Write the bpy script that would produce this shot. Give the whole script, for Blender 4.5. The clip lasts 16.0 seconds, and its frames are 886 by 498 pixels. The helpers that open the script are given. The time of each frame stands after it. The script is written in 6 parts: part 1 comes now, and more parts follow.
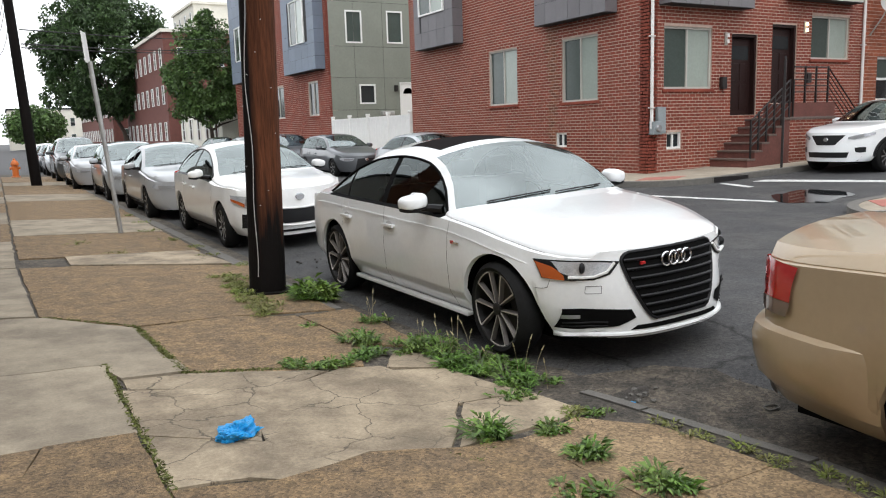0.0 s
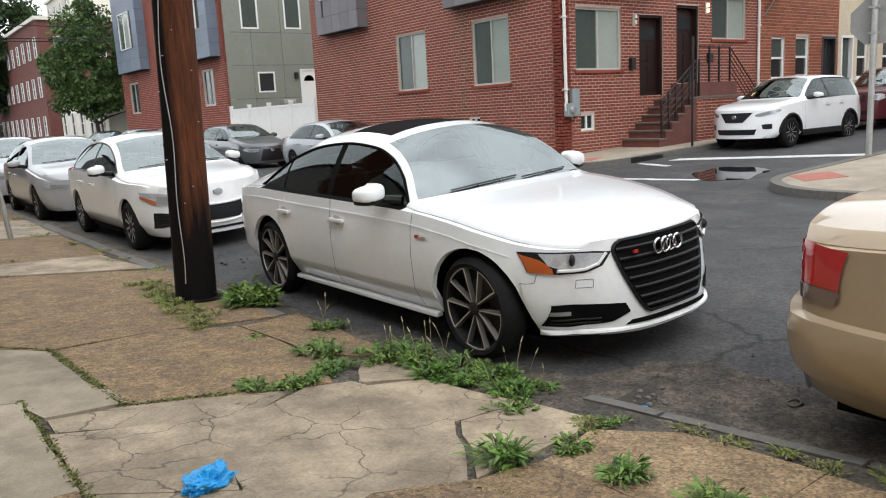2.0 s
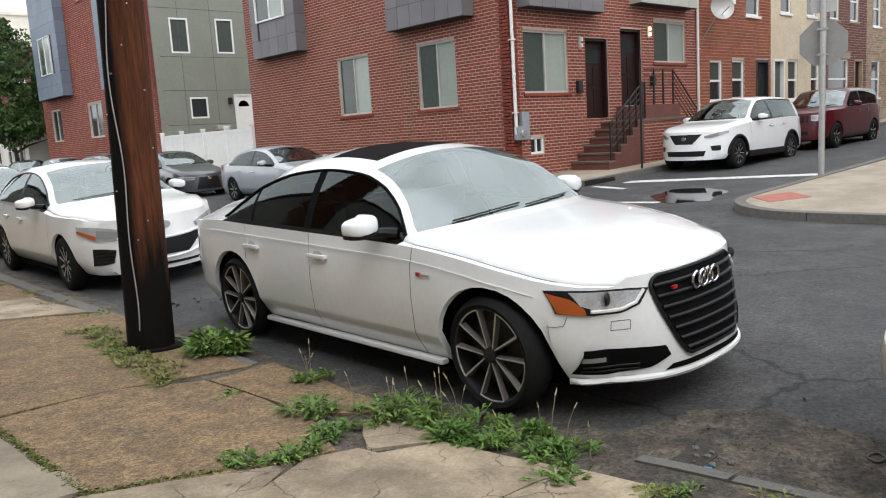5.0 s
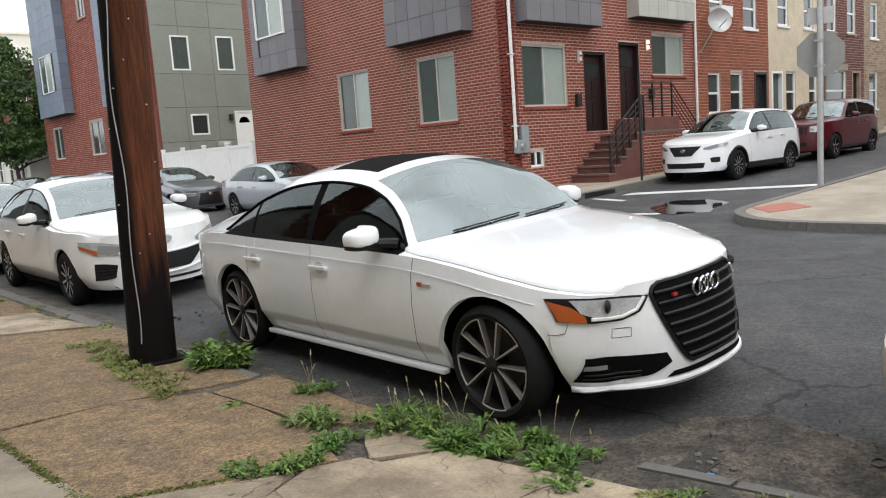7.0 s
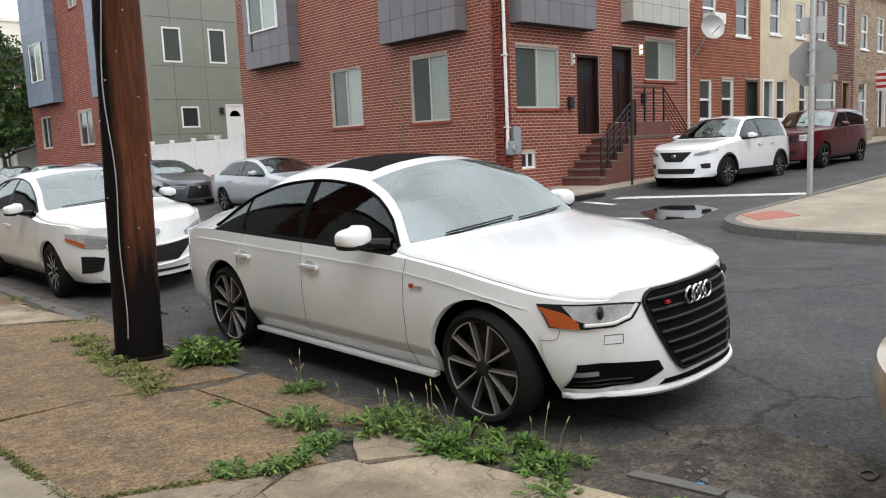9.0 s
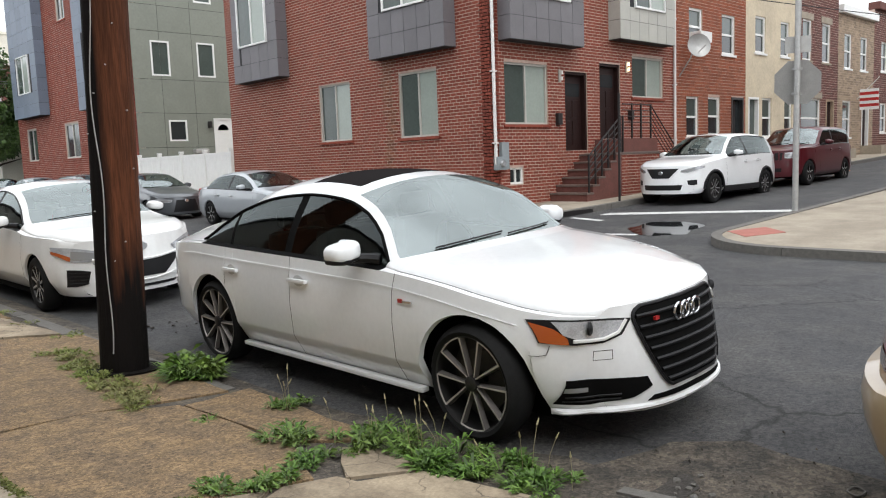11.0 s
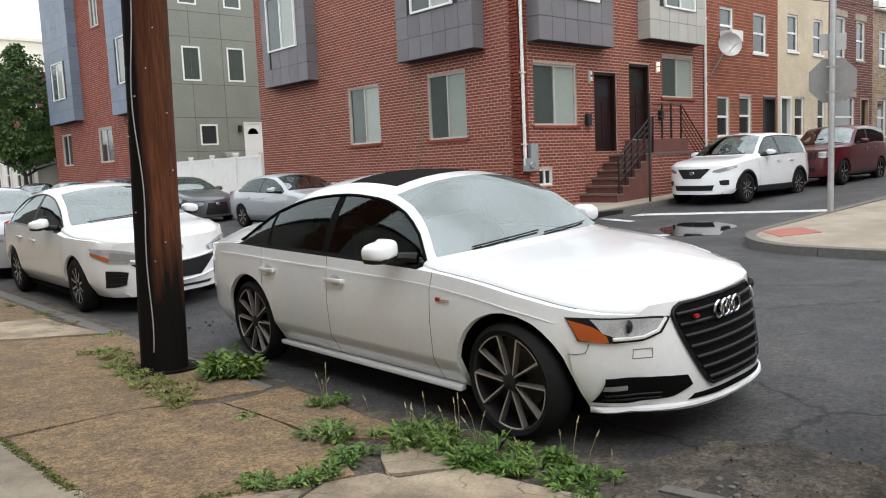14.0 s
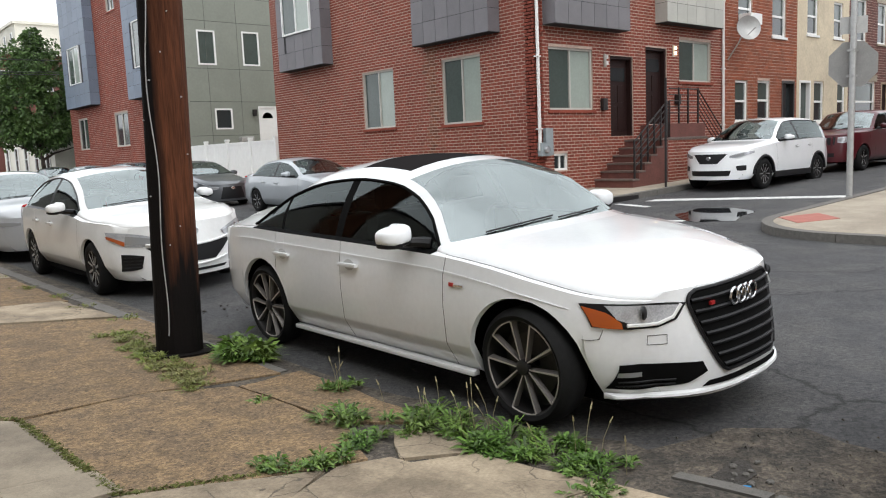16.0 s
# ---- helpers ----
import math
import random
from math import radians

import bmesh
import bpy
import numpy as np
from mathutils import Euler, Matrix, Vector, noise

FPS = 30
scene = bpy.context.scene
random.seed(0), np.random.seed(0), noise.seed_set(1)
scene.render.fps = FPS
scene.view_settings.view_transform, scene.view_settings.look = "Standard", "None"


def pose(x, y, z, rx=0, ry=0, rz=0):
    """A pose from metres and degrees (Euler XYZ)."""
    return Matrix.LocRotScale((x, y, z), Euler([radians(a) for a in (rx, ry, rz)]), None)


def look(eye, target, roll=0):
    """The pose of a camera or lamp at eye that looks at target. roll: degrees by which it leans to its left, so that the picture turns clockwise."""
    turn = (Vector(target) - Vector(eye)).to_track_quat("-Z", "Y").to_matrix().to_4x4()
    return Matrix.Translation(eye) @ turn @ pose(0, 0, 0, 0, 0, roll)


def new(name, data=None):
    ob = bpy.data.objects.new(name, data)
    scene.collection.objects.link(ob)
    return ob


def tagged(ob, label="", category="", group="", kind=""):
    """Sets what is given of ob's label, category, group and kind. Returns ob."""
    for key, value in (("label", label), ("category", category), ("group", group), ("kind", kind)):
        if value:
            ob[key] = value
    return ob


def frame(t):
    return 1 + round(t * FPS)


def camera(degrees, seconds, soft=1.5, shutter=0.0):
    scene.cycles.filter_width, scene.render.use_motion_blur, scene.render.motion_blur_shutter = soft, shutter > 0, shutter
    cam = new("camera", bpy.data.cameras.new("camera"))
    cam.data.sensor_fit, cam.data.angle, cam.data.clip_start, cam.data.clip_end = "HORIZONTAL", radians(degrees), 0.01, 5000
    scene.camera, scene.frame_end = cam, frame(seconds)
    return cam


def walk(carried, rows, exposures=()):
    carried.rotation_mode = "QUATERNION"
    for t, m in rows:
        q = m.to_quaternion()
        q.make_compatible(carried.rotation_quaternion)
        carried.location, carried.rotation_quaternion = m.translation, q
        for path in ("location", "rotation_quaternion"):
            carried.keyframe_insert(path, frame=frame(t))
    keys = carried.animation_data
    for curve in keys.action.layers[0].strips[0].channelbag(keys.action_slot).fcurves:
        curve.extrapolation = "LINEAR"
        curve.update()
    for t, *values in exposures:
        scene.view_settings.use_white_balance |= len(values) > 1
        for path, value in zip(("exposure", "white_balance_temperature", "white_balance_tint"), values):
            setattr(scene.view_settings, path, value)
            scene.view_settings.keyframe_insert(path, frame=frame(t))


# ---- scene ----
cam = camera(59.2, 16.0, soft=1.1)
PATH = [
    (0, (-2.855, -4.361, 1.549), (-1.883, -2.639, 1.246), -1.8),
    (0.5, (-2.806, -4.181, 1.571), (-1.845, -2.459, 1.239), -4.3),
    (1, (-2.825, -4.022, 1.563), (-1.893, -2.287, 1.211), -3.1),
    (1.5, (-2.918, -3.839, 1.525), (-1.801, -2.215, 1.185), -2.6),
    (2, (-2.925, -3.658, 1.531), (-1.747, -2.079, 1.186), -3.1),
    (2.5, (-2.892, -3.473, 1.534), (-1.828, -1.827, 1.134), -5.0),
    (3, (-2.892, -3.284, 1.559), (-1.83, -1.624, 1.218), -4.5),
    (3.5, (-2.941, -3.124, 1.518), (-1.68, -1.619, 1.139), -3.7),
    (4, (-2.938, -3.022, 1.546), (-1.693, -1.508, 1.148), -4.5),
    (4.5, (-2.886, -2.993, 1.536), (-1.688, -1.438, 1.154), -4.8),
    (5, (-2.884, -2.926, 1.535), (-1.566, -1.45, 1.242), -3.6),
    (5.2, (-2.887, -2.905, 1.535), (-1.566, -1.431, 1.245), -4.0),
    (7.3, (-2.905, -2.944, 1.508), (-1.584, -1.463, 1.256), -3.9),
    (7.5, (-2.911, -2.923, 1.532), (-1.588, -1.447, 1.268), -2.9),
    (8, (-2.904, -2.918, 1.532), (-1.561, -1.459, 1.271), -2.5),
    (8.5, (-2.909, -2.911, 1.53), (-1.571, -1.447, 1.275), -2.5),
    (9, (-2.9, -2.902, 1.525), (-1.557, -1.444, 1.265), -2.6),
    (9.2, (-2.892, -2.904, 1.517), (-1.539, -1.451, 1.272), -2.8),
    (11.3, (-2.905, -2.89, 1.526), (-1.535, -1.449, 1.305), -2.2),
    (11.5, (-2.907, -2.888, 1.518), (-1.56, -1.426, 1.292), -2.3),
    (12, (-2.944, -2.878, 1.518), (-1.57, -1.443, 1.293), -3.0),
    (12.5, (-2.96, -2.868, 1.511), (-1.603, -1.415, 1.294), -2.6),
    (13, (-2.954, -2.849, 1.51), (-1.629, -1.366, 1.303), -2.5),
    (13.5, (-2.963, -2.873, 1.514), (-1.644, -1.385, 1.299), -2.5),
    (14, (-2.963, -2.866, 1.509), (-1.642, -1.38, 1.295), -2.6),
    (14.5, (-2.964, -2.871, 1.511), (-1.656, -1.373, 1.29), -2.5),
    (15, (-2.961, -2.865, 1.508), (-1.667, -1.356, 1.282), -2.4),
    (15.5, (-2.96, -2.867, 1.508), (-1.664, -1.362, 1.273), -2.4),
    (16, (-2.952, -2.857, 1.508), (-1.662, -1.349, 1.257), -2.5),
]
walk(cam, [(t, look(eye, target, roll)) for t, eye, target, roll in PATH])

# ---- world and light: a bright overcast day ----
SUN_EL, SUN_AZ = radians(58), radians(205)
world = bpy.data.worlds.new("world")
scene.world = world
world.use_nodes = True
wn = world.node_tree.nodes
sky = wn.new("ShaderNodeTexSky")
sky.sky_type, sky.sun_disc, sky.sun_elevation, sky.sun_rotation = "NISHITA", False, SUN_EL, SUN_AZ
sky.air_density, sky.dust_density, sky.ozone_density = 1.0, 1.5, 1.0
pale = wn.new("ShaderNodeHueSaturation")
pale.inputs["Saturation"].default_value = 0.12
world.node_tree.links.new(sky.outputs[0], pale.inputs["Color"])
cloud = wn.new("ShaderNodeMix")          # an even veil of cloud over the clear sky
cloud.data_type = "RGBA"
cloud.inputs[0].default_value, cloud.inputs[7].default_value = 0.72, (6.6, 6.85, 7.2, 1)
world.node_tree.links.new(pale.outputs[0], cloud.inputs[6])
drift, span, shade = wn.new("ShaderNodeTexNoise"), wn.new("ShaderNodeMapRange"), wn.new("ShaderNodeMix")   # soft billows in the cloud
sky_dir = wn.new("ShaderNodeTexCoord")
drift.inputs["Scale"].default_value, drift.inputs["Detail"].default_value, drift.inputs["Roughness"].default_value = 2.6, 6.0, 0.55
span.inputs["From Min"].default_value, span.inputs["From Max"].default_value = 0.32, 0.68
span.inputs["To Min"].default_value, span.inputs["To Max"].default_value = 0.72, 1.24
shade.data_type, shade.blend_type = "RGBA", "MULTIPLY"
shade.inputs[0].default_value = 1.0
for a_, b_ in ((sky_dir.outputs["Generated"], drift.inputs["Vector"]), (drift.outputs["Fac"], span.inputs["Value"]), (cloud.outputs[2], shade.inputs[6]), (span.outputs[0], shade.inputs[7]), (shade.outputs[2], wn["Background"].inputs["Color"])):
    world.node_tree.links.new(a_, b_)
wn["Background"].inputs["Strength"].default_value = 0.15
sun = new("sun", bpy.data.lights.new("sun", "SUN"))
sun.data.energy, sun.data.angle, sun.data.color = 0.5, radians(30), (1.0, 0.985, 0.96)
sun.matrix_world = look((0, 0, 60), (0 - 60 * math.sin(SUN_AZ) / math.tan(SUN_EL), -60 * math.cos(SUN_AZ) / math.tan(SUN_EL), 0))
scene.view_settings.exposure = 0.93


# ---- materials ----
def mat(name, colour, rough=0.6, metal=0.0, vary=0.0, scale=8.0, bump=0.0, bscale=60.0, coat=0.0, second=None, lo=0.4, hi=0.6, island=0.0, rand=0.0, stretch=(1, 1, 1), spec=0.5, crack=0.0, speckle=0.0):
    m = bpy.data.materials.new(name)
    m.use_nodes = True
    nt = m.node_tree
    nd, ln = nt.nodes, nt.links
    b = nd["Principled BSDF"]
    b.inputs["Roughness"].default_value, b.inputs["Metallic"].default_value = rough, metal
    b.inputs["Coat Weight"].default_value, b.inputs["Coat Roughness"].default_value = coat, 0.03
    b.inputs["Specular IOR Level"].default_value = spec
    b.inputs["Base Color"].default_value = (*colour, 1)
    if not (vary or bump or second or island or rand):
        return m
    tc, mp = nd.new("ShaderNodeTexCoord"), nd.new("ShaderNodeMapping")
    mp.inputs["Scale"].default_value = stretch
    geo = nd.new("ShaderNodeNewGeometry")
    ln.new(geo.outputs["Position"], mp.inputs["Vector"])
    col = None

    def mix(a, bb, fac, mode="MIX"):
        x = nd.new("ShaderNodeMix")
        x.data_type, x.blend_type = "RGBA", mode
        for sock, v in ((x.inputs[6], a), (x.inputs[7], bb), (x.inputs[0], fac)):
            if hasattr(v, "links"):
                ln.new(v, sock)
            elif isinstance(v, (int, float)):
                sock.default_value = v
            else:
                sock.default_value = (*v, 1)
        return x.outputs[2]

    def noise_tex(sc, detail=6.0, rough_=0.6):
        n = nd.new("ShaderNodeTexNoise")
        n.inputs["Scale"].default_value, n.inputs["Detail"].default_value, n.inputs["Roughness"].default_value = sc, detail, rough_
        ln.new(mp.outputs[0], n.inputs["Vector"])
        return n.outputs["Fac"]

    def ramp(src, a, c):
        r = nd.new("ShaderNodeMapRange")
        r.inputs["From Min"].default_value, r.inputs["From Max"].default_value = a, c
        ln.new(src, r.inputs["Value"])
        return r.outputs[0]

    col = colour
    if second:
        col = mix(colour, second, ramp(noise_tex(scale * 0.35), lo, hi))
    if vary:
        d, l = tuple(max(0, c * (1 - vary)) for c in (1, 1, 1)), tuple(min(4, 1 + vary) for c in (1, 1, 1))
        fine = mix(d, l, ramp(noise_tex(scale), 0.25, 0.75))
        col = mix(col, fine, 1.0, "MULTIPLY")
        grain = mix((1 - vary * 0.8,) * 3, (1 + vary * 0.8,) * 3, ramp(noise_tex(scale * 9, 3.0), 0.3, 0.7))
        col = mix(col, grain, 1.0, "MULTIPLY")
    if island or rand:
        if island:
            src = geo.outputs["Random Per Island"]
        else:
            oi = nd.new("ShaderNodeObjectInfo")
            src = oi.outputs["Random"]
        k = max(island, rand)
        col = mix(col, mix((1 - k,) * 3, (1 + k,) * 3, src), 1.0, "MULTIPLY")
    if speckle:
        vo = nd.new("ShaderNodeTexVoronoi")
        vo.inputs["Scale"].default_value = speckle
        ln.new(mp.outputs[0], vo.inputs["Vector"])
        sep = nd.new("ShaderNodeSeparateColor")
        ln.new(vo.outputs["Color"], sep.inputs[0])
        col = mix(col, mix((0.62, 0.62, 0.62), (1.5, 1.45, 1.35), sep.outputs[0]), 1.0, "MULTIPLY")
    if crack:
        wob = nd.new("ShaderNodeTexNoise")
        wob.inputs["Scale"].default_value, wob.inputs["Detail"].default_value = 5.0, 6.0
        ln.new(mp.outputs[0], wob.inputs["Vector"])
        add = nd.new("ShaderNodeMixRGB")
        add.blend_type = "ADD"
        add.inputs[0].default_value = 0.22
        ln.new(mp.outputs[0], add.inputs[1]), ln.new(wob.outputs["Color"], add.inputs[2])
        vc = nd.new("ShaderNodeTexVoronoi")
        vc.feature = "DISTANCE_TO_EDGE"
        vc.inputs["Scale"].default_value = crack
        ln.new(add.outputs[0], vc.inputs["Vector"])
        gate = ramp(noise_tex(1.6 if crack > 1 else 0.35, 2.0), 0.40 if crack > 1 else 0.46, 0.50)
        line = ramp(vc.outputs["Distance"], 0.016 if crack > 1 else 0.006, 0.004 if crack > 1 else 0.001)
        mul = nd.new("ShaderNodeMath")
        mul.operation = "MULTIPLY"
        ln.new(line, mul.inputs[0]), ln.new(gate, mul.inputs[1])
        col = mix(col, (0.11, 0.088, 0.062) if crack > 1 else (0.012, 0.012, 0.012), mul.outputs[0])
    if hasattr(col, "links"):
        ln.new(col, b.inputs["Base Color"])
    if bump:
        bm_ = nd.new("ShaderNodeBump")
        bm_.inputs["Strength"].default_value, bm_.inputs["Distance"].default_value = bump, 0.01
        ln.new(noise_tex(bscale, 4.0), bm_.inputs["Height"])
        ln.new(bm_.outputs[0], b.inputs["Normal"])
    return m


def glass(name, tint, ior=1.6):
    m = bpy.data.materials.new(name)
    m.use_nodes = True
    nd, ln = m.node_tree.nodes, m.node_tree.links
    nd.remove(nd["Principled BSDF"])
    tr, gl, fr, mx = nd.new("ShaderNodeBsdfTransparent"), nd.new("ShaderNodeBsdfGlossy"), nd.new("ShaderNodeFresnel"), nd.new("ShaderNodeMixShader")
    tr.inputs[0].default_value, gl.inputs["Roughness"].default_value = (*tint, 1), 0.0
    gl.inputs["Color"].default_value = (0.88, 0.97, 0.96, 1)
    fr.inputs["IOR"].default_value = ior
    ln.new(fr.outputs[0], mx.inputs[0]), ln.new(tr.outputs[0], mx.inputs[1]), ln.new(gl.outputs[0], mx.inputs[2])
    ln.new(mx.outputs[0], nd["Material Output"].inputs["Surface"])
    return m


ASPHALT = mat("asphalt", (0.042, 0.043, 0.047), 0.72, speckle=60, crack=0.33, vary=0.30, scale=3.5, bump=0.9, bscale=110, second=(0.070, 0.069, 0.069), lo=0.45, hi=0.7)
DIRT = mat("gutter_dirt", (0.112, 0.096, 0.079), 0.95, speckle=60, vary=0.35, scale=14, bump=1.0, bscale=90, second=(0.055, 0.050, 0.044))
DARKSOIL = mat("dark_soil", (0.040, 0.034, 0.028), 0.7, vary=0.4, scale=20, bump=1.0, bscale=80)
CONC = mat("old_concrete", (0.385, 0.310, 0.216), 0.85, crack=2.7, vary=0.22, scale=6, bump=0.45, bscale=120, second=(0.215, 0.170, 0.118), rand=0.08)
PALEAGG = mat("pale_tan_aggregate", (0.345, 0.248, 0.150), 0.9, speckle=80, vary=0.26, scale=12, bump=1.0, bscale=140, second=(0.25, 0.178, 0.108), rand=0.06)
AGG = mat("exposed_aggregate", (0.246, 0.170, 0.096), 0.9, speckle=80, vary=0.30, scale=16, bump=1.0, bscale=140, second=(0.180, 0.128, 0.080), rand=0.10)
GREYCONC = mat("grey_concrete", (0.335, 0.280, 0.205), 0.85, vary=0.14, scale=7, bump=0.4, bscale=120, second=(0.220, 0.182, 0.134), rand=0.08)
FARCONC = mat("pale_pavement", (0.35, 0.302, 0.235), 0.85, vary=0.12, scale=3, bump=0.3, bscale=60, second=(0.27, 0.23, 0.178))
GRANITE = mat("granite_kerb", (0.135, 0.127, 0.114), 0.8, vary=0.22, scale=18, bump=0.5, bscale=90)
REDPAD = mat("red_ramp_paint", (0.36, 0.13, 0.10), 0.8, vary=0.2, scale=6)
ROADPAINT = mat("worn_road_paint", (0.62, 0.62, 0.60), 0.7, vary=0.25, scale=9, second=(0.35, 0.35, 0.34), lo=0.5, hi=0.75)
WATER = mat("puddle_water", (0.008, 0.009, 0.010), 0.03, spec=0.25)
MORTAR = mat("mortar", (0.46, 0.345, 0.285), 0.95, vary=0.2, scale=10)
BRICK = mat("red_brick", (0.176, 0.033, 0.0175), 0.85, vary=0.16, scale=3, island=0.16, bump=0.3, bscale=60, second=(0.205, 0.044, 0.024))
BRICKP = mat("red_brick_piece", (0.176, 0.033, 0.0175), 0.85, vary=0.16, scale=3, rand=0.16, bump=0.3, bscale=60, second=(0.205, 0.044, 0.024))
BRICK2 = mat("orange_brick", (0.215, 0.052, 0.020), 0.85, vary=0.16, scale=3, island=0.22, second=(0.24, 0.066, 0.028))
BRICK3 = mat("brown_brick", (0.115, 0.042, 0.033), 0.85, vary=0.2, scale=3, island=0.25)
BRICK4 = mat("tan_stone", (0.288, 0.216, 0.148), 0.9, vary=0.2, scale=3, island=0.25)
RUST = mat("rust_stained_brick", (0.165, 0.050, 0.024), 0.9, vary=0.2, scale=5, island=0.3)
STUCCO = mat("cream_stucco", (0.558, 0.477, 0.347), 0.9, vary=0.12, scale=1.5, second=(0.450, 0.378, 0.279), lo=0.5, hi=0.75)
SIDING = mat("grey_green_panel", (0.20, 0.212, 0.178), 0.7, vary=0.07, scale=1.2, rand=0.03)
TILE = mat("slate_grey_panel", (0.135, 0.128, 0.135), 0.5, vary=0.08, scale=3, rand=0.10)
TILEB = mat("blue_grey_panel", (0.140, 0.174, 0.225), 0.5, vary=0.08, scale=3, rand=0.10)
TILEC = mat("pale_putty_panel", (0.391, 0.383, 0.340), 0.5, vary=0.06, scale=3, rand=0.06)
DARKSEAM = mat("dark_joint", (0.02, 0.02, 0.022), 0.8)
WHITEFRAME = mat("white_vinyl", (0.74, 0.74, 0.72), 0.5, vary=0.05, scale=6)
GREYFRAME = mat("putty_window_frame", (0.42, 0.40, 0.36), 0.5, vary=0.05, scale=6)
PANE_D = mat("pane_with_screen", (0.062, 0.080, 0.072), 0.12, vary=0.1, scale=2)
PANE_L = mat("pane_with_blind", (0.306, 0.348, 0.310), 0.08, vary=0.06, scale=2)
PANE_K = mat("dark_pane", (0.025, 0.03, 0.032), 0.06, vary=0.1, scale=2)
DOORD = mat("dark_brown_door", (0.020, 0.009, 0.008), 0.5, spec=0.2, vary=0.2, scale=8)
IRON = mat("black_iron", (0.014, 0.012, 0.012), 0.45, vary=0.1, scale=20)
STONEDK = mat("brownstone_tread", (0.13, 0.095, 0.08), 0.85, vary=0.2, scale=10)
GALV = mat("galvanised_steel", (0.42, 0.42, 0.41), 0.5, 0.6, vary=0.15, scale=12)
SIGNBACK = mat("aluminium_sign_back", (0.42, 0.415, 0.40), 0.5, 0.5, vary=0.1, scale=6)
WHITEPIPE = mat("white_downspout", (0.68, 0.66, 0.63), 0.45, vary=0.08, scale=6)
METERG = mat("meter_box_grey", (0.24, 0.27, 0.28), 0.5, vary=0.1, scale=10)
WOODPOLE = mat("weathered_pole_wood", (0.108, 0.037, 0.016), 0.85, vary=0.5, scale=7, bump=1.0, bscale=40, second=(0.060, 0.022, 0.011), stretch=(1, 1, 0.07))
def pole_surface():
    """Brown grained wood, with creosote soaked up from the foot and near-black along one side."""
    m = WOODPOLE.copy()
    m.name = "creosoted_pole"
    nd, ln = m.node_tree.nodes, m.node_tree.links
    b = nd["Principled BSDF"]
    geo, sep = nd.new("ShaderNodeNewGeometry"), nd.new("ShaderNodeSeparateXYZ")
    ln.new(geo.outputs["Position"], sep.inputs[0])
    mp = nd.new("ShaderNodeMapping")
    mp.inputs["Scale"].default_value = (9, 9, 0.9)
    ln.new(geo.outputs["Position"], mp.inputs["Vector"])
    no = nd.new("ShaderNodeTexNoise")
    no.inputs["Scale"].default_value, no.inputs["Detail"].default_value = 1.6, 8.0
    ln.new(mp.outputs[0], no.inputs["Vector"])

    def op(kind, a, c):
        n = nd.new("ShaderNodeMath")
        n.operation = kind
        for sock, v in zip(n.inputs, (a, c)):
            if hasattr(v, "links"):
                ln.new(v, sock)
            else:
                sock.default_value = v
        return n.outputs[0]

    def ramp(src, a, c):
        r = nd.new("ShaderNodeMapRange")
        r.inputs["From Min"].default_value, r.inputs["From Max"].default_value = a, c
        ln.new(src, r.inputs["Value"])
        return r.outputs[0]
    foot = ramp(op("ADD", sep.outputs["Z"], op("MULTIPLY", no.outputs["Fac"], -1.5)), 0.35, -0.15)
    # the (-x, +y) side turns the same near-black, its edge broken by noise
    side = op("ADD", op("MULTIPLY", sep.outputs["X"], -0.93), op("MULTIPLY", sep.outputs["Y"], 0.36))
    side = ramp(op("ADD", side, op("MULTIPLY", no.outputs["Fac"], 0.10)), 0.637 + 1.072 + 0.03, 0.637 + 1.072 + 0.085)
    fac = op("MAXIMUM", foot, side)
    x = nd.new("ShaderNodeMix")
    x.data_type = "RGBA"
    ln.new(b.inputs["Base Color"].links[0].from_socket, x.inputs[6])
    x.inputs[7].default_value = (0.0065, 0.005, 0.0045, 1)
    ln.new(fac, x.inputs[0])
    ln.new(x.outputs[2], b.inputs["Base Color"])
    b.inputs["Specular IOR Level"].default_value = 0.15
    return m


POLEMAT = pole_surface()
TAR = mat("creosote", (0.0065, 0.005, 0.0045), 0.85, spec=0.15, vary=0.4, scale=9, bump=0.8, bscale=40, stretch=(1, 1, 0.1))
CABLE = mat("grey_cable", (0.36, 0.35, 0.33), 0.6)
WIRE = mat("black_wire", (0.015, 0.015, 0.016), 0.6)
RUBBER = mat("tyre_rubber", (0.010, 0.010, 0.010), 0.8, vary=0.2, scale=30, spec=0.2)
BLACKP = mat("black_plastic", (0.008, 0.008, 0.009), 0.45, spec=0.3)
BOWL = mat("shaded_bowl_paint", (0.55, 0.55, 0.55), 0.3, coat=1.0)
GAPM = mat("shut_line", (0.05, 0.05, 0.05), 0.8)
MATTBLK = mat("matt_black", (0.004, 0.004, 0.004), 0.9, spec=0.1)
CHROME = mat("chrome", (0.75, 0.76, 0.78), 0.12, 1.0)
DISC = mat("brake_disc_steel", (0.06, 0.056, 0.052), 0.5, 0.7, vary=0.2, scale=20)
RIMDARK = mat("dark_alloy", (0.022, 0.021, 0.021), 0.4, 0.3)
SPOKESIDE = mat("grey_spoke_side", (0.17, 0.155, 0.145), 0.4, 0.4)
RIMCUT = mat("machined_alloy", (0.50, 0.46, 0.43), 0.35, 0.35)
RIMSIL = mat("silver_alloy", (0.42, 0.42, 0.42), 0.35, 0.35)
LAMPGLASS = mat("lamp_lens", (0.42, 0.43, 0.44), 0.12, 0.5, coat=1.0)
SUNROOF = mat("smoked_roof_glass", (0.022, 0.020, 0.020), 0.6, spec=0.0)
LENSGREY = mat("clear_lens_over_chrome", (0.55, 0.57, 0.60), 0.25, 0.35, coat=1.0, vary=0.25, scale=14)
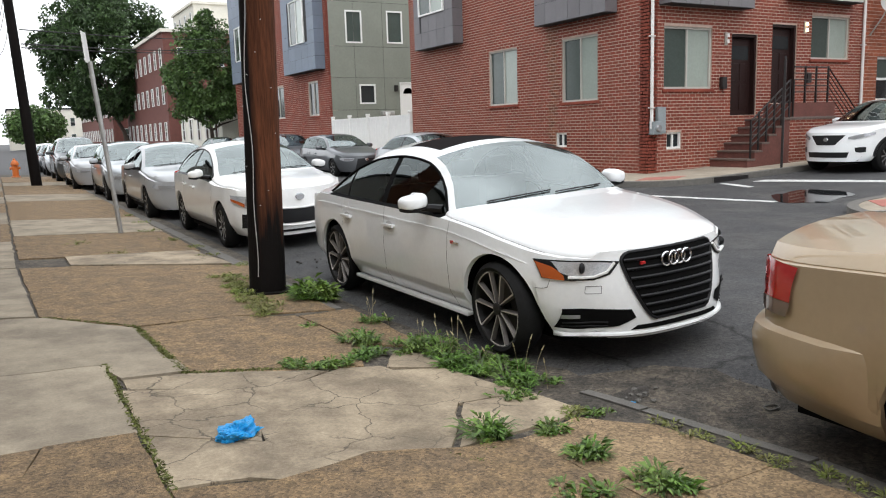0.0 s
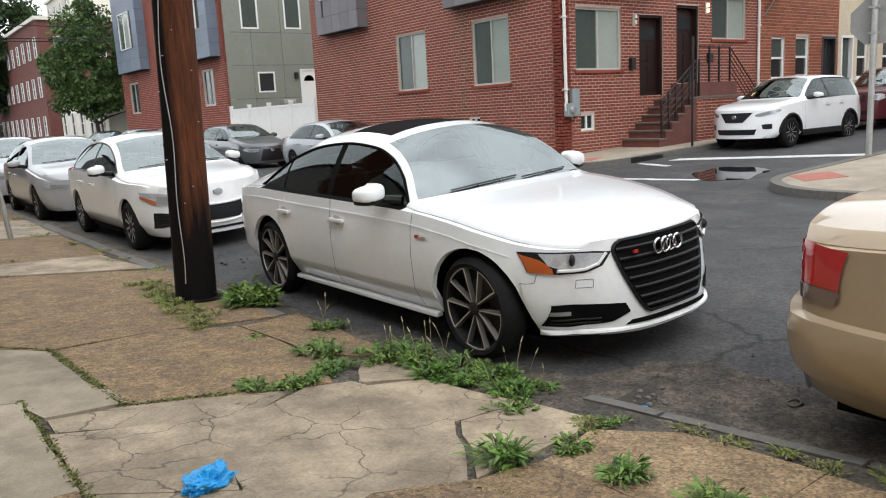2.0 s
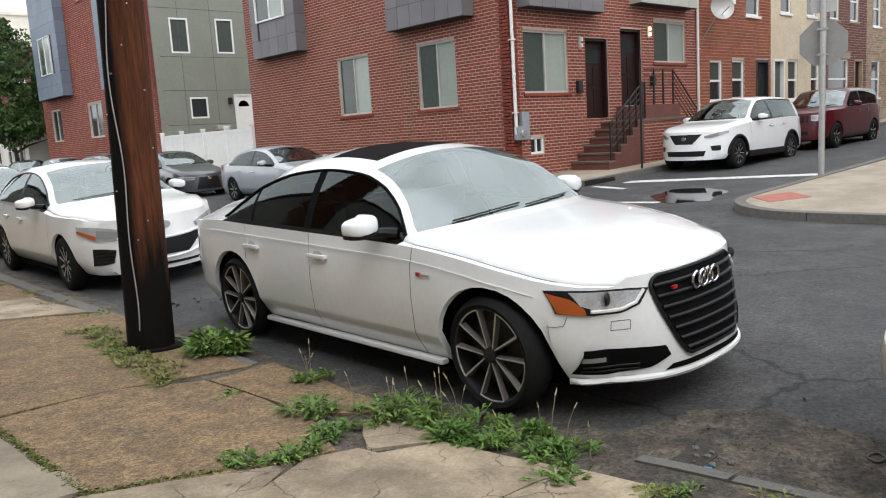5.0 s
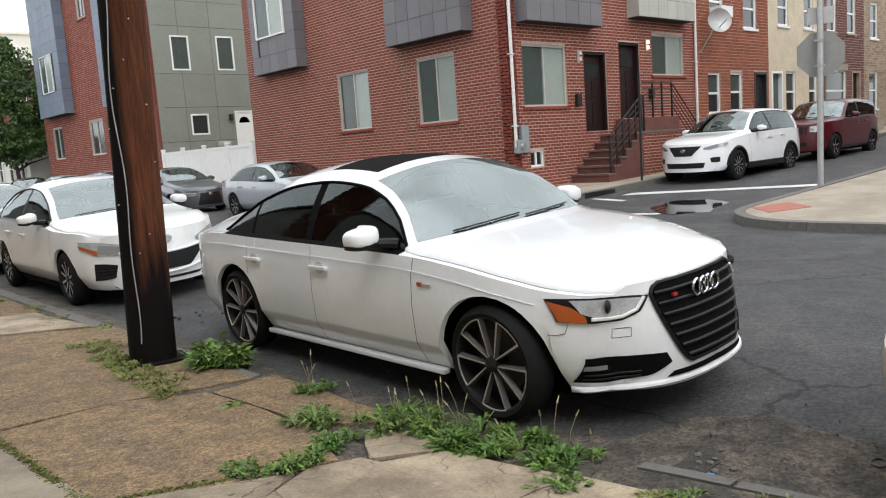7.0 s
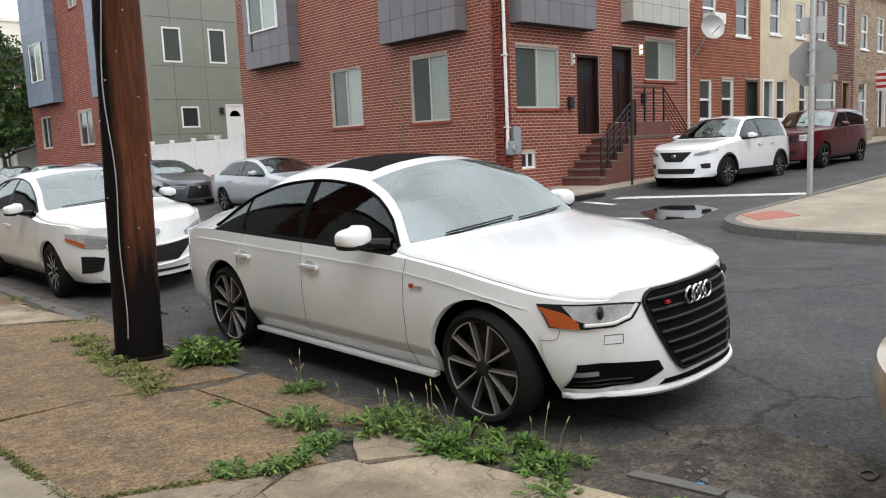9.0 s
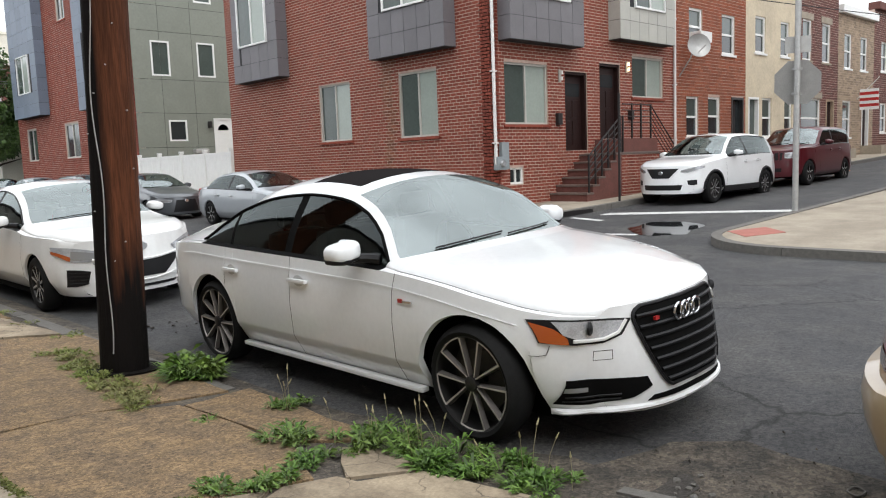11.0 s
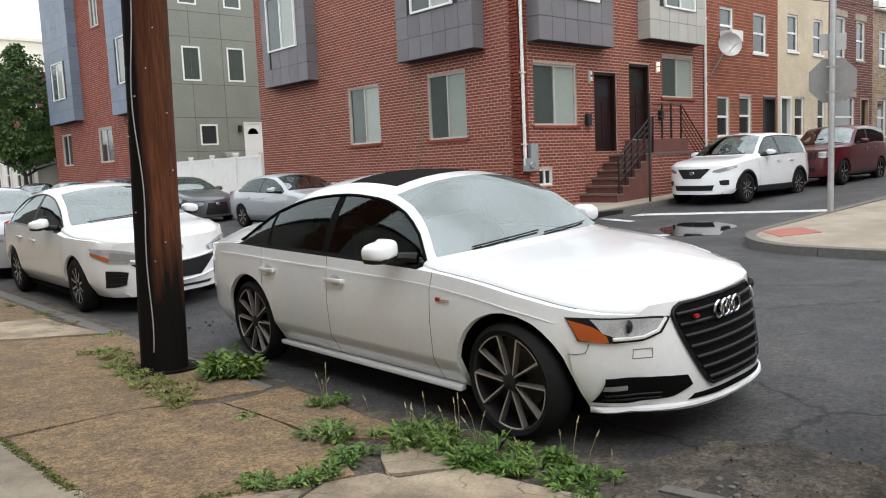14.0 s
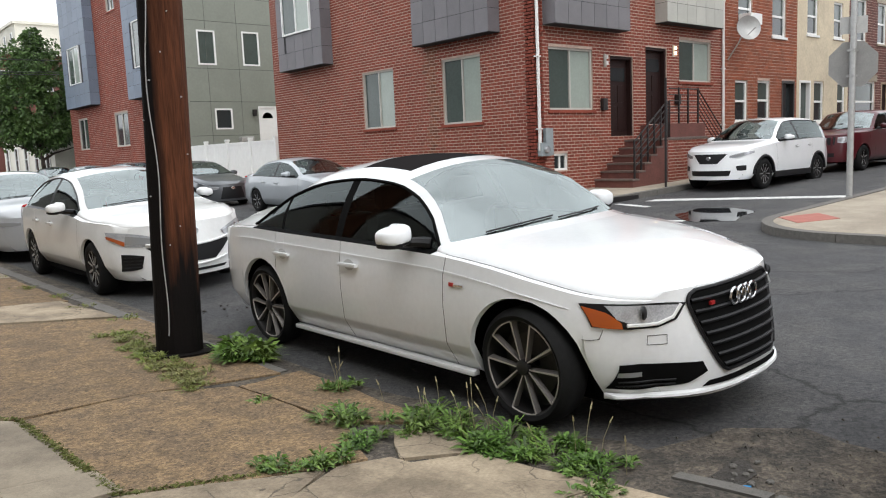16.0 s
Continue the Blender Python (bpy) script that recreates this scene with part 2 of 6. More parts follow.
AMBER = mat("amber_lens", (0.42, 0.085, 0.012), 0.12, coat=1.0)
REDLENS = mat("red_lens", (0.45, 0.012, 0.012), 0.12, coat=1.0)
SMOKELENS = mat("smoke_lens", (0.16, 0.11, 0.09), 0.12, coat=1.0)
REDTRIM = mat("red_trim", (0.40, 0.02, 0.02), 0.3)
SEATM = mat("interior_charcoal", (0.10, 0.10, 0.10), 0.8)
SHIELD = glass("windscreen_glass", (0.62, 0.70, 0.67), 3.7)
TINT = glass("tinted_side_glass", (0.27, 0.30, 0.275), 1.5)
GREEN = mat("weed_leaf", (0.080, 0.165, 0.022), 0.55, island=0.6, second=(0.125, 0.19, 0.036), scale=9)
YGRASS = mat("dry_yellow_grass", (0.17, 0.215, 0.040), 0.7, island=0.4, second=(0.20, 0.19, 0.07), scale=9)
STRAW = mat("seed_stalk", (0.30, 0.26, 0.15), 0.8, island=0.3)
MOSS = mat("moss_and_grass", (0.115, 0.125, 0.032), 0.9, vary=0.4, scale=20, island=0.3)
LEAF = mat("tree_leaf", (0.047, 0.095, 0.020), 0.6, island=0.5, second=(0.077, 0.135, 0.032), scale=2)
LEAFD = mat("street_tree_leaf", (0.029, 0.060, 0.016), 0.6, island=0.5, second=(0.042, 0.080, 0.021), scale=1)
BARK = mat("bark", (0.07, 0.052, 0.04), 0.9, vary=0.3, scale=8, bump=0.6, bscale=20)
BLUEBAG = mat("blue_plastic", (0.012, 0.28, 0.62), 0.35, vary=0.15, scale=30)
ORANGE = mat("orange_paint", (0.62, 0.16, 0.03), 0.5, vary=0.1, scale=10)
GREYRENDER = mat("grey_rendered_wall", (0.24, 0.225, 0.205), 0.9, vary=0.12, scale=1)
PLAINWHITE = mat("off_white_wall", (0.66, 0.63, 0.55), 0.85, vary=0.08, scale=1)


# ---- mesh helpers ----
def mesh_ob(name, bm, material, parent=None, label="", smooth=False):
    me = bpy.data.meshes.new(name)
    bm.to_mesh(me)
    bm.free()
    return data_ob(name, me, material, parent, label, smooth)


def data_ob(name, me, material, parent=None, label="", smooth=False):
    for k in (material if isinstance(material, (list, tuple)) else [material]):
        me.materials.append(k)
    if smooth:
        me.polygons.foreach_set("use_smooth", [True] * len(me.polygons))
        me.set_sharp_from_angle(angle=radians(38))
    ob = new(name, me)
    if parent:
        ob.parent = parent
    return tagged(ob, label)


def part(name, bm, material, parent, label="", smooth=False):
    return mesh_ob(name, bm, material, parent, label, smooth)


def thing(name, label, category, m=None, group="", kind=""):
    e = new(name)
    e.empty_display_size = 0.2
    if m:
        e.matrix_world = m
    return tagged(e, label, category, group, kind)


def box(bm, x0, x1, y0, y1, z0, z1, bevel=0.0):
    r = bmesh.ops.create_cube(bm, size=1.0, matrix=Matrix.Translation(((x0 + x1) / 2, (y0 + y1) / 2, (z0 + z1) / 2)) @ Matrix.Diagonal((x1 - x0, y1 - y0, z1 - z0, 1)))
    if bevel:
        ed = list({e for v in r["verts"] for e in v.link_edges})
        bmesh.ops.bevel(bm, geom=ed, offset=bevel, segments=2, affect="EDGES", profile=0.6)
    return bm


def boxm(x0, x1, y0, y1, z0, z1, bevel=0.0):
    return box(bmesh.new(), x0, x1, y0, y1, z0, z1, bevel)


def tube(bm, pts, r, n=8, r2=None, cap=True):
    pts = [Vector(p) for p in pts]
    rings = []
    for i, p in enumerate(pts):
        d = (pts[min(i + 1, len(pts) - 1)] - pts[max(i - 1, 0)]).normalized()
        a = d.orthogonal().normalized() if i == 0 else (a - d * a.dot(d)).normalized()
        c = d.cross(a)
        rr = r if r2 is None else r + (r2 - r) * i / max(1, len(pts) - 1)
        rings.append([bm.verts.new(p + rr * (a * math.cos(k * math.tau / n) + c * math.sin(k * math.tau / n))) for k in range(n)])
    for q, w in zip(rings, rings[1:]):
        for k in range(n):
            bm.faces.new((q[k], q[(k + 1) % n], w[(k + 1) % n], w[k]))
    if cap:
        bm.faces.new(rings[0][::-1]), bm.faces.new(rings[-1])
    return bm


def lathe(bm, prof, n=32, axis="x"):
    """Turns (radius, along) pairs round the x or z axis."""
    rings = []
    for r, a in prof:
        ring = []
        for k in range(n):
            c, s = math.cos(k * math.tau / n), math.sin(k * math.tau / n)
            ring.append(bm.verts.new((a, r * c, r * s) if axis == "x" else (r * c, r * s, a)))
        rings.append(ring)
    for q, w in zip(rings, rings[1:]):
        for k in range(n):
            bm.faces.new((q[k], q[(k + 1) % n], w[(k + 1) % n], w[k]))
    return bm


def curve(points):
    """A smooth curve through (position, value) pairs, as a function."""
    xs, ys = [p[0] for p in points], [p[1] for p in points]

    def f(x):
        if x <= xs[0]:
            return ys[0]
        if x >= xs[-1]:
            return ys[-1]
        i = next(k for k in range(len(xs) - 1) if x <= xs[k + 1])
        h = xs[i + 1] - xs[i]
        u = (x - xs[i]) / h

        def slope(k):
            if k == 0:
                return (ys[1] - ys[0]) / (xs[1] - xs[0])
            if k == len(xs) - 1:
                return (ys[-1] - ys[-2]) / (xs[-1] - xs[-2])
            a, b = (ys[k] - ys[k - 1]) / (xs[k] - xs[k - 1]), (ys[k + 1] - ys[k]) / (xs[k + 1] - xs[k])
            return 0 if a * b <= 0 else 2 * a * b / (a + b)
        return (2 * u**3 - 3 * u * u + 1) * ys[i] + (u**3 - 2 * u * u + u) * h * slope(i) + (-2 * u**3 + 3 * u * u) * ys[i + 1] + (u**3 - u * u) * h * slope(i + 1)
    return f


def rise(x):
    """The height of the road, which climbs gently away along the side street."""
    return 0.034 * min(max(0.0, x - 5.5), 60)


def crown(x):
    """The height of the carriageway, cambered up from the near gutter."""
    return max(rise(x), 0.044 * min(max(0.0, x), 1.9))


def walkway(x):
    """The height of the near pavement, which falls to the gutter."""
    return 0.03 + 0.05 * max(0.0, min(4.2, -0.25 - x))


# ---- vehicles: local x across, -y ahead, y = 0 at the front axle, z = 0 at the road ----
def car_paint(name, colour, metal=0.0, dirt=(0.3, 0.28, 0.24)):
    return mat(name, colour, 0.32, metal, coat=1.0, vary=0.03, scale=3)


class Shape:
    """The outer form of a car, from its key measures."""

    def __init__(self, wb, fo, ro, W, H, R, nose, cowl, belt, deck, ws0, ws1, rg0, rg1, wr, bow=0.28, taper=0.22, sill=0.20, suv=False, pillar=0.07):
        self.wb, self.W, self.H, self.R, self.sill = wb, W, H, R, sill
        self.s0, self.s1 = -fo + bow, wb + ro - 0.11
        self.bow0 = bow
        self.ws0, self.ws1, self.rg0, self.rg1 = ws0, ws1, rg0, rg1
        s0, s1 = self.s0, self.s1
        self.width = curve([(s0, W - taper), (s0 + 0.09, W - taper * 0.58), (s0 + 0.21, W - taper * 0.34), (s0 + 0.40, W - taper * 0.11), (s0 + 0.62, W - 0.012), (0.35, W), (wb * 0.8, W), (wb + 0.35, W - 0.012), (s1 - 0.3, W - 0.05), (s1 - 0.1, W - 0.10), (s1, W - 0.16)])
        mid = (ws1 + rg0) / 2
        self.top = curve([(s0, nose), (s0 + 0.18, nose + (cowl - nose) * 0.36), (s0 + 0.5, nose + (cowl - nose) * 0.66), (ws0 - 0.05, cowl), (ws0 + 0.02, cowl + 0.03), ((ws0 + ws1) / 2, (cowl + H) / 2 + 0.015), (ws1, H - 0.055), (ws1 + 0.2, H - 0.018), (mid, H), (rg0, H - 0.055), ((rg0 + rg1) / 2, (H + deck) / 2 + 0.02), (rg1, deck + 0.02), (s1, deck - (0.02 if not suv else 0.06))])
        self.belt = curve([(s0, nose - 0.02), (s0 + 0.25, nose + 0.045), (0.2, belt - 0.07), (0.7, belt - 0.02), (wb * 0.5, belt), (wb, belt + 0.035), (s1, min(deck, belt + 0.05) - 0.06)])
        if suv:
            self.rail = curve([(s0, nose), (ws0, belt + 0.01), ((ws0 + ws1) / 2 + 0.1, (belt + H) / 2 - 0.02), (ws1 + 0.15, H - 0.13), (mid, H - 0.10), (s1 - 0.35, H - 0.15), (s1 - 0.1, H - 0.22), (s1, belt + 0.12)])
        else:
            self.rail = curve([(s0, nose), (ws0 - 0.03, belt - 0.01), ((ws0 + ws1) / 2 + 0.07, (belt + H) / 2 - 0.03), (ws1 + 0.14, H - 0.135), (mid, H - 0.10), (rg0 + 0.02, H - 0.145), ((rg0 + rg1) / 2 + 0.03, (belt + H) / 2 - 0.02), (rg1 - 0.02, belt + 0.03), (s1, belt)])
        self.tumble = (W - 0.085 - wr) / (H - 0.10 - belt)
        self.bow = curve([(s0, bow), (s0 + 0.3, bow * 0.9), (ws0, 0.20), (ws1, 0.10), (mid, 0.0), (rg0, -0.05), (s1, -0.11)])
        self.arch = R + 0.034
        self.pillar = curve([(s0, 0.07), (rg0 - 0.1, 0.07), (min(rg0 + 0.35, s1 - 0.05), pillar), (s1, pillar)])
        self.rake = 0.0

    def sidex(self, z, s):
        w, b = self.width(s), self.belt(s)
        low = 0.012 * max(0, min(1, (0.55 - z) / 0.19)) ** 2 + 0.095 * max(0, (0.37 - z) / 0.17)
        return w - low - 0.035 * max(0, (z - 0.55) / max(0.1, b - 0.55)) ** 2

    def bottom(self, s):
        for h in (0, self.wb):
            d = abs(s - h)
            if d < self.arch:
                return max(self.sill, self.R + math.sqrt(self.arch**2 - d * d))
        return self.sill if s > self.s0 + 0.3 else self.sill - 0.01

    def section(self, s):
        w, b, zb = self.width(s), self.belt(s), self.bottom(s)
        zb = min(zb, b - 0.02)
        pts = [(self.sidex(zb, s) - 0.03, zb)]
        for k, fold in ((0.04, 0.0), (0.22, 0.366), (0.45, 0.386), (0.68, 0.60), (0.88, 0.78)):
            z = zb + (b - zb) * k
            if zb < 0.30 and fold and b > 0.84:
                z = fold
            pts.append((self.sidex(z, s), z))
        pts.append((w - 0.035, b))
        wg, rl, tp = w - 0.075, self.rail(s), self.top(s)
        rl = max(rl, b + 0.006)
        pts.append((wg, b + min(0.02, (rl - b) * 0.3)))
        z7 = pts[-1][1]
        xr = wg - self.tumble * max(0, rl - b - 0.01)
        for k in (0.33, 0.67, 1.0):
            bulge = 0.02 * math.sin(k * math.pi) * min(1, (rl - b) / 0.2)
            pts.append((wg + (xr - wg) * k + bulge, z7 + (rl - z7) * k))
        edge = 0.8 * min(self.pillar(s), 0.07)
        zh = min(rl + edge, tp - 0.001 if tp < rl + edge + 0.005 else rl + edge)
        zh = max(zh, min(tp, rl + 0.004))
        pw = self.pillar(s)
        zh = min(max(zh, rl + (tp - rl) * (pw - 0.07) * 2.2), tp) if pw > 0.075 else zh
        pts.append((xr - pw, zh))
        for k in (0.85, 0.66, 0.44, 0.22, 0.0):
            pts.append(((xr - pw) * k, tp - (tp - zh) * k**2.2))
        return pts

    def at(self, s, x, z):
        w = self.width(s)
        k = self.bow(s) * (1 - min(1, abs(x) / w) ** 2.4)
        if z < self.belt(s) - 0.02 and abs(x) > w * 0.75:
            k *= 1 - max(0.0, min(1.0, (s - self.s0 - 0.2) / 0.12))
        return Vector((x, s - k, z))

    def nose_y(self, x, z, front=True):
        """The face of the bumper; past its corners, the wing."""
        s = self.s0 if front else self.s1
        w = self.sidex(z, s)
        if abs(x) <= w:
            lo, hi = self.sill, self.belt(s)
            if front:
                hi += (self.top(s) - hi) * (1 - (abs(x) / self.width(s)) ** 2.2)
            n = max(0, min(1, (z - lo) / (hi - lo)))
            bulge = -0.035 * math.sin(math.pi * n ** 0.8) - (0.03 * (1 - n) ** 3 + self.rake * (1 - n) if front else 0)
            if not front:
                bulge = 0.06 * math.sin(math.pi * min(1, n * 1.1) ** 0.7)
            return s - self.bow(s) * (1 - (abs(x) / self.width(s)) ** 2.4) + bulge * (1 - (abs(x) / w) ** 4)
        far = s + (0.9 if front else -0.9)
        if abs(x) >= self.sidex(z, far):
            s = far
        for _ in range(24):
            m_ = (s + far) / 2
            if self.sidex(z, m_) >= abs(x):
                far = m_
            else:
                s = m_
        return far - self.bow(far) * (1 - min(1, abs(x) / self.width(far)) ** 2.4)


def flip_out(bm, cy):
    bm.normal_update()
    bad = [f for f in bm.faces if f.normal.dot(f.calc_center_median() - Vector((0, min(max(f.calc_center_median().y, 0.3), cy * 2 - 0.3), 0.55))) < 0]
    if bad:
        bmesh.ops.reverse_faces(bm, faces=bad)


def patch(sh, tops, bots, name, material, parent, off=0.006, front=True, side=1, nu=14, nv=6, label=""):
    """A skin that lies on the bumper between an upper and a lower edge, given by (x, z)."""
    bm = bmesh.new()
    n = len(tops) - 1
    grid = []
    for j in range(nv + 1):
        row = []
        for i in range(nu + 1):
            u = i / nu * n
            k = min(int(u), n - 1)
            f = u - k
            a = Vector(tops[k]).lerp(Vector(tops[k + 1]), f)
            b = Vector(bots[k]).lerp(Vector(bots[k + 1]), f)
            p = a.lerp(b, j / nv)
            y = sh.nose_y(p.x, p.y, front)
            out = min(1.0, max(0.0, (abs(p.x) / sh.sidex(p.y, sh.s0 if front else sh.s1) - 0.82) / 0.2))
            row.append(bm.verts.new((side * (p.x + off * 1.3 * out * (1 if p.x > 0 else -1)), y + (-off if front else off) * (1.15 - 0.75 * out), p.y)))
        grid.append(row)
    for j in range(nv):
        for i in range(nu):
            bm.faces.new((grid[j][i], grid[j][i + 1], grid[j + 1][i + 1], grid[j + 1][i]))
    flip_out(bm, sh.wb / 2)
    return part(name, bm, material, parent, label, smooth=True)


def make_wheel(parent, R, rim, x, y, side, spokes, twin, face, back, group=""):
    w = new("wheel")
    w.parent = parent
    w.matrix_local = pose(x * side, y, R, 0, 0, 0 if side > 0 else 180)
    bm = lathe(bmesh.new(), [(rim - 0.005, -0.20), (R - 0.03, -0.205), (R - 0.006, -0.17), (R, -0.14), (R, -0.05), (R - 0.006, -0.025), (R - 0.035, 0.0), (rim + 0.02, 0.004), (rim - 0.004, -0.008), (rim - 0.01, -0.05)], 40)
    part("tyre", bm, RUBBER, w, smooth=True)
    bm = lathe(bmesh.new(), [(rim - 0.003, -0.006), (rim - 0.012, -0.012), (rim - 0.02, -0.05), (rim - 0.035, -0.13), (0.02, -0.135)], 40)
    part("rim", bm, back, w, smooth=True)
    bm = lathe(bmesh.new(), [(rim * 0.66, -0.118), (rim * 0.66, -0.105), (0.05, -0.105)], 24)
    part("brake_disc", bm, DISC, w)
    for k in range(spokes):
        for dt in ((-0.2, 0.2) if twin else (0,)):
            bm = bmesh.new()
            a0 = k * math.tau / spokes + (0.925 if face is RIMCUT else 0.3)
            a1 = a0 + dt * 1.75
            wi, wo, wide = (0.010, 0.012, 2.6) if face is RIMCUT else (0.020, 0.017, 1.0) if twin else (0.036, 0.026, 1.0)
            q = []
            for rr, aa, ww, xx in ((0.035, a0 + dt * 0.5, wi * 0.7, -0.022), (rim - 0.008, a1, wo, -0.012)):
                c, s = math.cos(aa), math.sin(aa)
                for sg in (-1, 1):
                    for dx, wd in ((0, 1.0), (-0.03, wide)):
                        q.append(bm.verts.new((xx + dx, rr * c - sg * ww * wd / 2 * s, rr * s + sg * ww * wd / 2 * c)))
            for i_, f in enumerate(((0, 2, 6, 4), (1, 5, 7, 3), (0, 4, 5, 1), (2, 3, 7, 6))):
                bm.faces.new([q[i] for i in f]).material_index = min(i_, 1)
            bmesh.ops.recalc_face_normals(bm, faces=bm.faces)
            part("spoke", bm, [face, SPOKESIDE if face is RIMCUT else back], w)
        if face is RIMCUT:
            a0 = k * math.tau / spokes + 0.925
            arc = [a0 - 0.35 + 0.07 * i for i in range(11)]
            part("rim_arc", tube(bmesh.new(), [(-0.012, (rim - 0.012) * math.cos(a), (rim - 0.012) * math.sin(a)) for a in arc], 0.0045, 6), face, w)
    part("hub_cap", lathe(bmesh.new(), [(0.045, -0.04), (0.042, -0.012), (0.03, -0.006), (0.001, -0.005)], 20), back, w, smooth=True)
    return w


def mirror_shell(x, y, z, rx, ry, rz, side):
    """A rounded mirror housing, flat towards the rear and narrower at its outer end."""
    bm = bmesh.new()
    bmesh.ops.create_uvsphere(bm, u_segments=24, v_segments=14, radius=1.0)
    for q in bm.verts:
        c = [math.copysign(abs(k) ** 0.62, k) for k in q.co]
        out = 1 - 0.22 * max(0, c[0] * side)
        q.co = Vector((x + rx * c[0], y + min(0.04, ry * c[1] + 0.02 * max(0, c[0] * side)), z + rz * c[2] * out + 0.012 * (c[0] * side < 0)))
    return bm


def make_car(name, label, m, sh, paint, doors, bpil, rimset, mirror=None, handles=(), sunroof=None, glassy=True, group="", dlo=None, trim=BLACKP, interior=True, quarter=None, cladding=False, surround=0.0):
    car = thing(name, label, "car", m, group)
    st = {round(sh.s0 + (sh.s1 - sh.s0) * i / 44, 4) for i in range(45)}
    for h in (0, sh.wb):
        st |= {round(h + sh.arch * math.cos(math.pi * k / 14), 4) for k in range(15)}
        st |= {round(h + d * (sh.arch + 0.003), 4) for d in (-1, 1)}
    st |= {sh.ws0, sh.ws1, sh.rg0, min(sh.rg1, sh.s1)}
    for d in list(doors) + [bpil]:
        st = {s for s in st if abs(s - d) > 0.012} | {d - 0.0025, d + 0.0025}
    st = {s for s in st if abs(s - bpil) > 0.045 or abs(s - bpil) < 0.02} | {bpil - 0.04, bpil + 0.04}
    if quarter:
        st |= {quarter - 0.02, quarter + 0.02}
    st |= set(dlo or ())
    if sunroof:
        st |= set(sunroof)
    st = sorted(s for s in st if sh.s0 <= s <= sh.s1)
    sec = [sh.section(s) for s in st]
    d0, d1 = dlo or (sh.ws0 + 0.12, sh.rg1 - 0.05)
    quads = {}
    for i in range(len(st) - 1):
        s = (st[i] + st[i + 1]) / 2
        hgt = sh.rail(s) - sh.belt(s)
        seam = st[i + 1] - st[i] < 0.008 and any(abs(s - d) < 0.004 for d in doors)
        for j in range(16):
            key = "body"
            both = True
            if j <= 5:
                if seam:
                    key, both = "panel_gap %d" % sum(s > d for d in doors), False
                elif len(doors) > 1 and doors[0] < s < doors[-1]:
                    k = sum(s > d for d in doors) - 1
                    key, both = "door %d" % k, False
            elif 7 <= j <= 9 and d0 < s < d1 and hgt > 0.035:
                if bpil - 0.04 < s < bpil + 0.04 or (quarter and quarter - 0.02 < s < quarter + 0.02):
                    key, both = "window_pillar %d" % (s > bpil + 0.1), False
                else:
                    key, both = "side_window %d" % ((s > bpil) + (quarter is not None and s > quarter)), False
            elif j == 6 and d0 < s < d1:
                key, both = "window_trim", False
            elif 7 <= j <= 10 and s < sh.ws0 - 0.05:
                key = "bonnet"
            elif j >= 11:
                if sh.ws0 < s < sh.ws1:
                    key = "windscreen"
                elif sh.rg0 < s < sh.rg1:
                    key = "rear_window"
                elif s < sh.ws0:
                    key = "bonnet"
                elif s > sh.rg1:
                    key = "boot_lid"
                elif sunroof and sunroof[0] < s < sunroof[1] and j >= 12:
                    key = "sunroof"
            for side in (1, -1):
                quads.setdefault(key + ("" if both else " %d" % side), []).append((i, j, side))
    mats = {"windscreen": SHIELD, "rear_window": TINT, "side_window": TINT, "sunroof": SUNROOF, "window_pillar": trim, "window_trim": trim, "panel_gap": GAPM}
    for key, ql in quads.items():
        bm = bmesh.new()
        vs = {}

        def v(i, j, side):
            k = (i, j, side if j < 16 else 0)
            if k not in vs:
                x, z = sec[i][j]
                p = sh.at(st[i], x * side, z)
                if key.startswith("panel_gap"):
                    p.x -= 0.012 * side
                vs[k] = bm.verts.new(p)
            return vs[k]
        for i, j, side in ql:
            q = []
            for a in (v(i, j, side), v(i + 1, j, side), v(i + 1, j + 1, side), v(i, j + 1, side)):
                if a not in q:
                    q.append(a)
            if len(q) > 2:
                bm.faces.new(q)
        flip_out(bm, sh.wb / 2)
        nm = key.split(" ")[0]
        lab = {"windscreen": "clear windscreen reflecting the sky", "side_window": "dark tinted side window", "sunroof": "black glass sunroof"}.get(nm, "")
        part(nm, bm, mats.get(nm, paint), car, lab, smooth=True)
    if surround:
        run = [q for q in st if d0 <= q <= d1]
        for side in (1, -1):
            bm = bmesh.new()
            tube(bm, [sh.at(q, side * (sh.section(q)[10][0] + 0.003), sh.section(q)[10][1]) for q in run], surround, 6)
            part("window_surround", bm, trim, car, "black rubber round the side windows", smooth=True)
    for front in (True, False):
        s = sh.s0 if front else sh.s1
        sc = sec[0] if front else sec[-1]
        up = sc[6:]
        bm = bmesh.new()
        nx, nz = 40, 14
        grid = []

        def ztop(x):
            for (xa, za), (xb, zb) in zip(up, up[1:]):
                if xb <= abs(x) <= xa and xa > xb:
                    return za + (zb - za) * (xa - abs(x)) / (xa - xb)
            return up[0][1]
        for a in range(nz + 1):
            row = []
            for i in range(nx + 1):
                xn = -1 + 2 * i / nx
                z0 = sh.sill - 0.01
                xe = up[0][0] if a == nz else sh.sidex(z0 + (up[0][1] - z0) * a / nz, s) - (0.03 if a == 0 else 0)
                x = xe * math.sin(xn * math.pi / 2)
                z = z0 + (ztop(x) - z0) * a / nz
                zl = z0 + (up[0][1] - z0) * a / nz
                y = sh.nose_y(x * 0.9999, z if front else min(zl, up[0][1]), front)
                row.append(bm.verts.new((x, y, z)))
            grid.append(row)
        for a in range(nz):
            for i in range(nx):
                bm.faces.new((grid[a][i], grid[a][i + 1], grid[a + 1][i + 1], grid[a + 1][i]))
        flip_out(bm, sh.wb / 2)
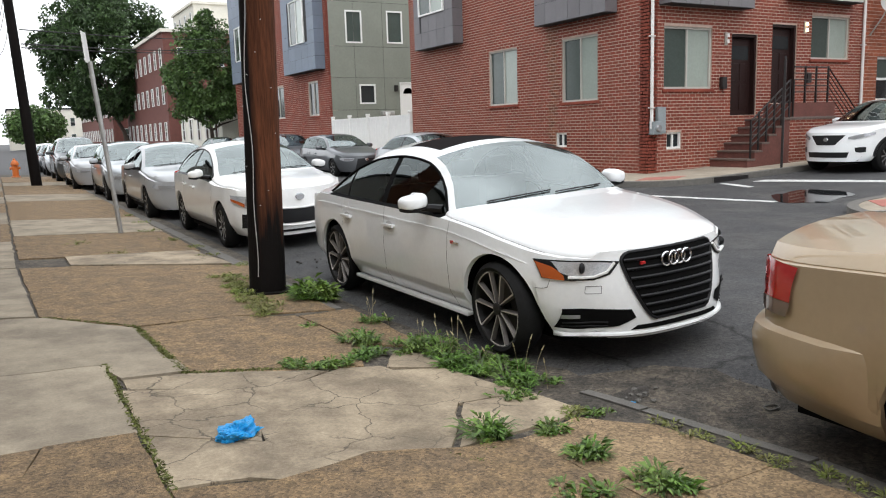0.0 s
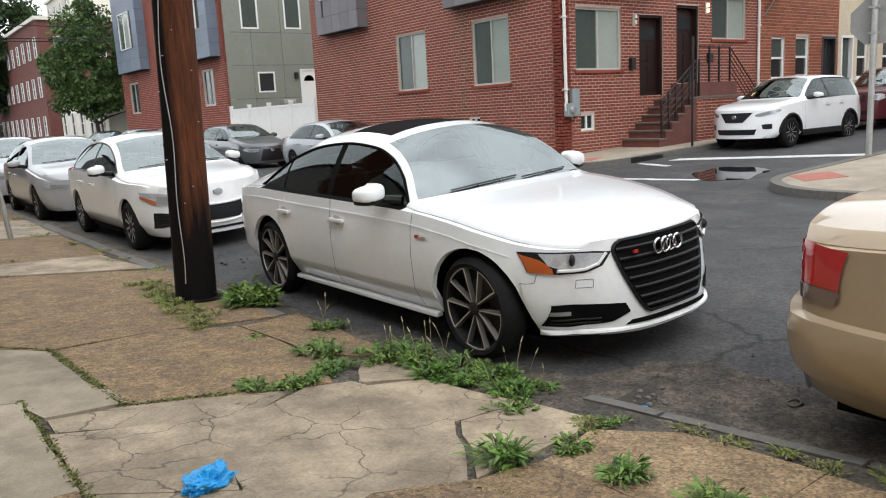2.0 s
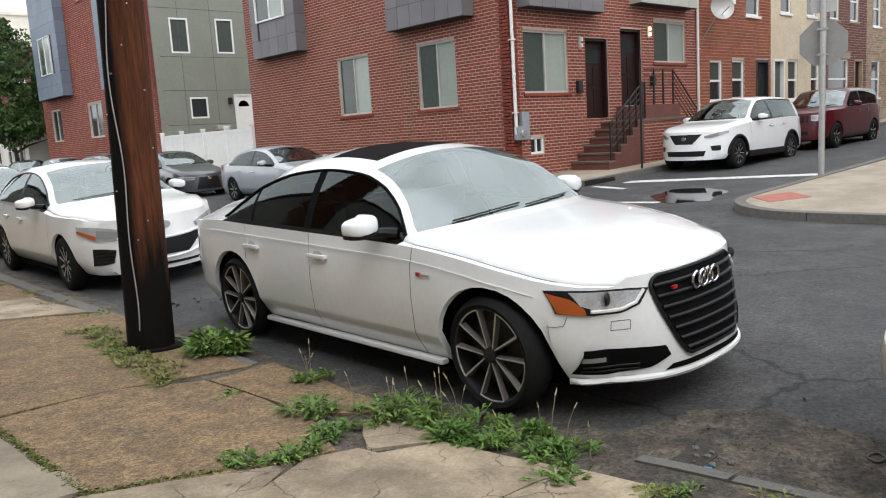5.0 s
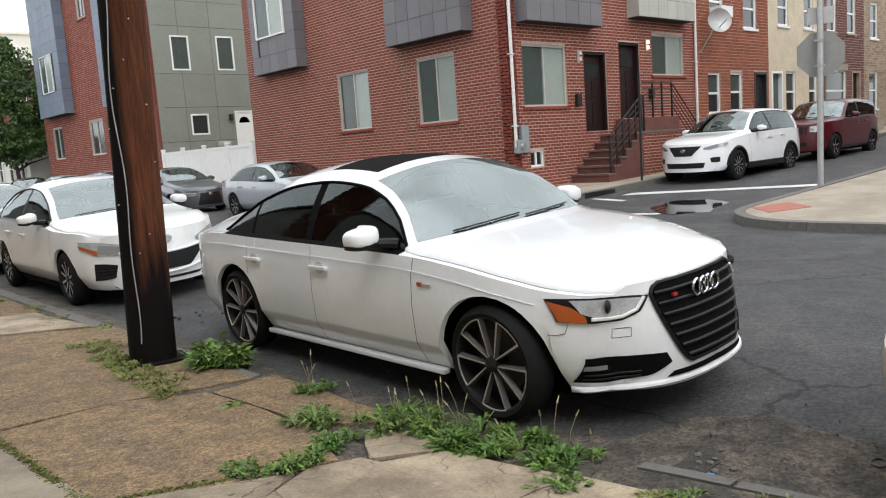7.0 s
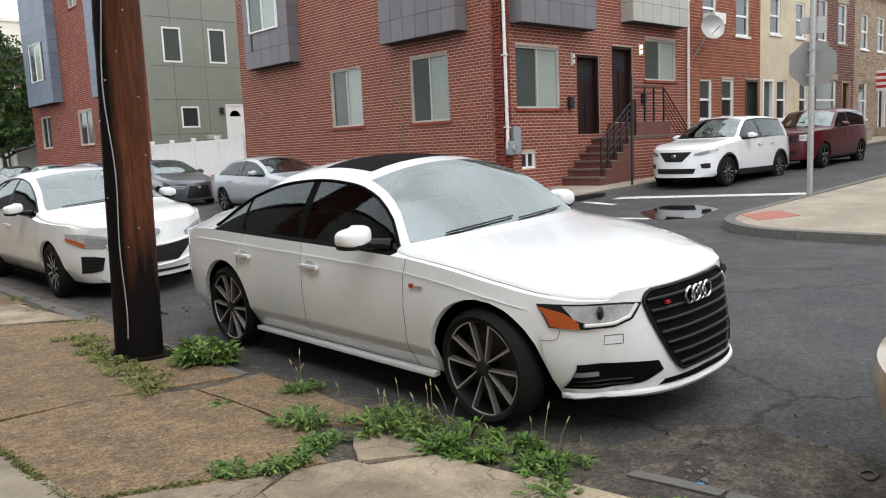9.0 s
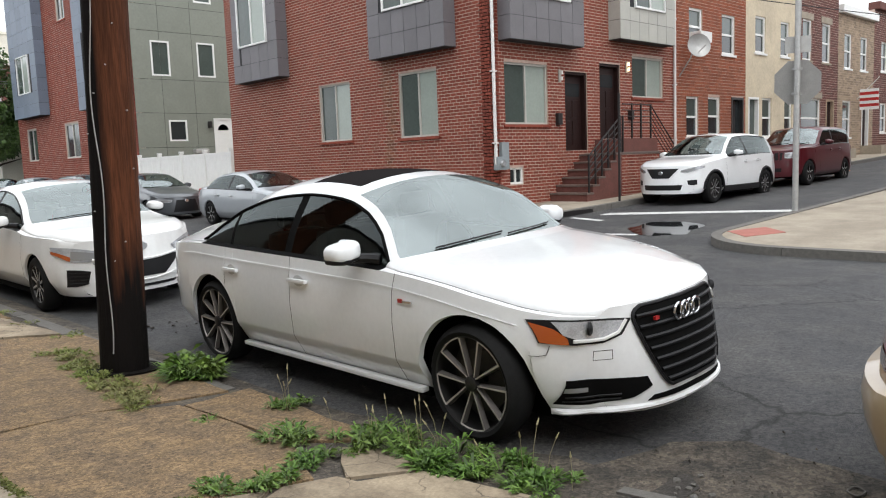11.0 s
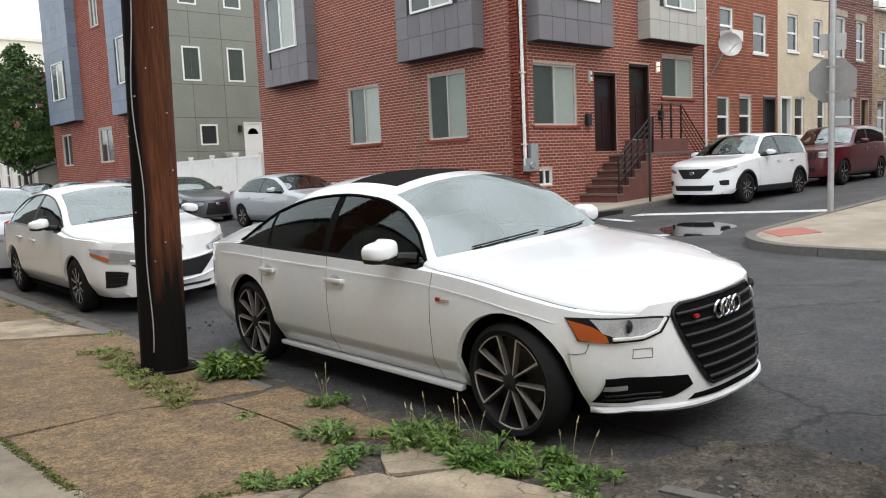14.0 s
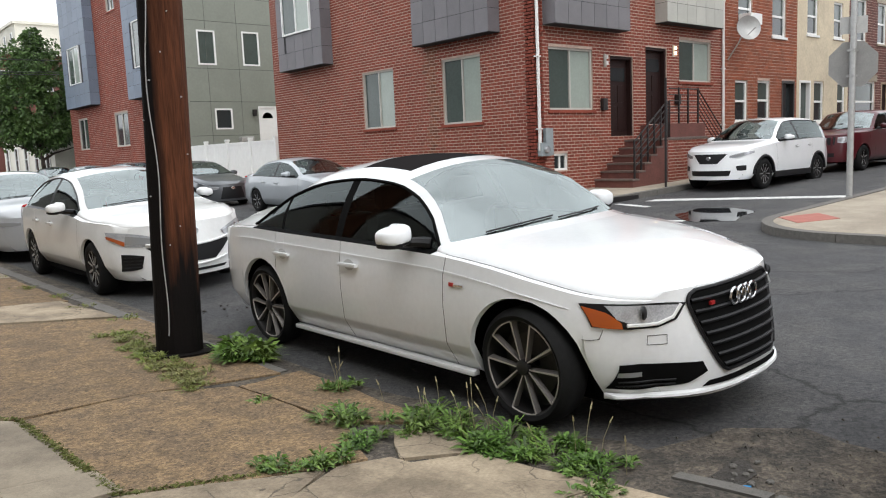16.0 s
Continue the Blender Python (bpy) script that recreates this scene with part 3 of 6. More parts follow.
        part("front_bumper" if front else "rear_bumper", bm, paint, car, smooth=True)
    bm = boxm(-sh.W + 0.27, sh.W - 0.27, sh.s0 + 0.16, sh.s1 - 0.1, sh.sill - 0.055, 0.60)
    part("underbody", bm, MATTBLK, car, "black underside")
    bm = boxm(-sh.W + 0.115, sh.W - 0.115, sh.arch + 0.03, sh.wb - sh.arch - 0.03, sh.sill - 0.05, 0.62)
    part("cabin_floor", bm, MATTBLK, car)
    if interior:
        bm = boxm(-sh.W + 0.13, sh.W - 0.13, sh.ws0 - 0.1, sh.ws0 + 0.42, 0.6, sh.belt(sh.ws0) - 0.02, 0.03)
        part("dashboard", bm, SEATM, car)
        for sx in (-0.36, 0.36):
            for y, hh in ((sh.ws1 + 0.42, 0), (sh.rg0 - 0.02, -0.05)):
                bm = boxm(sx - 0.24, sx + 0.24, y - 0.5, y, 0.45, 0.66, 0.05)
                box(bm, sx - 0.23, sx + 0.23, y - 0.06, y + 0.10, 0.6, sh.H - 0.38 + hh, 0.05)
                box(bm, sx - 0.12, sx + 0.12, y + 0.02, y + 0.12, sh.H - 0.37 + hh, sh.H - 0.20 + hh, 0.04)
                part("seat", bm, SEATM, car, smooth=True)
        bm = bmesh.new()
        tube(bm, [(0.36 + 0.18 * math.cos(a * math.tau / 20), sh.ws0 + 0.62 + 0.06 * math.sin(a * math.tau / 20), 0.86 + 0.17 * math.sin(a * math.tau / 20)) for a in range(21)], 0.016, 6)
        part("steering_wheel", bm, SEATM, car)
    for y in (0, sh.wb):
        for side in (1, -1):
            make_wheel(car, sh.R, rimset[0], sh.W - 0.022, y, side, *rimset[1:])
    if cladding:
        for side in (1, -1):
            for h in (0, sh.wb):
                bm = bmesh.new()
                arc = [math.pi * k / 16 for k in range(17)]
                tube(bm, [(side * (sh.width(h + sh.arch * math.cos(a)) - 0.022), h + (sh.arch + 0.022) * math.cos(a), sh.R + (sh.arch + 0.022) * math.sin(a)) for a in arc], 0.038, 8)
                part("arch_trim", bm, BLACKP, car, "matt black wheel arch trim", smooth=True)
            part("sill_trim", boxm(side * (sh.W - 0.05) - 0.05, side * (sh.W - 0.05) + 0.055, sh.arch + 0.03, sh.wb - sh.arch - 0.03, sh.sill - 0.01, sh.sill + 0.13, 0.02), BLACKP, car, "matt black sill trim")
    if mirror:
        for side in (1, -1):
            mi = part("door_mirror", mirror_shell(side * (sh.W + 0.085), mirror[0], mirror[1], 0.108, 0.085, 0.064, side), paint, car, smooth=True)
            part("mirror_base", mirror_shell(side * (sh.W + 0.083), mirror[0] + 0.004, mirror[1] - 0.042, 0.103, 0.078, 0.032, side), BLACKP, mi, smooth=True)
            bm = bmesh.new()
            tube(bm, [(side * (sh.W + 0.02), mirror[0] - 0.01, mirror[1] - 0.045), (side * (sh.W - 0.05), mirror[0] - 0.06, mirror[1] - 0.05), (side * (sh.W - 0.10), mirror[0] - 0.13, mirror[1] - 0.06)], 0.03, 8, 0.036)
            part("mirror_stalk", bm, BLACKP, mi, smooth=True)
            part("mirror_glass", boxm(side * (sh.W + 0.085) - 0.09, side * (sh.W + 0.085) + 0.09, mirror[0] + 0.036, mirror[0] + 0.042, mirror[1] - 0.045, mirror[1] + 0.042, 0.002), CHROME, mi)
    for hy, hz in handles:
        for side in (1, -1):
            hx = sh.sidex(hz, hy)
            bm = boxm(side * (hx + 0.022) - 0.012, side * (hx + 0.022) + 0.012, hy - 0.105, hy + 0.105, hz - 0.014, hz + 0.016, 0.01)
            box(bm, side * hx - 0.03, side * hx + 0.03, hy - 0.10, hy - 0.075, hz - 0.01, hz + 0.01)
            box(bm, side * hx - 0.03, side * hx + 0.03, hy + 0.075, hy + 0.10, hz - 0.01, hz + 0.01)
            hd = part("door_handle", bm, paint, car, smooth=True)
            # flat grey disc: shade of the recess behind the handle, put in as colour
            bm = lathe(bmesh.new(), [(0.001, 0.0), (0.05, 0.0005), (0.062, 0.0015)], 20)
            bmesh.ops.transform(bm, matrix=pose(side * (hx + 0.004), hy, hz, 0, 0, 0 if side > 0 else 180) @ Matrix.Diagonal((1, 1.0, 0.62, 1)), verts=bm.verts)
            part("handle_bowl", bm, BOWL, hd)
    return car


def wiper(sh, car):
    for x0, x1 in ((-0.55, 0.02), (0.05, 0.58)):
        bm = bmesh.new()
        pts = []
        for k in range(6):
            x = x0 + (x1 - x0) * k / 5
            s = sh.ws0 + 0.012 + 0.028 * k / 5
            pts.append(sh.at(s, x, sh.top(s) - (sh.top(s) - sh.section(s)[11][1]) * (abs(x) / sh.section(s)[11][0]) ** 2.2 + 0.012))
        part("wiper", tube(bm, pts, 0.006, 6), BLACKP, car)


def simple_face(sh, car, grille, lamps, intake=None, grille_mat=BLACKP, emblem=None, bars=0, lampmat=LAMPGLASS, fog=None, amber=False):
    """Grille, headlamps and lower intake of a car seen from farther off."""
    z0, z1, w0, w1 = grille
    patch(sh, [(-w1, z1), (0, z1), (w1, z1)], [(-w0, z0), (0, z0), (w0, z0)], "grille", grille_mat, car, 0.008)
    for k in range(bars):
        z = z0 + (z1 - z0) * (k + 0.5) / bars
        w = w0 + (w1 - w0) * (k + 0.5) / bars
        bm = bmesh.new()
        tube(bm, [(x, sh.nose_y(x, z) - 0.012, z) for x in [-w + 2 * w * i / 10 for i in range(11)]], 0.009, 6)
        part("grille_bar", bm, CHROME if bars < 3 else BLACKP, car)
    for side in (1, -1):
        hl = patch(sh, lamps[0], lamps[1], "headlamp", lampmat, car, 0.007, side=side)
        t_, b_ = [Vector(q) for q in lamps[0]], [Vector(q) for q in lamps[1]]
        patch(sh, [tuple(t_[0].lerp(b_[0], 0.25)), tuple(t_[1].lerp(b_[1], 0.2)), tuple(t_[2].lerp(b_[2], 0.2))], [tuple(b_[0].lerp(t_[0], 0.25)), tuple(b_[1].lerp(t_[1], 0.2)), tuple(b_[2].lerp(t_[2], 0.2))], "reflector", LAMPGLASS, hl, 0.013, side=side)
        patch(sh, [tuple(t_[2].lerp(b_[2], 0.62)), tuple(t_[3].lerp(b_[3], 0.5))], [tuple(b_[2].lerp(t_[2], 0.06)), tuple(b_[3].lerp(t_[3], 0.06))], "indicator", AMBER if amber else LENSGREY, hl, 0.015, side=side, nu=6, nv=4)
        if fog:
            patch(sh, fog[0], fog[1], "fog_lamp_recess", BLACKP, car, 0.007, side=side)
    if intake:
        z0, z1, w0, w1 = intake
        patch(sh, [(-w1, z1), (0, z1), (w1, z1)], [(-w0, z0), (0, z0), (w0, z0)], "lower_intake", BLACKP, car, 0.007)
    if emblem:
        bm = lathe(bmesh.new(), [(0.001, -0.012), (0.05, -0.012), (0.058, -0.004), (0.058, 0.004)], 20)
        bmesh.ops.transform(bm, matrix=pose(0, sh.nose_y(0, emblem) - 0.012, emblem, 0, 0, 90) @ Matrix.Diagonal((1, 1.1, 0.8, 1)), verts=bm.verts)
        part("emblem", bm, CHROME, car, "plain oval chrome emblem", smooth=True)


WHITE_A = car_paint("white_car_paint", (0.84, 0.855, 0.86))
WHITE_B = car_paint("ivory_white_car_paint", (0.82, 0.825, 0.81))
SILVER = car_paint("silver_car_paint", (0.36, 0.37, 0.38), 0.12)
SILVER2 = car_paint("silver_blue_car_paint", (0.40, 0.43, 0.455), 0.1)
GREYP = car_paint("graphite_car_paint", (0.085, 0.092, 0.10), 0.3)
GOLD = car_paint("gold_beige_car_paint", (0.43, 0.325, 0.205), 0.25)
MAROON = mat("dark_red_car_paint", (0.075, 0.006, 0.011), 0.3, coat=0.35, vary=0.03, scale=3)
BLACKC = car_paint("black_car_paint", (0.015, 0.015, 0.017))


def saloon_hero():
    sh = Shape(2.81, 0.735, 1.00, 0.913, 1.442, 0.325, 0.742, 0.965, 0.915, 1.04, 0.68, 1.25, 2.34, 3.0, 0.60, bow=0.15, pillar=0.22)
    sh.pillar = curve([(0.0, 0.05), (1.25, 0.055), (2.24, 0.075), (2.70, 0.22), (sh.s1, 0.22)])
    s0, s1 = sh.s0, sh.s1
    sh.rake, sh.arch = 0.06, 0.378
    sh.top = curve([(s0, 0.742), (s0 + 0.18, 0.822), (s0 + 0.5, 0.892), (0.63, 0.965), (0.70, 0.993), (0.965, 1.188), (1.25, 1.385), (1.43, 1.424), (1.75, 1.442), (2.34, 1.388), (2.67, 1.255), (3.0, 1.06), (s1, 1.02)])
    sh.width = curve([(s0, 0.63), (s0 + 0.05, 0.71), (s0 + 0.12, 0.765), (s0 + 0.22, 0.812), (s0 + 0.36, 0.862), (s0 + 0.6, 0.903), (0.35, 0.913), (2.3, 0.913), (3.1, 0.90), (s1 - 0.3, 0.865), (s1 - 0.1, 0.81), (s1, 0.75)])
    sh.rail = curve([(s0, 0.70), (0.66, 0.905), (0.88, 1.085), (1.10, 1.215), (1.34, 1.285), (1.70, 1.315), (2.05, 1.295), (2.45, 1.205), (2.72, 1.085), (2.97, 0.968), (3.3, 0.94), (s1, 0.90)])
    sh.belt = curve([(s0, 0.705), (s0 + 0.25, 0.745), (-0.1, 0.795), (0.3, 0.858), (0.7, 0.892), (1.4, 0.910), (2.4, 0.932), (3.03, 0.945), (s1, 0.90)])
    car = make_car("saloon_car", "white four-door sports saloon parked at the kerb", pose(0.888, -0.02, 0.045, 0, -2.5, 0), sh, WHITE_A, (0.58, 1.66, 2.56), 1.74,
                   (0.268, 5, True, RIMCUT, RIMDARK), (0.89, 1.005), ((1.54, 0.765), (2.44, 0.775)), (1.36, 1.86), dlo=(0.72, 2.95), quarter=2.50, surround=0.011, trim=MATTBLK)
    wiper(sh, car)
    # front grille: a tall dark shield with seven bars and a thin rim
    rows = [(0.300, 0.215), (0.318, 0.247), (0.45, 0.325), (0.60, 0.378), (0.672, 0.392), (0.705, 0.378), (0.725, 0.335)]
    hw = curve(rows)
    bm = bmesh.new()
    grid = []
    for j in range(25):
        z = 0.300 + 0.425 * j / 24
        grid.append([bm.verts.new((x, sh.nose_y(x, z) - 0.008, z)) for x in [hw(z) * (-1 + 2 * i / 20) for i in range(21)]])
    for a, b in zip(grid, grid[1:]):
        for i in range(20):
            bm.faces.new((a[i], a[i + 1], b[i + 1], b[i]))
    flip_out(bm, 1.4)
    gr = part("grille", bm, MATTBLK, car, "black grille with horizontal bars", smooth=True)
    for k in range(7):
        z = 0.335 + 0.057 * k
        w = hw(z) - 0.012
        bm = bmesh.new()
        tube(bm, [(x, sh.nose_y(x, z) - 0.016, z) for x in [-w + 2 * w * i / 14 for i in range(15)]], 0.011, 6)
        part("grille_bar", bm, BLACKP, gr)
    edge = [(hw(0.300 + 0.425 * j / 30), 0.300 + 0.425 * j / 30) for j in range(31)]
    loop = [(-x, z) for x, z in edge] + [(x, 0.725) for x in (-0.2, 0, 0.2)] + edge[::-1] + [(x, 0.300) for x in (0.2, 0, -0.2)] + [(-edge[0][0], edge[0][1])]
    bm = bmesh.new()
    tube(bm, [(x, sh.nose_y(x, z) - 0.010, z) for x, z in loop], 0.010, 6)
    part("grille_rim", bm, BLACKP, gr)
    for k in range(4):
        bm = bmesh.new()
        cx = -0.084 + 0.056 * k
        tube(bm, [(cx + 0.043 * math.cos(a), sh.nose_y(cx, 0.655) - 0.034 - 0.003 * (k % 2), 0.655 + 0.043 * math.sin(a)) for a in [math.tau * i / 24 for i in range(25)]], 0.0075, 8)
        part("emblem_ring", bm, CHROME, gr, "plain chrome ring", smooth=True)
    part("badge", boxm(-0.285, -0.250, sh.nose_y(0.245, 0.655) - 0.035, sh.nose_y(0.245, 0.655) - 0.02, 0.645, 0.662), REDTRIM, gr, "small red and silver badge")
    for side in (1, -1):
        lamp_t = [(0.398, 0.674), (0.50, 0.688), (0.62, 0.698), (0.72, 0.706), (0.80, 0.710)]
        lamp_b = [(0.412, 0.658), (0.465, 0.600), (0.56, 0.570), (0.67, 0.572), (0.79, 0.592)]
        hl = patch(sh, lamp_t, lamp_b, "headlamp", BLACKP, car, 0.004, side=side, nu=20, label="clear headlamp with a light strip and amber corner")
        patch(sh, [(0.43, 0.668), (0.52, 0.680), (0.62, 0.690), (0.745, 0.700)], [(0.475, 0.614), (0.56, 0.584), (0.63, 0.582), (0.72, 0.630)], "reflector", LENSGREY, hl, 0.008, side=side)
        patch(sh, [(0.705, 0.612), (0.745, 0.665), (0.796, 0.698)], [(0.700, 0.580), (0.745, 0.586), (0.786, 0.598)], "indicator", AMBER, hl, 0.009, side=side)
        bm = bmesh.new()
        strip = [(0.435, 0.672), (0.488, 0.616), (0.56, 0.592), (0.62, 0.590), (0.695, 0.596)]
        tube(bm, [(side * x, sh.nose_y(x, z) - 0.013, z) for x, z in strip], 0.0095, 6)
        part("light_strip", bm, WHITEFRAME, hl)
        patch(sh, [(0.37, 0.372), (0.50, 0.384), (0.62, 0.392), (0.718, 0.395)], [(0.345, 0.318), (0.45, 0.268), (0.61, 0.256), (0.722, 0.258)], "side_intake", MATTBLK, car, 0.005, side=side, nu=16, label="black side intake with a fog lamp")
        for z in (0.275, 0.298):
            bm = bmesh.new()
            tube(bm, [(side * x, sh.nose_y(x, z) - 0.010, z) for x in [0.50 + 0.21 * i / 8 for i in range(9)]], 0.006, 6)
            part("intake_bar", bm, BLACKP, car)
        patch(sh, [(0.62, 0.352), (0.715, 0.356)], [(0.62, 0.328), (0.715, 0.330)], "fog_lamp", LAMPGLASS, car, 0.014, side=side, nu=6, nv=3)
        bm = lathe(bmesh.new(), [(0.036, 0.0), (0.034, 0.010), (0.022, 0.018), (0.001, 0.021)], 18)
        bmesh.ops.transform(bm, matrix=pose(side * 0.615, sh.nose_y(0.615, 0.65) - 0.004, 0.65, 0, 0, -90 - 25 * side), verts=bm.verts)
        part("projector_lens", bm, BLACKP, hl, smooth=True)
        for outline in ([(0.765, 0.578), (0.775, 0.530), (0.795, 0.522), (0.812, 0.524)], [(0.52, 0.530), (0.60, 0.532), (0.605, 0.486), (0.525, 0.484), (0.52, 0.530)]):
            bm = bmesh.new()
            run = [Vector(p).lerp(Vector(q), i / 5) for p, q in zip(outline, outline[1:]) for i in range(6)]
            tube(bm, [(side * (p.x + 0.001), sh.nose_y(p.x, p.y) - 0.0005, p.y) for p in run], 0.0016, 5)
            part("bumper_seam", bm, GAPM, car)
        # sill skirt, lower door crease and wing badge
        bm = boxm(side * 0.843 - 0.03, side * 0.843 + 0.026, 0.40, 2.42, 0.192, 0.226, 0.012)
        part("side_skirt", bm, WHITE_A, car, smooth=True)
        bm = boxm(side * (sh.sidex(0.70, 0.46) + 0.002) - 0.004, side * (sh.sidex(0.70, 0.46) + 0.002) + 0.004, 0.40, 0.48, 0.728, 0.740)
        part("wing_badge", bm, CHROME, car)
        part("wing_badge_mark", boxm(side * (sh.sidex(0.70, 0.42) + 0.003) - 0.004, side * (sh.sidex(0.70, 0.42) + 0.003) + 0.004, 0.48, 0.515, 0.726, 0.748), REDTRIM, car)
        bm = bmesh.new()
        line = [s / 20 for s in range(-6, 66)]
        tube(bm, [(side * (sh.width(s) - 0.012), s, sh.belt(s) - 0.075) for s in line], 0.0025, 6)
        part("shoulder_crease", bm, WHITE_A, car, smooth=True)
        bm = bmesh.new()
        tube(bm, [sh.at(s, side * sh.section(s)[7][0], sh.section(s)[7][1] - 0.001) for s in [-0.36 + i * 0.05 for i in range(21)]], 0.003, 6)
        part("bonnet_gap", bm, DARKSEAM, car)
    patch(sh, [(-0.34, 0.268), (0, 0.272), (0.34, 0.268)], [(-0.38, 0.240), (0, 0.240), (0.38, 0.240)], "front_lip_gap", MATTBLK, car, 0.006, nu=20, nv=2)
    bumper_cover(sh, car, WHITE_A, (0.198, 0.202, 0.212, 0.224, 0.232), (-0.02, 0.006, 0.018, 0.014, -0.01), True, "front_lip")
    for side in (1, -1):
        patch(sh, [(0.42, 0.86), (0.58, 0.86), (0.72, 0.85)], [(0.42, 0.74), (0.58, 0.73), (0.72, 0.74)], "tail_lamp", REDLENS, car, 0.006, False, side)
    return car


def bumper_cover(sh, car, paint, zs=(0.31, 0.36, 0.46, 0.55, 0.60, 0.615), outs=(-0.02, 0.03, 0.055, 0.06, 0.045, -0.02), front=False, name="bumper"):
    """A rear bumper that stands proud of the body and wraps round to the wheel arches."""
    path = []
    e0, e1 = (-sh.arch * 1.12, sh.s0) if front else (sh.wb + sh.arch * 0.98, sh.s1)
    for k in range(15):
        s = e0 + (e1 - e0) * k / 14
        path.append(Vector((sh.sidex(0.30 if front else 0.5, s), s)))
    w = path[-1].x
    for k in range(1, 25):
        x = w * math.cos(math.pi * k / 24)
        path.append(Vector((x, sh.nose_y(x, 0.30 if front else 0.5, front))))
    path += [Vector((-p.x, p.y)) for p in path[13::-1]]
    bm = bmesh.new()
    cols = []
    for i, p in enumerate(path):
        d = (path[min(i + 1, len(path) - 1)] - path[max(i - 1, 0)]).normalized()
        nrm = Vector((d.y, -d.x))
        if nrm.dot(p - Vector((0, sh.wb * 0.5))) < 0:
            nrm = -nrm
        fade = min(1.0, i / 5, (len(path) - 1 - i) / 5)
        cols.append([bm.verts.new((p.x + nrm.x * ((o + 0.02) * fade - 0.02), p.y + nrm.y * ((o + 0.02) * fade - 0.02), z)) for z, o in zip(zs, outs)])
    for a, b in zip(cols, cols[1:]):
        for j in range(len(zs) - 1):
            bm.faces.new((a[j], b[j], b[j + 1], a[j + 1]))
    flip_out(bm, sh.wb / 2)
    return part(name, bm, paint, car, smooth=True)


# ---- ground and road ----
def sheet(name, xs, ys, zf, material, label, parent=None, kind="structure", category=""):
    bm = bmesh.new()
    g = [[bm.verts.new((x, y, zf(x, y))) for x in xs] for y in ys]
    for a, b in zip(g, g[1:]):
        for i in range(len(xs) - 1):
            bm.faces.new((a[i], a[i + 1], b[i + 1], b[i]))
    ob = mesh_ob(name, bm, material, parent, label, smooth=True)
    return tagged(ob, "", category, "", kind)


sheet("road", [-400, -60, -6, 0, 0.6, 1.2, 1.9, 5.5, 7.96, 12, 18, 30, 65.5, 400], [-300, -40, -10, 0, 10, 20, 60, 200, 900], lambda x, y: crown(x), ASPHALT, "dark worn asphalt street and side street", category="road")


def prism(name, pts, z0f, z1f, material, parent=None, label="", jitter=0.0, kind=""):
    """A flat piece with upright sides over an outline in plan."""
    bm = bmesh.new()
    out = []
    for (x0, y0), (x1, y1) in zip(pts, list(pts[1:]) + [pts[0]]):
        n = max(1, int(math.hypot(x1 - x0, y1 - y0) / 0.16)) if jitter else 1
        for k in range(n):
            f = k / n
            x, y = x0 + (x1 - x0) * f, y0 + (y1 - y0) * f
            if jitter and k:
                o = noise.noise(Vector((x * 4, y * 4, 7))) * jitter
                o2 = noise.noise(Vector((x * 4, y * 4, 31))) * jitter
                x, y = x + o, y + o2
            out.append((x, y))
    top = [bm.verts.new((x, y, z1f(x, y))) for x, y in out]
    low = [bm.verts.new((x, y, z0f(x, y))) for x, y in out]
    bm.faces.new(top)
    for i in range(len(out)):
        k = (i + 1) % len(out)
        bm.faces.new((top[k], top[i], low[i], low[k]))
    bmesh.ops.recalc_face_normals(bm, faces=bm.faces)
    ob = mesh_ob(name, bm, material, parent, label)
    return tagged(ob, "", "", "", kind)


# near pavement: a bed of soil, with broken slabs on it
pave = sheet("pavement_near", [-14, -4.5, -2.65, -2.0, -1.2, -0.6, -0.3, -0.16], [-30, -6, -3, -1.2, 0, 2, 5, 10, 20, 36], lambda x, y: walkway(x) - 0.012 + (0.0 if x < -0.2 else -0.02), DIRT, "broken concrete pavement with weeds in its joints", category="pavement")


def slab(material, *pts, lift=0.0, grow=0.027):
    t1, t2, o = random.uniform(-0.004, 0.004), random.uniform(-0.004, 0.004), random.uniform(0, 0.008) + lift
    cx, cy = sum(p[0] for p in pts) / len(pts), sum(p[1] for p in pts) / len(pts)
    pts = [(x + grow * (x - cx) / math.hypot(x - cx, y - cy), y + grow * (y - cy) / math.hypot(x - cx, y - cy)) for x, y in pts]
    prism("paving_slab", pts, lambda x, y: walkway(x) - 0.06, lambda x, y: walkway(x) + o + t1 * (x - cx) + t2 * (y - cy), material, pave, jitter=0.035)


slab(AGG, (-2.03, 1.85), (-1.95, .48), (-1.47, .28), (-.95, .14), (-.76, .62), (-.85, 1.72), (-1.3, 1.93))
slab(AGG, (-2.66, 2.62), (-2.08, 1.95), (-1.3, 2.0), (-.45, 1.88), (-.42, 4.7), (-2.22, 5.38), (-2.74, 5.45))
slab(CONC, (-2.22, 6.22), (-.72, 6.2), (-.58, 4.82), (-2.2, 5.48), lift=0.01)
slab(GREYCONC, (-4.4, -.44), (-2.415, -.46), (-2.405, .84), (-4.4, .93))
slab(GREYCONC, (-4.4, .99), (-2.39, .90), (-2.0, .84), (-2.08, 1.85), (-2.66, 2.52), (-4.4, 2.9))
slab(GREYCONC, (-2.36, .84), (-1.99, .79), (-1.97, .52), (-2.32, .53))
slab(CONC, (-2.31, .47), (-1.97, .43), (-1.2, .13), (-1.45, -.02), (-1.7, -.02), (-2.31, .27))
slab(CONC, (-2.35, .23), (-1.7, -.055), (-1.74, -.29), (-1.9, -.83), (-2.36, -.5))
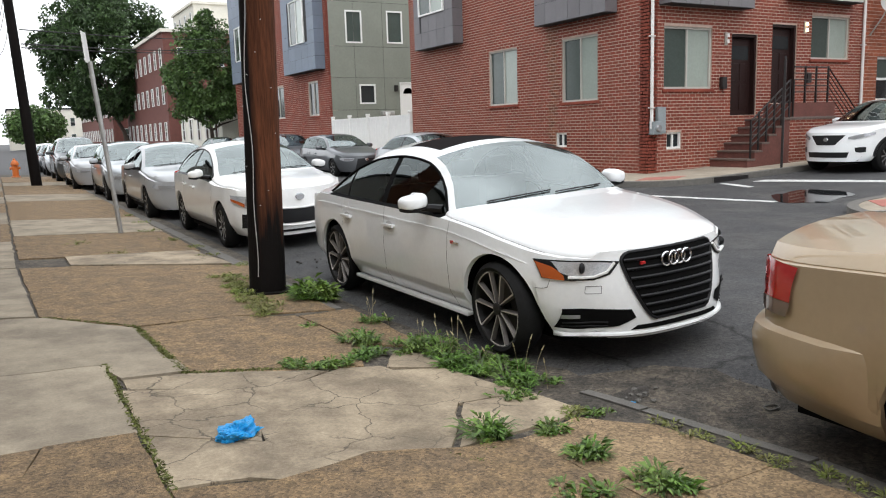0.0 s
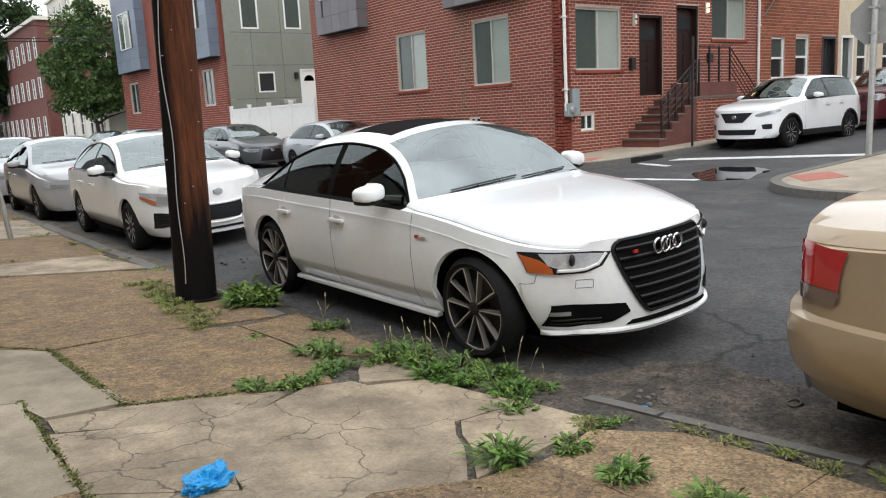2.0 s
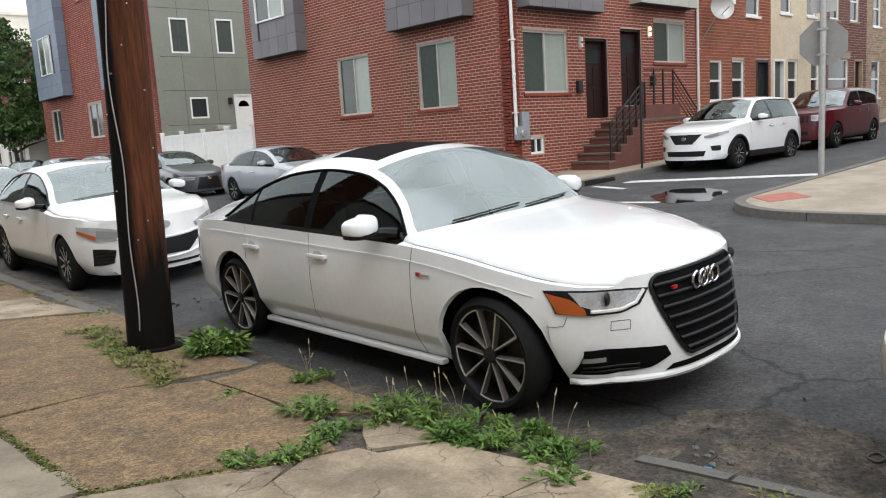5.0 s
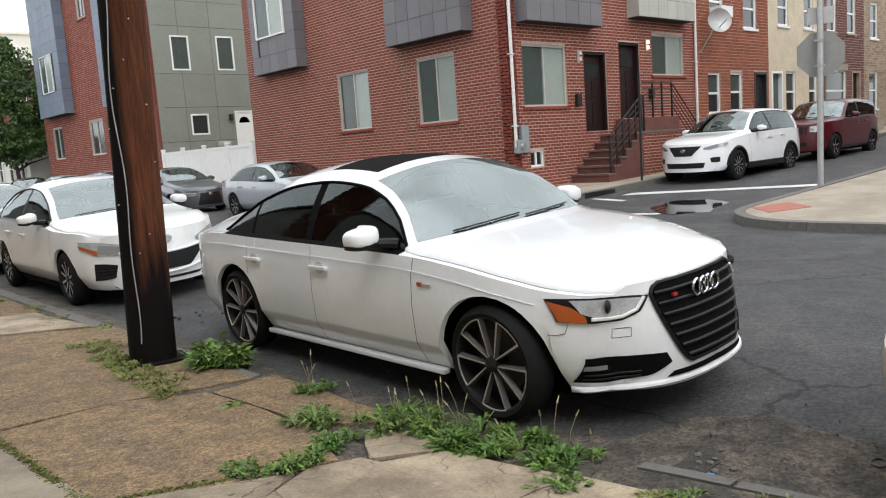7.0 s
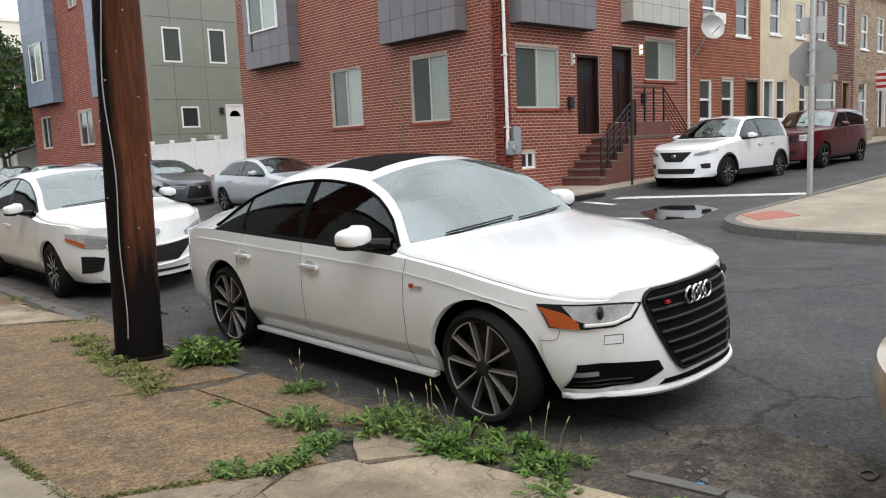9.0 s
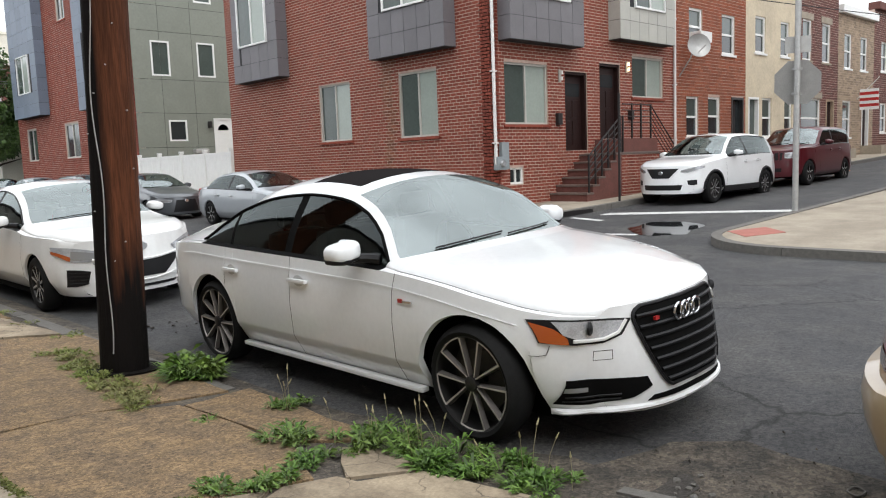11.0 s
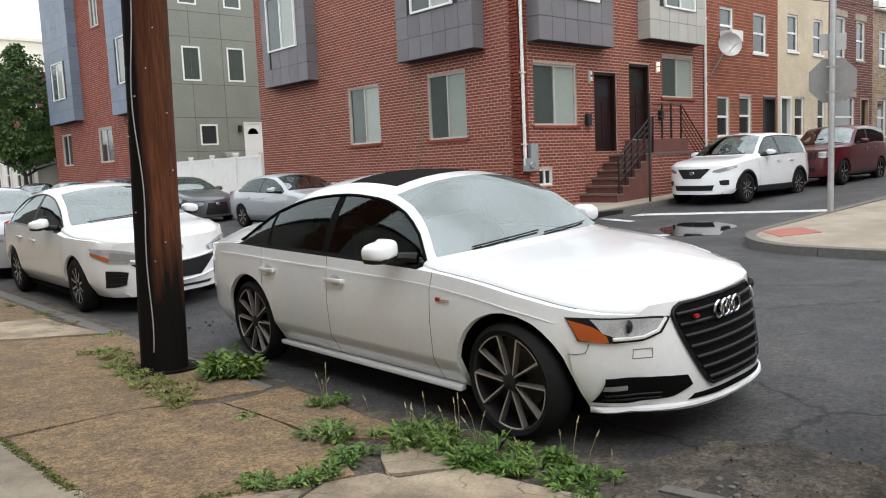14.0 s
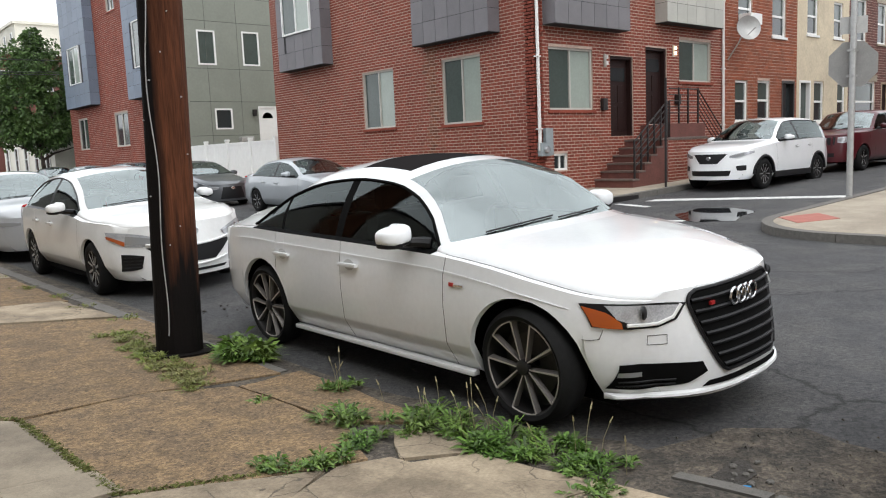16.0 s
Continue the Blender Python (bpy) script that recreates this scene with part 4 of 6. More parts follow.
slab(CONC, (-1.685, -.06), (-1.42, -.06), (-1.415, -.345), (-1.872, -.845), (-1.735, -.3))
slab(CONC, (-1.405, -.345), (-.85, -.1), (-.72, -.45), (-.8, -.79), (-1.15, -1.33), (-1.5, -1.19), (-1.862, -.868))
slab(CONC, (-1.4, -.035), (-1.1, .1), (-.87, .05), (-.84, -.065), (-1.39, -.3))
slab(CONC, (-2.36, -.54), (-1.9, -.88), (-2.06, -1.21), (-2.36, -1.17))
slab(CONC, (-1.885, -.90), (-1.52, -1.21), (-1.93, -1.31), (-2.045, -1.225))
slab(CONC, (-.82, -.08), (-.52, -.2), (-.35, -.83), (-.77, -.79), (-.69, -.45))
slab(CONC, (-.74, -.84), (-.33, -.88), (-.27, -1.2), (-.45, -1.25), (-1.08, -1.35))
slab(CONC, (-.80, .02), (-.58, .35), (-.42, .12), (-.52, -.13))
slab(AGG, (-2.36, -1.25), (-1.95, -1.35), (-1.5, -1.26), (-1.12, -1.40), (-.8, -1.43), (-.75, -2.2), (-1.2, -3.4), (-2.36, -3.4))
slab(PALEAGG, (-.76, -1.42), (-.35, -1.31), (-.10, -1.6), (-.02, -2.2), (-.7, -2.2))
slab(PALEAGG, (-.71, -2.25), (-.02, -2.25), (.12, -3.6), (-1.12, -3.6))
slab(AGG, (-4.4, -.5), (-2.84, -.5), (-2.98, -1.0), (-3.15, -1.5), (-4.4, -1.5))
slab(AGG, (-2.81, -.5), (-2.415, -.5), (-2.405, -1.4), (-2.40, -3.4), (-4.4, -3.4), (-4.4, -1.54), (-3.14, -1.54), (-2.95, -1.0))
slab(AGG, (-.70, .68), (-.45, .45), (-.33, .5), (-.31, 1.78), (-.80, 1.70))
slab(GREYCONC, (-4.4, 3.0), (-2.72, 2.65), (-2.80, 5.45), (-4.4, 5.5))
for k in range(10):
    y0, y1 = 6.3 + 2.7 * k, 6.3 + 2.7 * k + 2.64
    slab((AGG, GREYCONC, AGG)[k % 3], (-2.72, y0), (-.62, y0 - 0.03), (-.62, y1), (-2.74, y1 + 0.03))
    slab((GREYCONC, AGG)[k % 2], (-4.4, y0 - 0.7), (-2.80, y0 - 0.7), (-2.80, y1 - 0.7), (-4.4, y1 - 0.7))
for k in range(3):
    slab((AGG, GREYCONC, AGG)[k], (-4.4, -6.2 - 2.7 * k), (-.1, -6.2 - 2.7 * k), (.15, -3.66 - 2.7 * k), (-4.4, -3.5 - 2.7 * k))

tagged(prism("kerb_soil", [(-.75, -.95), (-.08, -.98), (.16, -2.3), (.16, -12), (-.4, -12), (-.75, -3)], lambda x, y: -0.05, lambda x, y: 0.024, DIRT, label="soil strip behind the kerb", kind="structure"), category="soil")
kerb = thing("kerb_near", "low worn granite kerb sunk in the gutter", "kerb", kind="structure")
yk = -0.98
for k in range(9):
    ln_ = (0.42, 0.9, 1.1, 1.3)[k % 4]
    x0, x1 = -0.07 + min(0.24, 0.18 * (-1.0 - yk)), -0.07 + min(0.24, 0.18 * (-1.0 - yk + ln_))
    prism("kerb_stone", [(x0, yk), (x0 + 0.07, yk), (x1 + 0.07, yk - ln_ + 0.02), (x1, yk - ln_ + 0.02)], lambda x, y: -0.1, lambda x, y: 0.032, GRANITE, kerb, jitter=0.012)
    yk -= ln_
for k in range(20):
    y0 = 1.9 + 1.5 * k
    prism("kerb_stone", [(-.50 - .01 * k, y0), (-.36 - .01 * k, y0), (-.36 - .01 * k, y0 + 1.48), (-.50 - .01 * k, y0 + 1.48)], lambda x, y: -0.1, lambda x, y: 0.035, GRANITE, kerb, jitter=0.02)
dirt = prism("gutter_dirt", [(-.4, 2.2), (-.18, 1.6), (-.1, .6), (.04, -.2), (.15, -.7), (.62, -.85), (.85, -1.15), (.80, -1.6), (.72, -2.3), (.80, -3.4), (.22, -3.4), (.20, -2.2), (.05, -1.35), (-.3, -1.0), (-.45, 0)], lambda x, y: -0.02, lambda x, y: crown(x) + 0.006, DIRT, label="grey-brown grit washed into the gutter", jitter=0.08, kind="structure")
tagged(dirt, category="dirt")

# far corners
def corner(cx, cy, r, a0, a1, n=10):
    return [(cx + r * math.cos(radians(a0 + (a1 - a0) * k / n)), cy + r * math.sin(radians(a0 + (a1 - a0) * k / n))) for k in range(n + 1)]


ne = [(70, 7.80), (70, 40), (9.35, 40)] + corner(10.9, 9.35, 1.55, 180, 270)
sev = corner(9.2, 1.5, 1.60, 180, 90) + [(70, 3.10), (70, -60), (7.60, -60)]
for nm, pts, lab in (("pavement_far", ne, "pale concrete pavement round the brick corner house"), ("pavement_corner", sev, "pale concrete street corner with a red ramp")):
    ob = prism(nm, pts, lambda x, y: rise(x) - 0.1, lambda x, y: rise(x) + 0.12, FARCONC, label=lab, kind="structure")
    tagged(ob, category="pavement")


def kerb_run(name, pts, label):
    k = thing(name, label, "kerb", kind="structure")
    for (x0, y0), (x1, y1) in zip(pts, pts[1:]):
        n = max(1, int(math.hypot(x1 - x0, y1 - y0) / 1.8))
        for i in range(n):
            a, b = (i + 0.004) / n, (i + 0.996) / n
            p, q = Vector((x0 + (x1 - x0) * a, y0 + (y1 - y0) * a)), Vector((x0 + (x1 - x0) * b, y0 + (y1 - y0) * b))
            d = (q - p).normalized()
            nrm = Vector((-d.y, d.x)) * 0.16
            prism("kerb_stone", [p, q, q + nrm, p + nrm], lambda x, y: rise(x) - 0.1, lambda x, y: rise(x) + 0.128, GRANITE, k)


kerb_run("kerb_far", [(9.3, 40), (9.3, 9.35)] + corner(10.9, 9.35, 1.6, 180, 270)[1:] + [(34, 7.75)], "grey granite kerb at the brick corner house")
kerb_run("kerb_corner", [(30, 3.15), (9.2, 3.15)] + corner(9.2, 1.5, 1.65, 90, 180)[1:] + [(7.55, -14)], "grey kerb of the far street corner")
tagged(prism("ramp_pad", [(8.45, 2.42), (8.95, 2.95), (9.6, 2.62), (9.1, 2.08)], lambda x, y: rise(x) + 0.1, lambda x, y: rise(x) + 0.126, REDPAD, label="faded red kerb-ramp pad", kind="structure"), category="ramp")
tagged(prism("ramp_pad", [(9.7, 8.9), (10.35, 8.35), (11.0, 8.6), (10.3, 9.2)], lambda x, y: rise(x) + 0.1, lambda x, y: rise(x) + 0.126, REDPAD, label="faded red kerb-ramp pad", kind="structure"), category="ramp")
for pts in ([(11.55, 7.2), (11.95, 7.2), (13.4, 3.4), (13.0, 3.4)], [(10.85, 7.5), (11.0, 7.5), (10.72, 6.5), (10.55, 6.5)], [(8.35, 7.4), (8.5, 7.4), (9.0, 4.6), (8.85, 4.6)]):
    tagged(prism("road_marking", pts, lambda x, y: rise(x), lambda x, y: rise(x) + 0.005, ROADPAINT, label="worn white stop line painted on asphalt", kind="structure", jitter=0.04), category="road marking")
pud = [(9.75 + 0.92 * math.cos(a), 4.6 + 0.72 * math.sin(a)) for a in [k * math.tau / 22 for k in range(22)]]
pud = [(x + 0.55 * (y - 4.5) + 0.12 * math.sin(5 * x), y + 0.1 * math.sin(7 * x)) for x, y in pud]
tagged(prism("puddle", pud, lambda x, y: rise(x) - 0.01, lambda x, y: rise(x) + 0.006, WATER, label="shallow rain puddle in the crossing", kind="structure"), category="puddle")


# ---- walls, windows and brickwork ----
class Wall:
    """An upright wall in plan from a to b, seen from its right-hand side; u runs from a to b, d outwards."""

    def __init__(self, a, b):
        self.a, self.b = Vector(a), Vector(b)
        self.len = (self.b - self.a).length
        self.u = (self.b - self.a) / self.len
        self.n = Vector((self.u.y, -self.u.x))
        self.m = Matrix(((self.u.x, -self.n.x, 0, a[0]), (self.u.y, -self.n.y, 0, a[1]), (0, 0, 1, 0), (0, 0, 0, 1)))

    def put(self, bm):
        """Brings a mesh made with x along the wall, -y outwards, z up into place."""
        bmesh.ops.transform(bm, matrix=self.m, verts=bm.verts)
        return bm


def wall_mesh(w, z0, z1, holes, thick=0.3):
    us = sorted({0.0, w.len} | {h[i] for h in holes for i in (0, 1)})
    zs = sorted({z0, z1} | {h[i] for h in holes for i in (2, 3)})
    bm = bmesh.new()

    def solid(i, j):
        if not (0 <= i < len(us) - 1 and 0 <= j < len(zs) - 1):
            return False
        u, z = (us[i] + us[i + 1]) / 2, (zs[j] + zs[j + 1]) / 2
        return not any(h[0] < u < h[1] and h[2] < z < h[3] for h in holes)
    for i in range(len(us) - 1):
        for j in range(len(zs) - 1):
            if not solid(i, j):
                continue
            a, b, c, d = us[i], us[i + 1], zs[j], zs[j + 1]
            for y in (0, thick):
                bm.faces.new([bm.verts.new(p) for p in ((a, y, c), (b, y, c), (b, y, d), (a, y, d))])
            for di, dj, q in ((-1, 0, ((a, 0, c), (a, thick, c), (a, thick, d), (a, 0, d))), (1, 0, ((b, 0, c), (b, thick, c), (b, thick, d), (b, 0, d))), (0, -1, ((a, 0, c), (b, 0, c), (b, thick, c), (a, thick, c))), (0, 1, ((a, 0, d), (b, 0, d), (b, thick, d), (a, thick, d)))):
                if not solid(i + di, j + dj):
                    bm.faces.new([bm.verts.new(p) for p in q])
    bmesh.ops.remove_doubles(bm, verts=bm.verts, dist=1e-5)
    bmesh.ops.recalc_face_normals(bm, faces=bm.faces)
    return w.put(bm)


def bricks(w, z0, z1, holes, course=0.081, length=0.215, joint=0.018, proud=0.0045, keep=None):
    """Courses of bricks standing proud of the wall's mortar, as one mesh; keep picks those made singly."""
    V, F, single = [], [], []
    rows = int((z1 - z0) / course)
    for r in range(rows):
        za = z0 + r * course + joint / 2
        zb = za + course - joint
        u = -(length / 2 if r % 2 else 0)
        while u < w.len:
            a, b = max(u + joint / 2, 0.0), min(u + length - joint / 2, w.len)
            u += length
            if b - a < 0.02:
                continue
            spans = [(a, b)]
            for h in holes:
                if h[2] < zb and h[3] > za:
                    spans = [q for s in spans for q in ((s[0], min(s[1], h[0])), (max(s[0], h[1]), s[1])) if q[1] - q[0] > 0.015]
            for a_, b_ in spans:
                if keep and keep(a_, za):
                    single.append((a_, b_, za, zb))
                    continue
                p = proud + random.uniform(-0.001, 0.001)
                k = len(V)
                V += [(a_, -p, za), (b_, -p, za), (b_, -p, zb), (a_, -p, zb), (a_, 0, za), (b_, 0, za), (b_, 0, zb), (a_, 0, zb)]
                F += [(k, k + 1, k + 2, k + 3), (k, k + 4, k + 5, k + 1), (k + 2, k + 6, k + 7, k + 3), (k + 1, k + 5, k + 6, k + 2), (k + 3, k + 7, k + 4, k)]
    me = bpy.data.meshes.new("brickwork")
    me.from_pydata([w.m @ Vector(v) for v in V], [], F)
    return me, single


def window(w, u0, u1, z0, z1, parent, frame_mat=GREYFRAME, panes=2, split="v", left=PANE_D, right=PANE_L, set_in=0.08, fw=0.05, sill=None, blind=False):
    """A framed window in an opening: outer frame, sashes and panes."""
    win = new("window")
    win.parent = parent
    y0, y1 = set_in - 0.04, set_in + 0.05
    bm = bmesh.new()
    for q in ((u0, u0 + fw, z0, z1), (u1 - fw, u1, z0, z1), (u0 + fw, u1 - fw, z0, z0 + fw), (u0 + fw, u1 - fw, z1 - fw, z1)):
        box(bm, q[0], q[1], y0, y1, q[2], q[3])
    part("window_frame", w.put(bm), frame_mat, win)
    um, zm = (u0 + u1) / 2, (z0 + z1) / 2
    if panes == 2:
        bm = bmesh.new()
        if split == "v":
            box(bm, um - fw * 0.5, um + fw * 0.5, y0 + 0.01, y1, z0 + fw, z1 - fw)
        else:
            box(bm, u0 + fw, u1 - fw, y0 + 0.01, y1, zm - fw * 0.5, zm + fw * 0.5)
        part("sash_bar", w.put(bm), frame_mat, win)
    if panes == 1:
        cells = [(u0 + fw, u1 - fw, z0 + fw, z1 - fw, left)]
    elif split == "v":
        cells = [(u0 + fw, um - fw / 2, z0 + fw, z1 - fw, left), (um + fw / 2, u1 - fw, z0 + fw, z1 - fw, right)]
    else:
        cells = [(u0 + fw, u1 - fw, z0 + fw, zm - fw / 2, left), (u0 + fw, u1 - fw, zm + fw / 2, z1 - fw, right)]
    for a, b, c, d, mm in cells:
        part("pane", w.put(boxm(a, b, set_in + 0.008, set_in + 0.03, c, d)), mm, win)
    if sill:
        part("window_sill", w.put(boxm(u0 - 0.06, u1 + 0.06, -0.05, set_in, z0 - 0.075, z0 - 0.002)), sill, win)
    return win


def tiled_bay(w, u0, u1, z0, z1, depth, tile, parent, win=None, step=(0.5, 0.55), label=""):
    """A box oriel clad in square metal tiles, each tile a plate over a dark core."""
    bay = new("bay")
    bay.parent = parent
    tagged(bay, label)
    part("bay_core", w.put(boxm(u0 + 0.012, u1 - 0.012, -depth + 0.012, -0.003, z0 + 0.012, z1)), DARKSEAM, bay)
    nz = max(1, round((z1 - z0) / step[1]))
    for face in ("front", "left", "right"):
        span = (u1 - u0) if face == "front" else depth
        nu = max(1, round(span / step[0]))
        for i in range(nu):
            for j in range(nz):
                a, b = span * i / nu + 0.006, span * (i + 1) / nu - 0.006
                c, d = z0 + (z1 - z0) * j / nz + 0.006, z0 + (z1 - z0) * (j + 1) / nz - 0.006
                if face == "front":
                    ua, ub = u0 + a, u0 + b
                    if win:
                        if ua >= win[0] - 0.02 and ub <= win[1] + 0.02 and c >= win[2] - 0.02 and d <= win[3] + 0.02:
                            continue
                        if win[0] < (ua + ub) / 2 < win[1] and c < win[3] and d > win[2]:
                            if c < win[2]:
                                d = win[2]
                            elif d > win[3]:
                                c = win[3]
                            else:
                                continue
                        elif c < win[3] and d > win[2]:
                            if ua < win[0] < ub:
                                ub = win[0]
                            elif ua < win[1] < ub:
                                ua = win[1]
                    bm = boxm(ua, ub, -depth, -depth + 0.012, c, d)
                elif face == "left":
                    bm = boxm(u0, u0 + 0.012, -depth + a, -depth + b, c, d)
                else:
                    bm = boxm(u1 - 0.012, u1, -depth + a, -depth + b, c, d)
                part("tile", w.put(bm), tile, bay)
    part("bay_soffit", w.put(boxm(u0, u1, -depth, -0.003, z0 - 0.004, z0 + 0.008)), DARKSEAM, bay)
    if win:
        ww = Wall(w.a + w.n * depth, w.b + w.n * depth)
        window(ww, *win, bay, WHITEFRAME, set_in=-0.012)
    return bay


# ---- corner house of red brick ----
XW, YF = 11.1, 9.95
house = thing("corner_house", "red brick corner house with tiled box bays", "house", kind="")
wW = Wall((XW, 22.4), (XW, YF))          # faces the main street; u from its far end
wF = Wall((XW, YF), (19.6, YF))         # faces the side street
HT = 9.6
def uw(y):
    return 22.4 - y


west_holes = [(uw(17.0), uw(15.45), 2.24, 3.92), (uw(13.3), uw(11.8), 2.19, 3.90), (uw(13.6), uw(13.1), 0.95, 1.35)]
front_holes = [(0.50, 2.18, 2.37, 3.88), (0.62, 1.14, 0.89, 1.30), (2.90, 3.90, 1.68, 3.77), (4.48, 5.50, 1.98, 4.07), (6.12, 7.82, 3.18, 4.36)]
part("wall_west", wall_mesh(wW, 0.1, HT, west_holes), MORTAR, house)
part("wall_south", wall_mesh(wF, 0.1, HT, front_holes), MORTAR, house)
part("wall_rear", boxm(XW + 0.3, 19.6, 22.1, 22.4, 0.1, HT), MORTAR, house)
part("wall_east", boxm(19.3, 19.6, YF + 0.3, 22.1, 0.1, HT), MORTAR, house)
part("roof", boxm(XW - 0.1, 19.8, YF - 0.1, 22.5, HT, HT + 0.25), DARKSEAM, house)
meW, streak = bricks(wW, 0.3, 7.6, west_holes, keep=lambda u, z: z < 4.3 and abs(u - uw(13.82) - 0.05 * math.sin(z * 3)) < 0.14 + 0.03 * z)
tagged(data_ob("brickwork", meW, BRICK, house, "red brick courses with pale joints"), kind="stuff")
V, F = [], []
for a, b, c, d in streak:
    k = len(V)
    V += [wW.m @ Vector(q) for q in ((a, -0.0045, c), (b, -0.0045, c), (b, -0.0045, d), (a, -0.0045, d), (a, 0, c), (b, 0, c), (b, 0, d), (a, 0, d))]
    F += [(k, k + 1, k + 2, k + 3), (k, k + 4, k + 5, k + 1), (k + 2, k + 6, k + 7, k + 3), (k + 1, k + 5, k + 6, k + 2), (k + 3, k + 7, k + 4, k)]
me_ = bpy.data.meshes.new("stained_brickwork")
me_.from_pydata(V, [], F)
tagged(data_ob("stained_brickwork", me_, RUST, house, "bricks streaked brown by dripping water"), kind="stuff")
meF, single_bricks = bricks(wF, 0.3, 7.6, front_holes, keep=lambda u, z: u < 2.1 and 0.9 < z < 3.6)
tagged(data_ob("brickwork", meF, BRICK, house, "red brick courses with pale joints"), kind="stuff")
for h in west_holes[:2]:
    window(wW, *h, house, GREYFRAME, sill=BRICK)
window(wW, *west_holes[2], house, WHITEFRAME, left=PANE_K, right=PANE_K)
window(wF, *front_holes[0], house, GREYFRAME, sill=BRICK)
window(wF, *front_holes[1], house, WHITEFRAME, left=PANE_K, right=PANE_K)
window(wF, *front_holes[4], house, GREYFRAME, sill=BRICK)
for h in front_holes[2:4]:
    d = new("door")
    d.parent = house
    bm = bmesh.new()
    for q in ((h[0], h[0] + 0.07, h[2], h[3]), (h[1] - 0.07, h[1], h[2], h[3]), (h[0] + 0.07, h[1] - 0.07, h[3] - 0.07, h[3])):
        box(bm, q[0], q[1], 0.04, 0.24, q[2], q[3])
    part("door_frame", wF.put(bm), DOORD, d)
    part("door_leaf", wF.put(boxm(h[0] + 0.07, h[1] - 0.07, 0.17, 0.22, h[2], h[3] - 0.07)), DOORD, d)
    for i in range(2):
        for zz in ((0.15, 0.8), (0.9, 1.35)):
            part("door_panel", wF.put(boxm(h[0] + 0.16 + 0.36 * i, h[0] + 0.44 + 0.36 * i, 0.155, 0.172, h[2] + zz[0], h[2] + zz[1], 0.006)), DOORD, d)
    part("door_window", wF.put(boxm(h[0] + 0.16, h[1] - 0.16, 0.16, 0.172, h[2] + 1.45, h[2] + 1.8)), PANE_K, d)
    part("door_handle", wF.put(boxm(h[0] + 0.12, h[0] + 0.15, 0.12, 0.17, h[2] + 0.95, h[2] + 1.05)), CHROME, d)
tiled_bay(wW, uw(21.27), uw(18.54), 4.38, 8.9, 0.40, TILE, house, (uw(20.85), uw(19.1), 5.5, 7.25), label="slate grey tiled box bay")
tiled_bay(wW, uw(14.02), uw(11.06), 4.33, 8.9, 0.40, TILE, house, (uw(13.35), uw(11.75), 5.5, 7.2), label="slate grey tiled box bay")
tiled_bay(wF, 0.32, 3.26, 4.36, 8.9, 0.40, TILE, house, (0.95, 2.65, 5.42, 7.1), label="slate grey tiled box bay")
tiled_bay(wF, 4.95, 7.85, 4.72, 8.9, 0.40, TILEC, house, (5.65, 7.25, 5.62, 7.3), label="pale putty tiled box bay")
tagged(house, kind="")
# rust streak under the bay, downspouts, meters, lamps
for w_, u in ((wF, 0.05), (wF, 8.42)):
    dsp = thing("downspout", "white painted downspout on the brick corner", "pipe")
    bm = tube(bmesh.new(), [w_.m @ Vector((u, -0.07, z)) for z in (1.4, 3, 5, 8, 9.5)], 0.042, 10)
    part("pipe", bm, WHITEPIPE, dsp, smooth=True)
    for z in (1.9, 3.6, 5.6, 7.6):
        part("bracket", w_.put(boxm(u - 0.06, u + 0.06, -0.12, 0.0, z, z + 0.03)), WHITEPIPE, dsp)
mt = thing("electric_meter", "grey electric meter box on the brick wall", "meter")
part("box", wF.put(boxm(0.02, 0.32, -0.16, -0.012, 1.26, 1.58, 0.01)), METERG, mt)
part("back_box", wF.put(boxm(0.22, 0.48, -0.12, -0.012, 1.28, 1.93, 0.01)), METERG, mt)
bm = lathe(bmesh.new(), [(0.085, 0.0), (0.085, 0.05), (0.07, 0.075), (0.001, 0.08)], 18)
bmesh.ops.transform(bm, matrix=wF.m @ pose(0.17, -0.16, 1.42, 0, 0, -90), verts=bm.verts)
part("meter_dial", bm, LAMPGLASS, mt, smooth=True)
mb = thing("mailbox", "black letter box on the brick wall", "mailbox")
part("box", wF.put(boxm(2.46, 2.64, -0.12, -0.012, 2.36, 2.66, 0.01)), IRON, mb)
mb2 = thing("mailbox", "black letter box on the brick wall", "mailbox")
part("box", wF.put(boxm(5.86, 6.04, -0.12, -0.012, 2.52, 2.80, 0.01)), IRON, mb2)
for u, z, e in ((2.66, 3.63, 0), (5.80, 4.02, 1)):
    lamp = thing("wall_lamp", "small wall lamp lit beside the front door" if e else "slim unlit wall lamp beside the front door", "lamp")
    part("back_plate", wF.put(boxm(u - 0.04, u + 0.04, -0.05, -0.012, z - 0.16, z + 0.16)), GREYFRAME, lamp)
    gm = WHITEFRAME
    if e:
        gm = mat("lit_lamp_glass", (1, 0.75, 0.45), 0.4)
        gm.node_tree.nodes["Principled BSDF"].inputs["Emission Color"].default_value = (1, 0.72, 0.4, 1)
        gm.node_tree.nodes["Principled BSDF"].inputs["Emission Strength"].default_value = 2.5
    bm = tube(bmesh.new(), [wF.m @ Vector((u, -0.10, z + q)) for q in (-0.12, -0.03)], 0.03, 10)
    tube(bm, [wF.m @ Vector((u, -0.10, z + q)) for q in (0.03, 0.12)], 0.03, 10)
    part("glass", bm, gm, lamp)

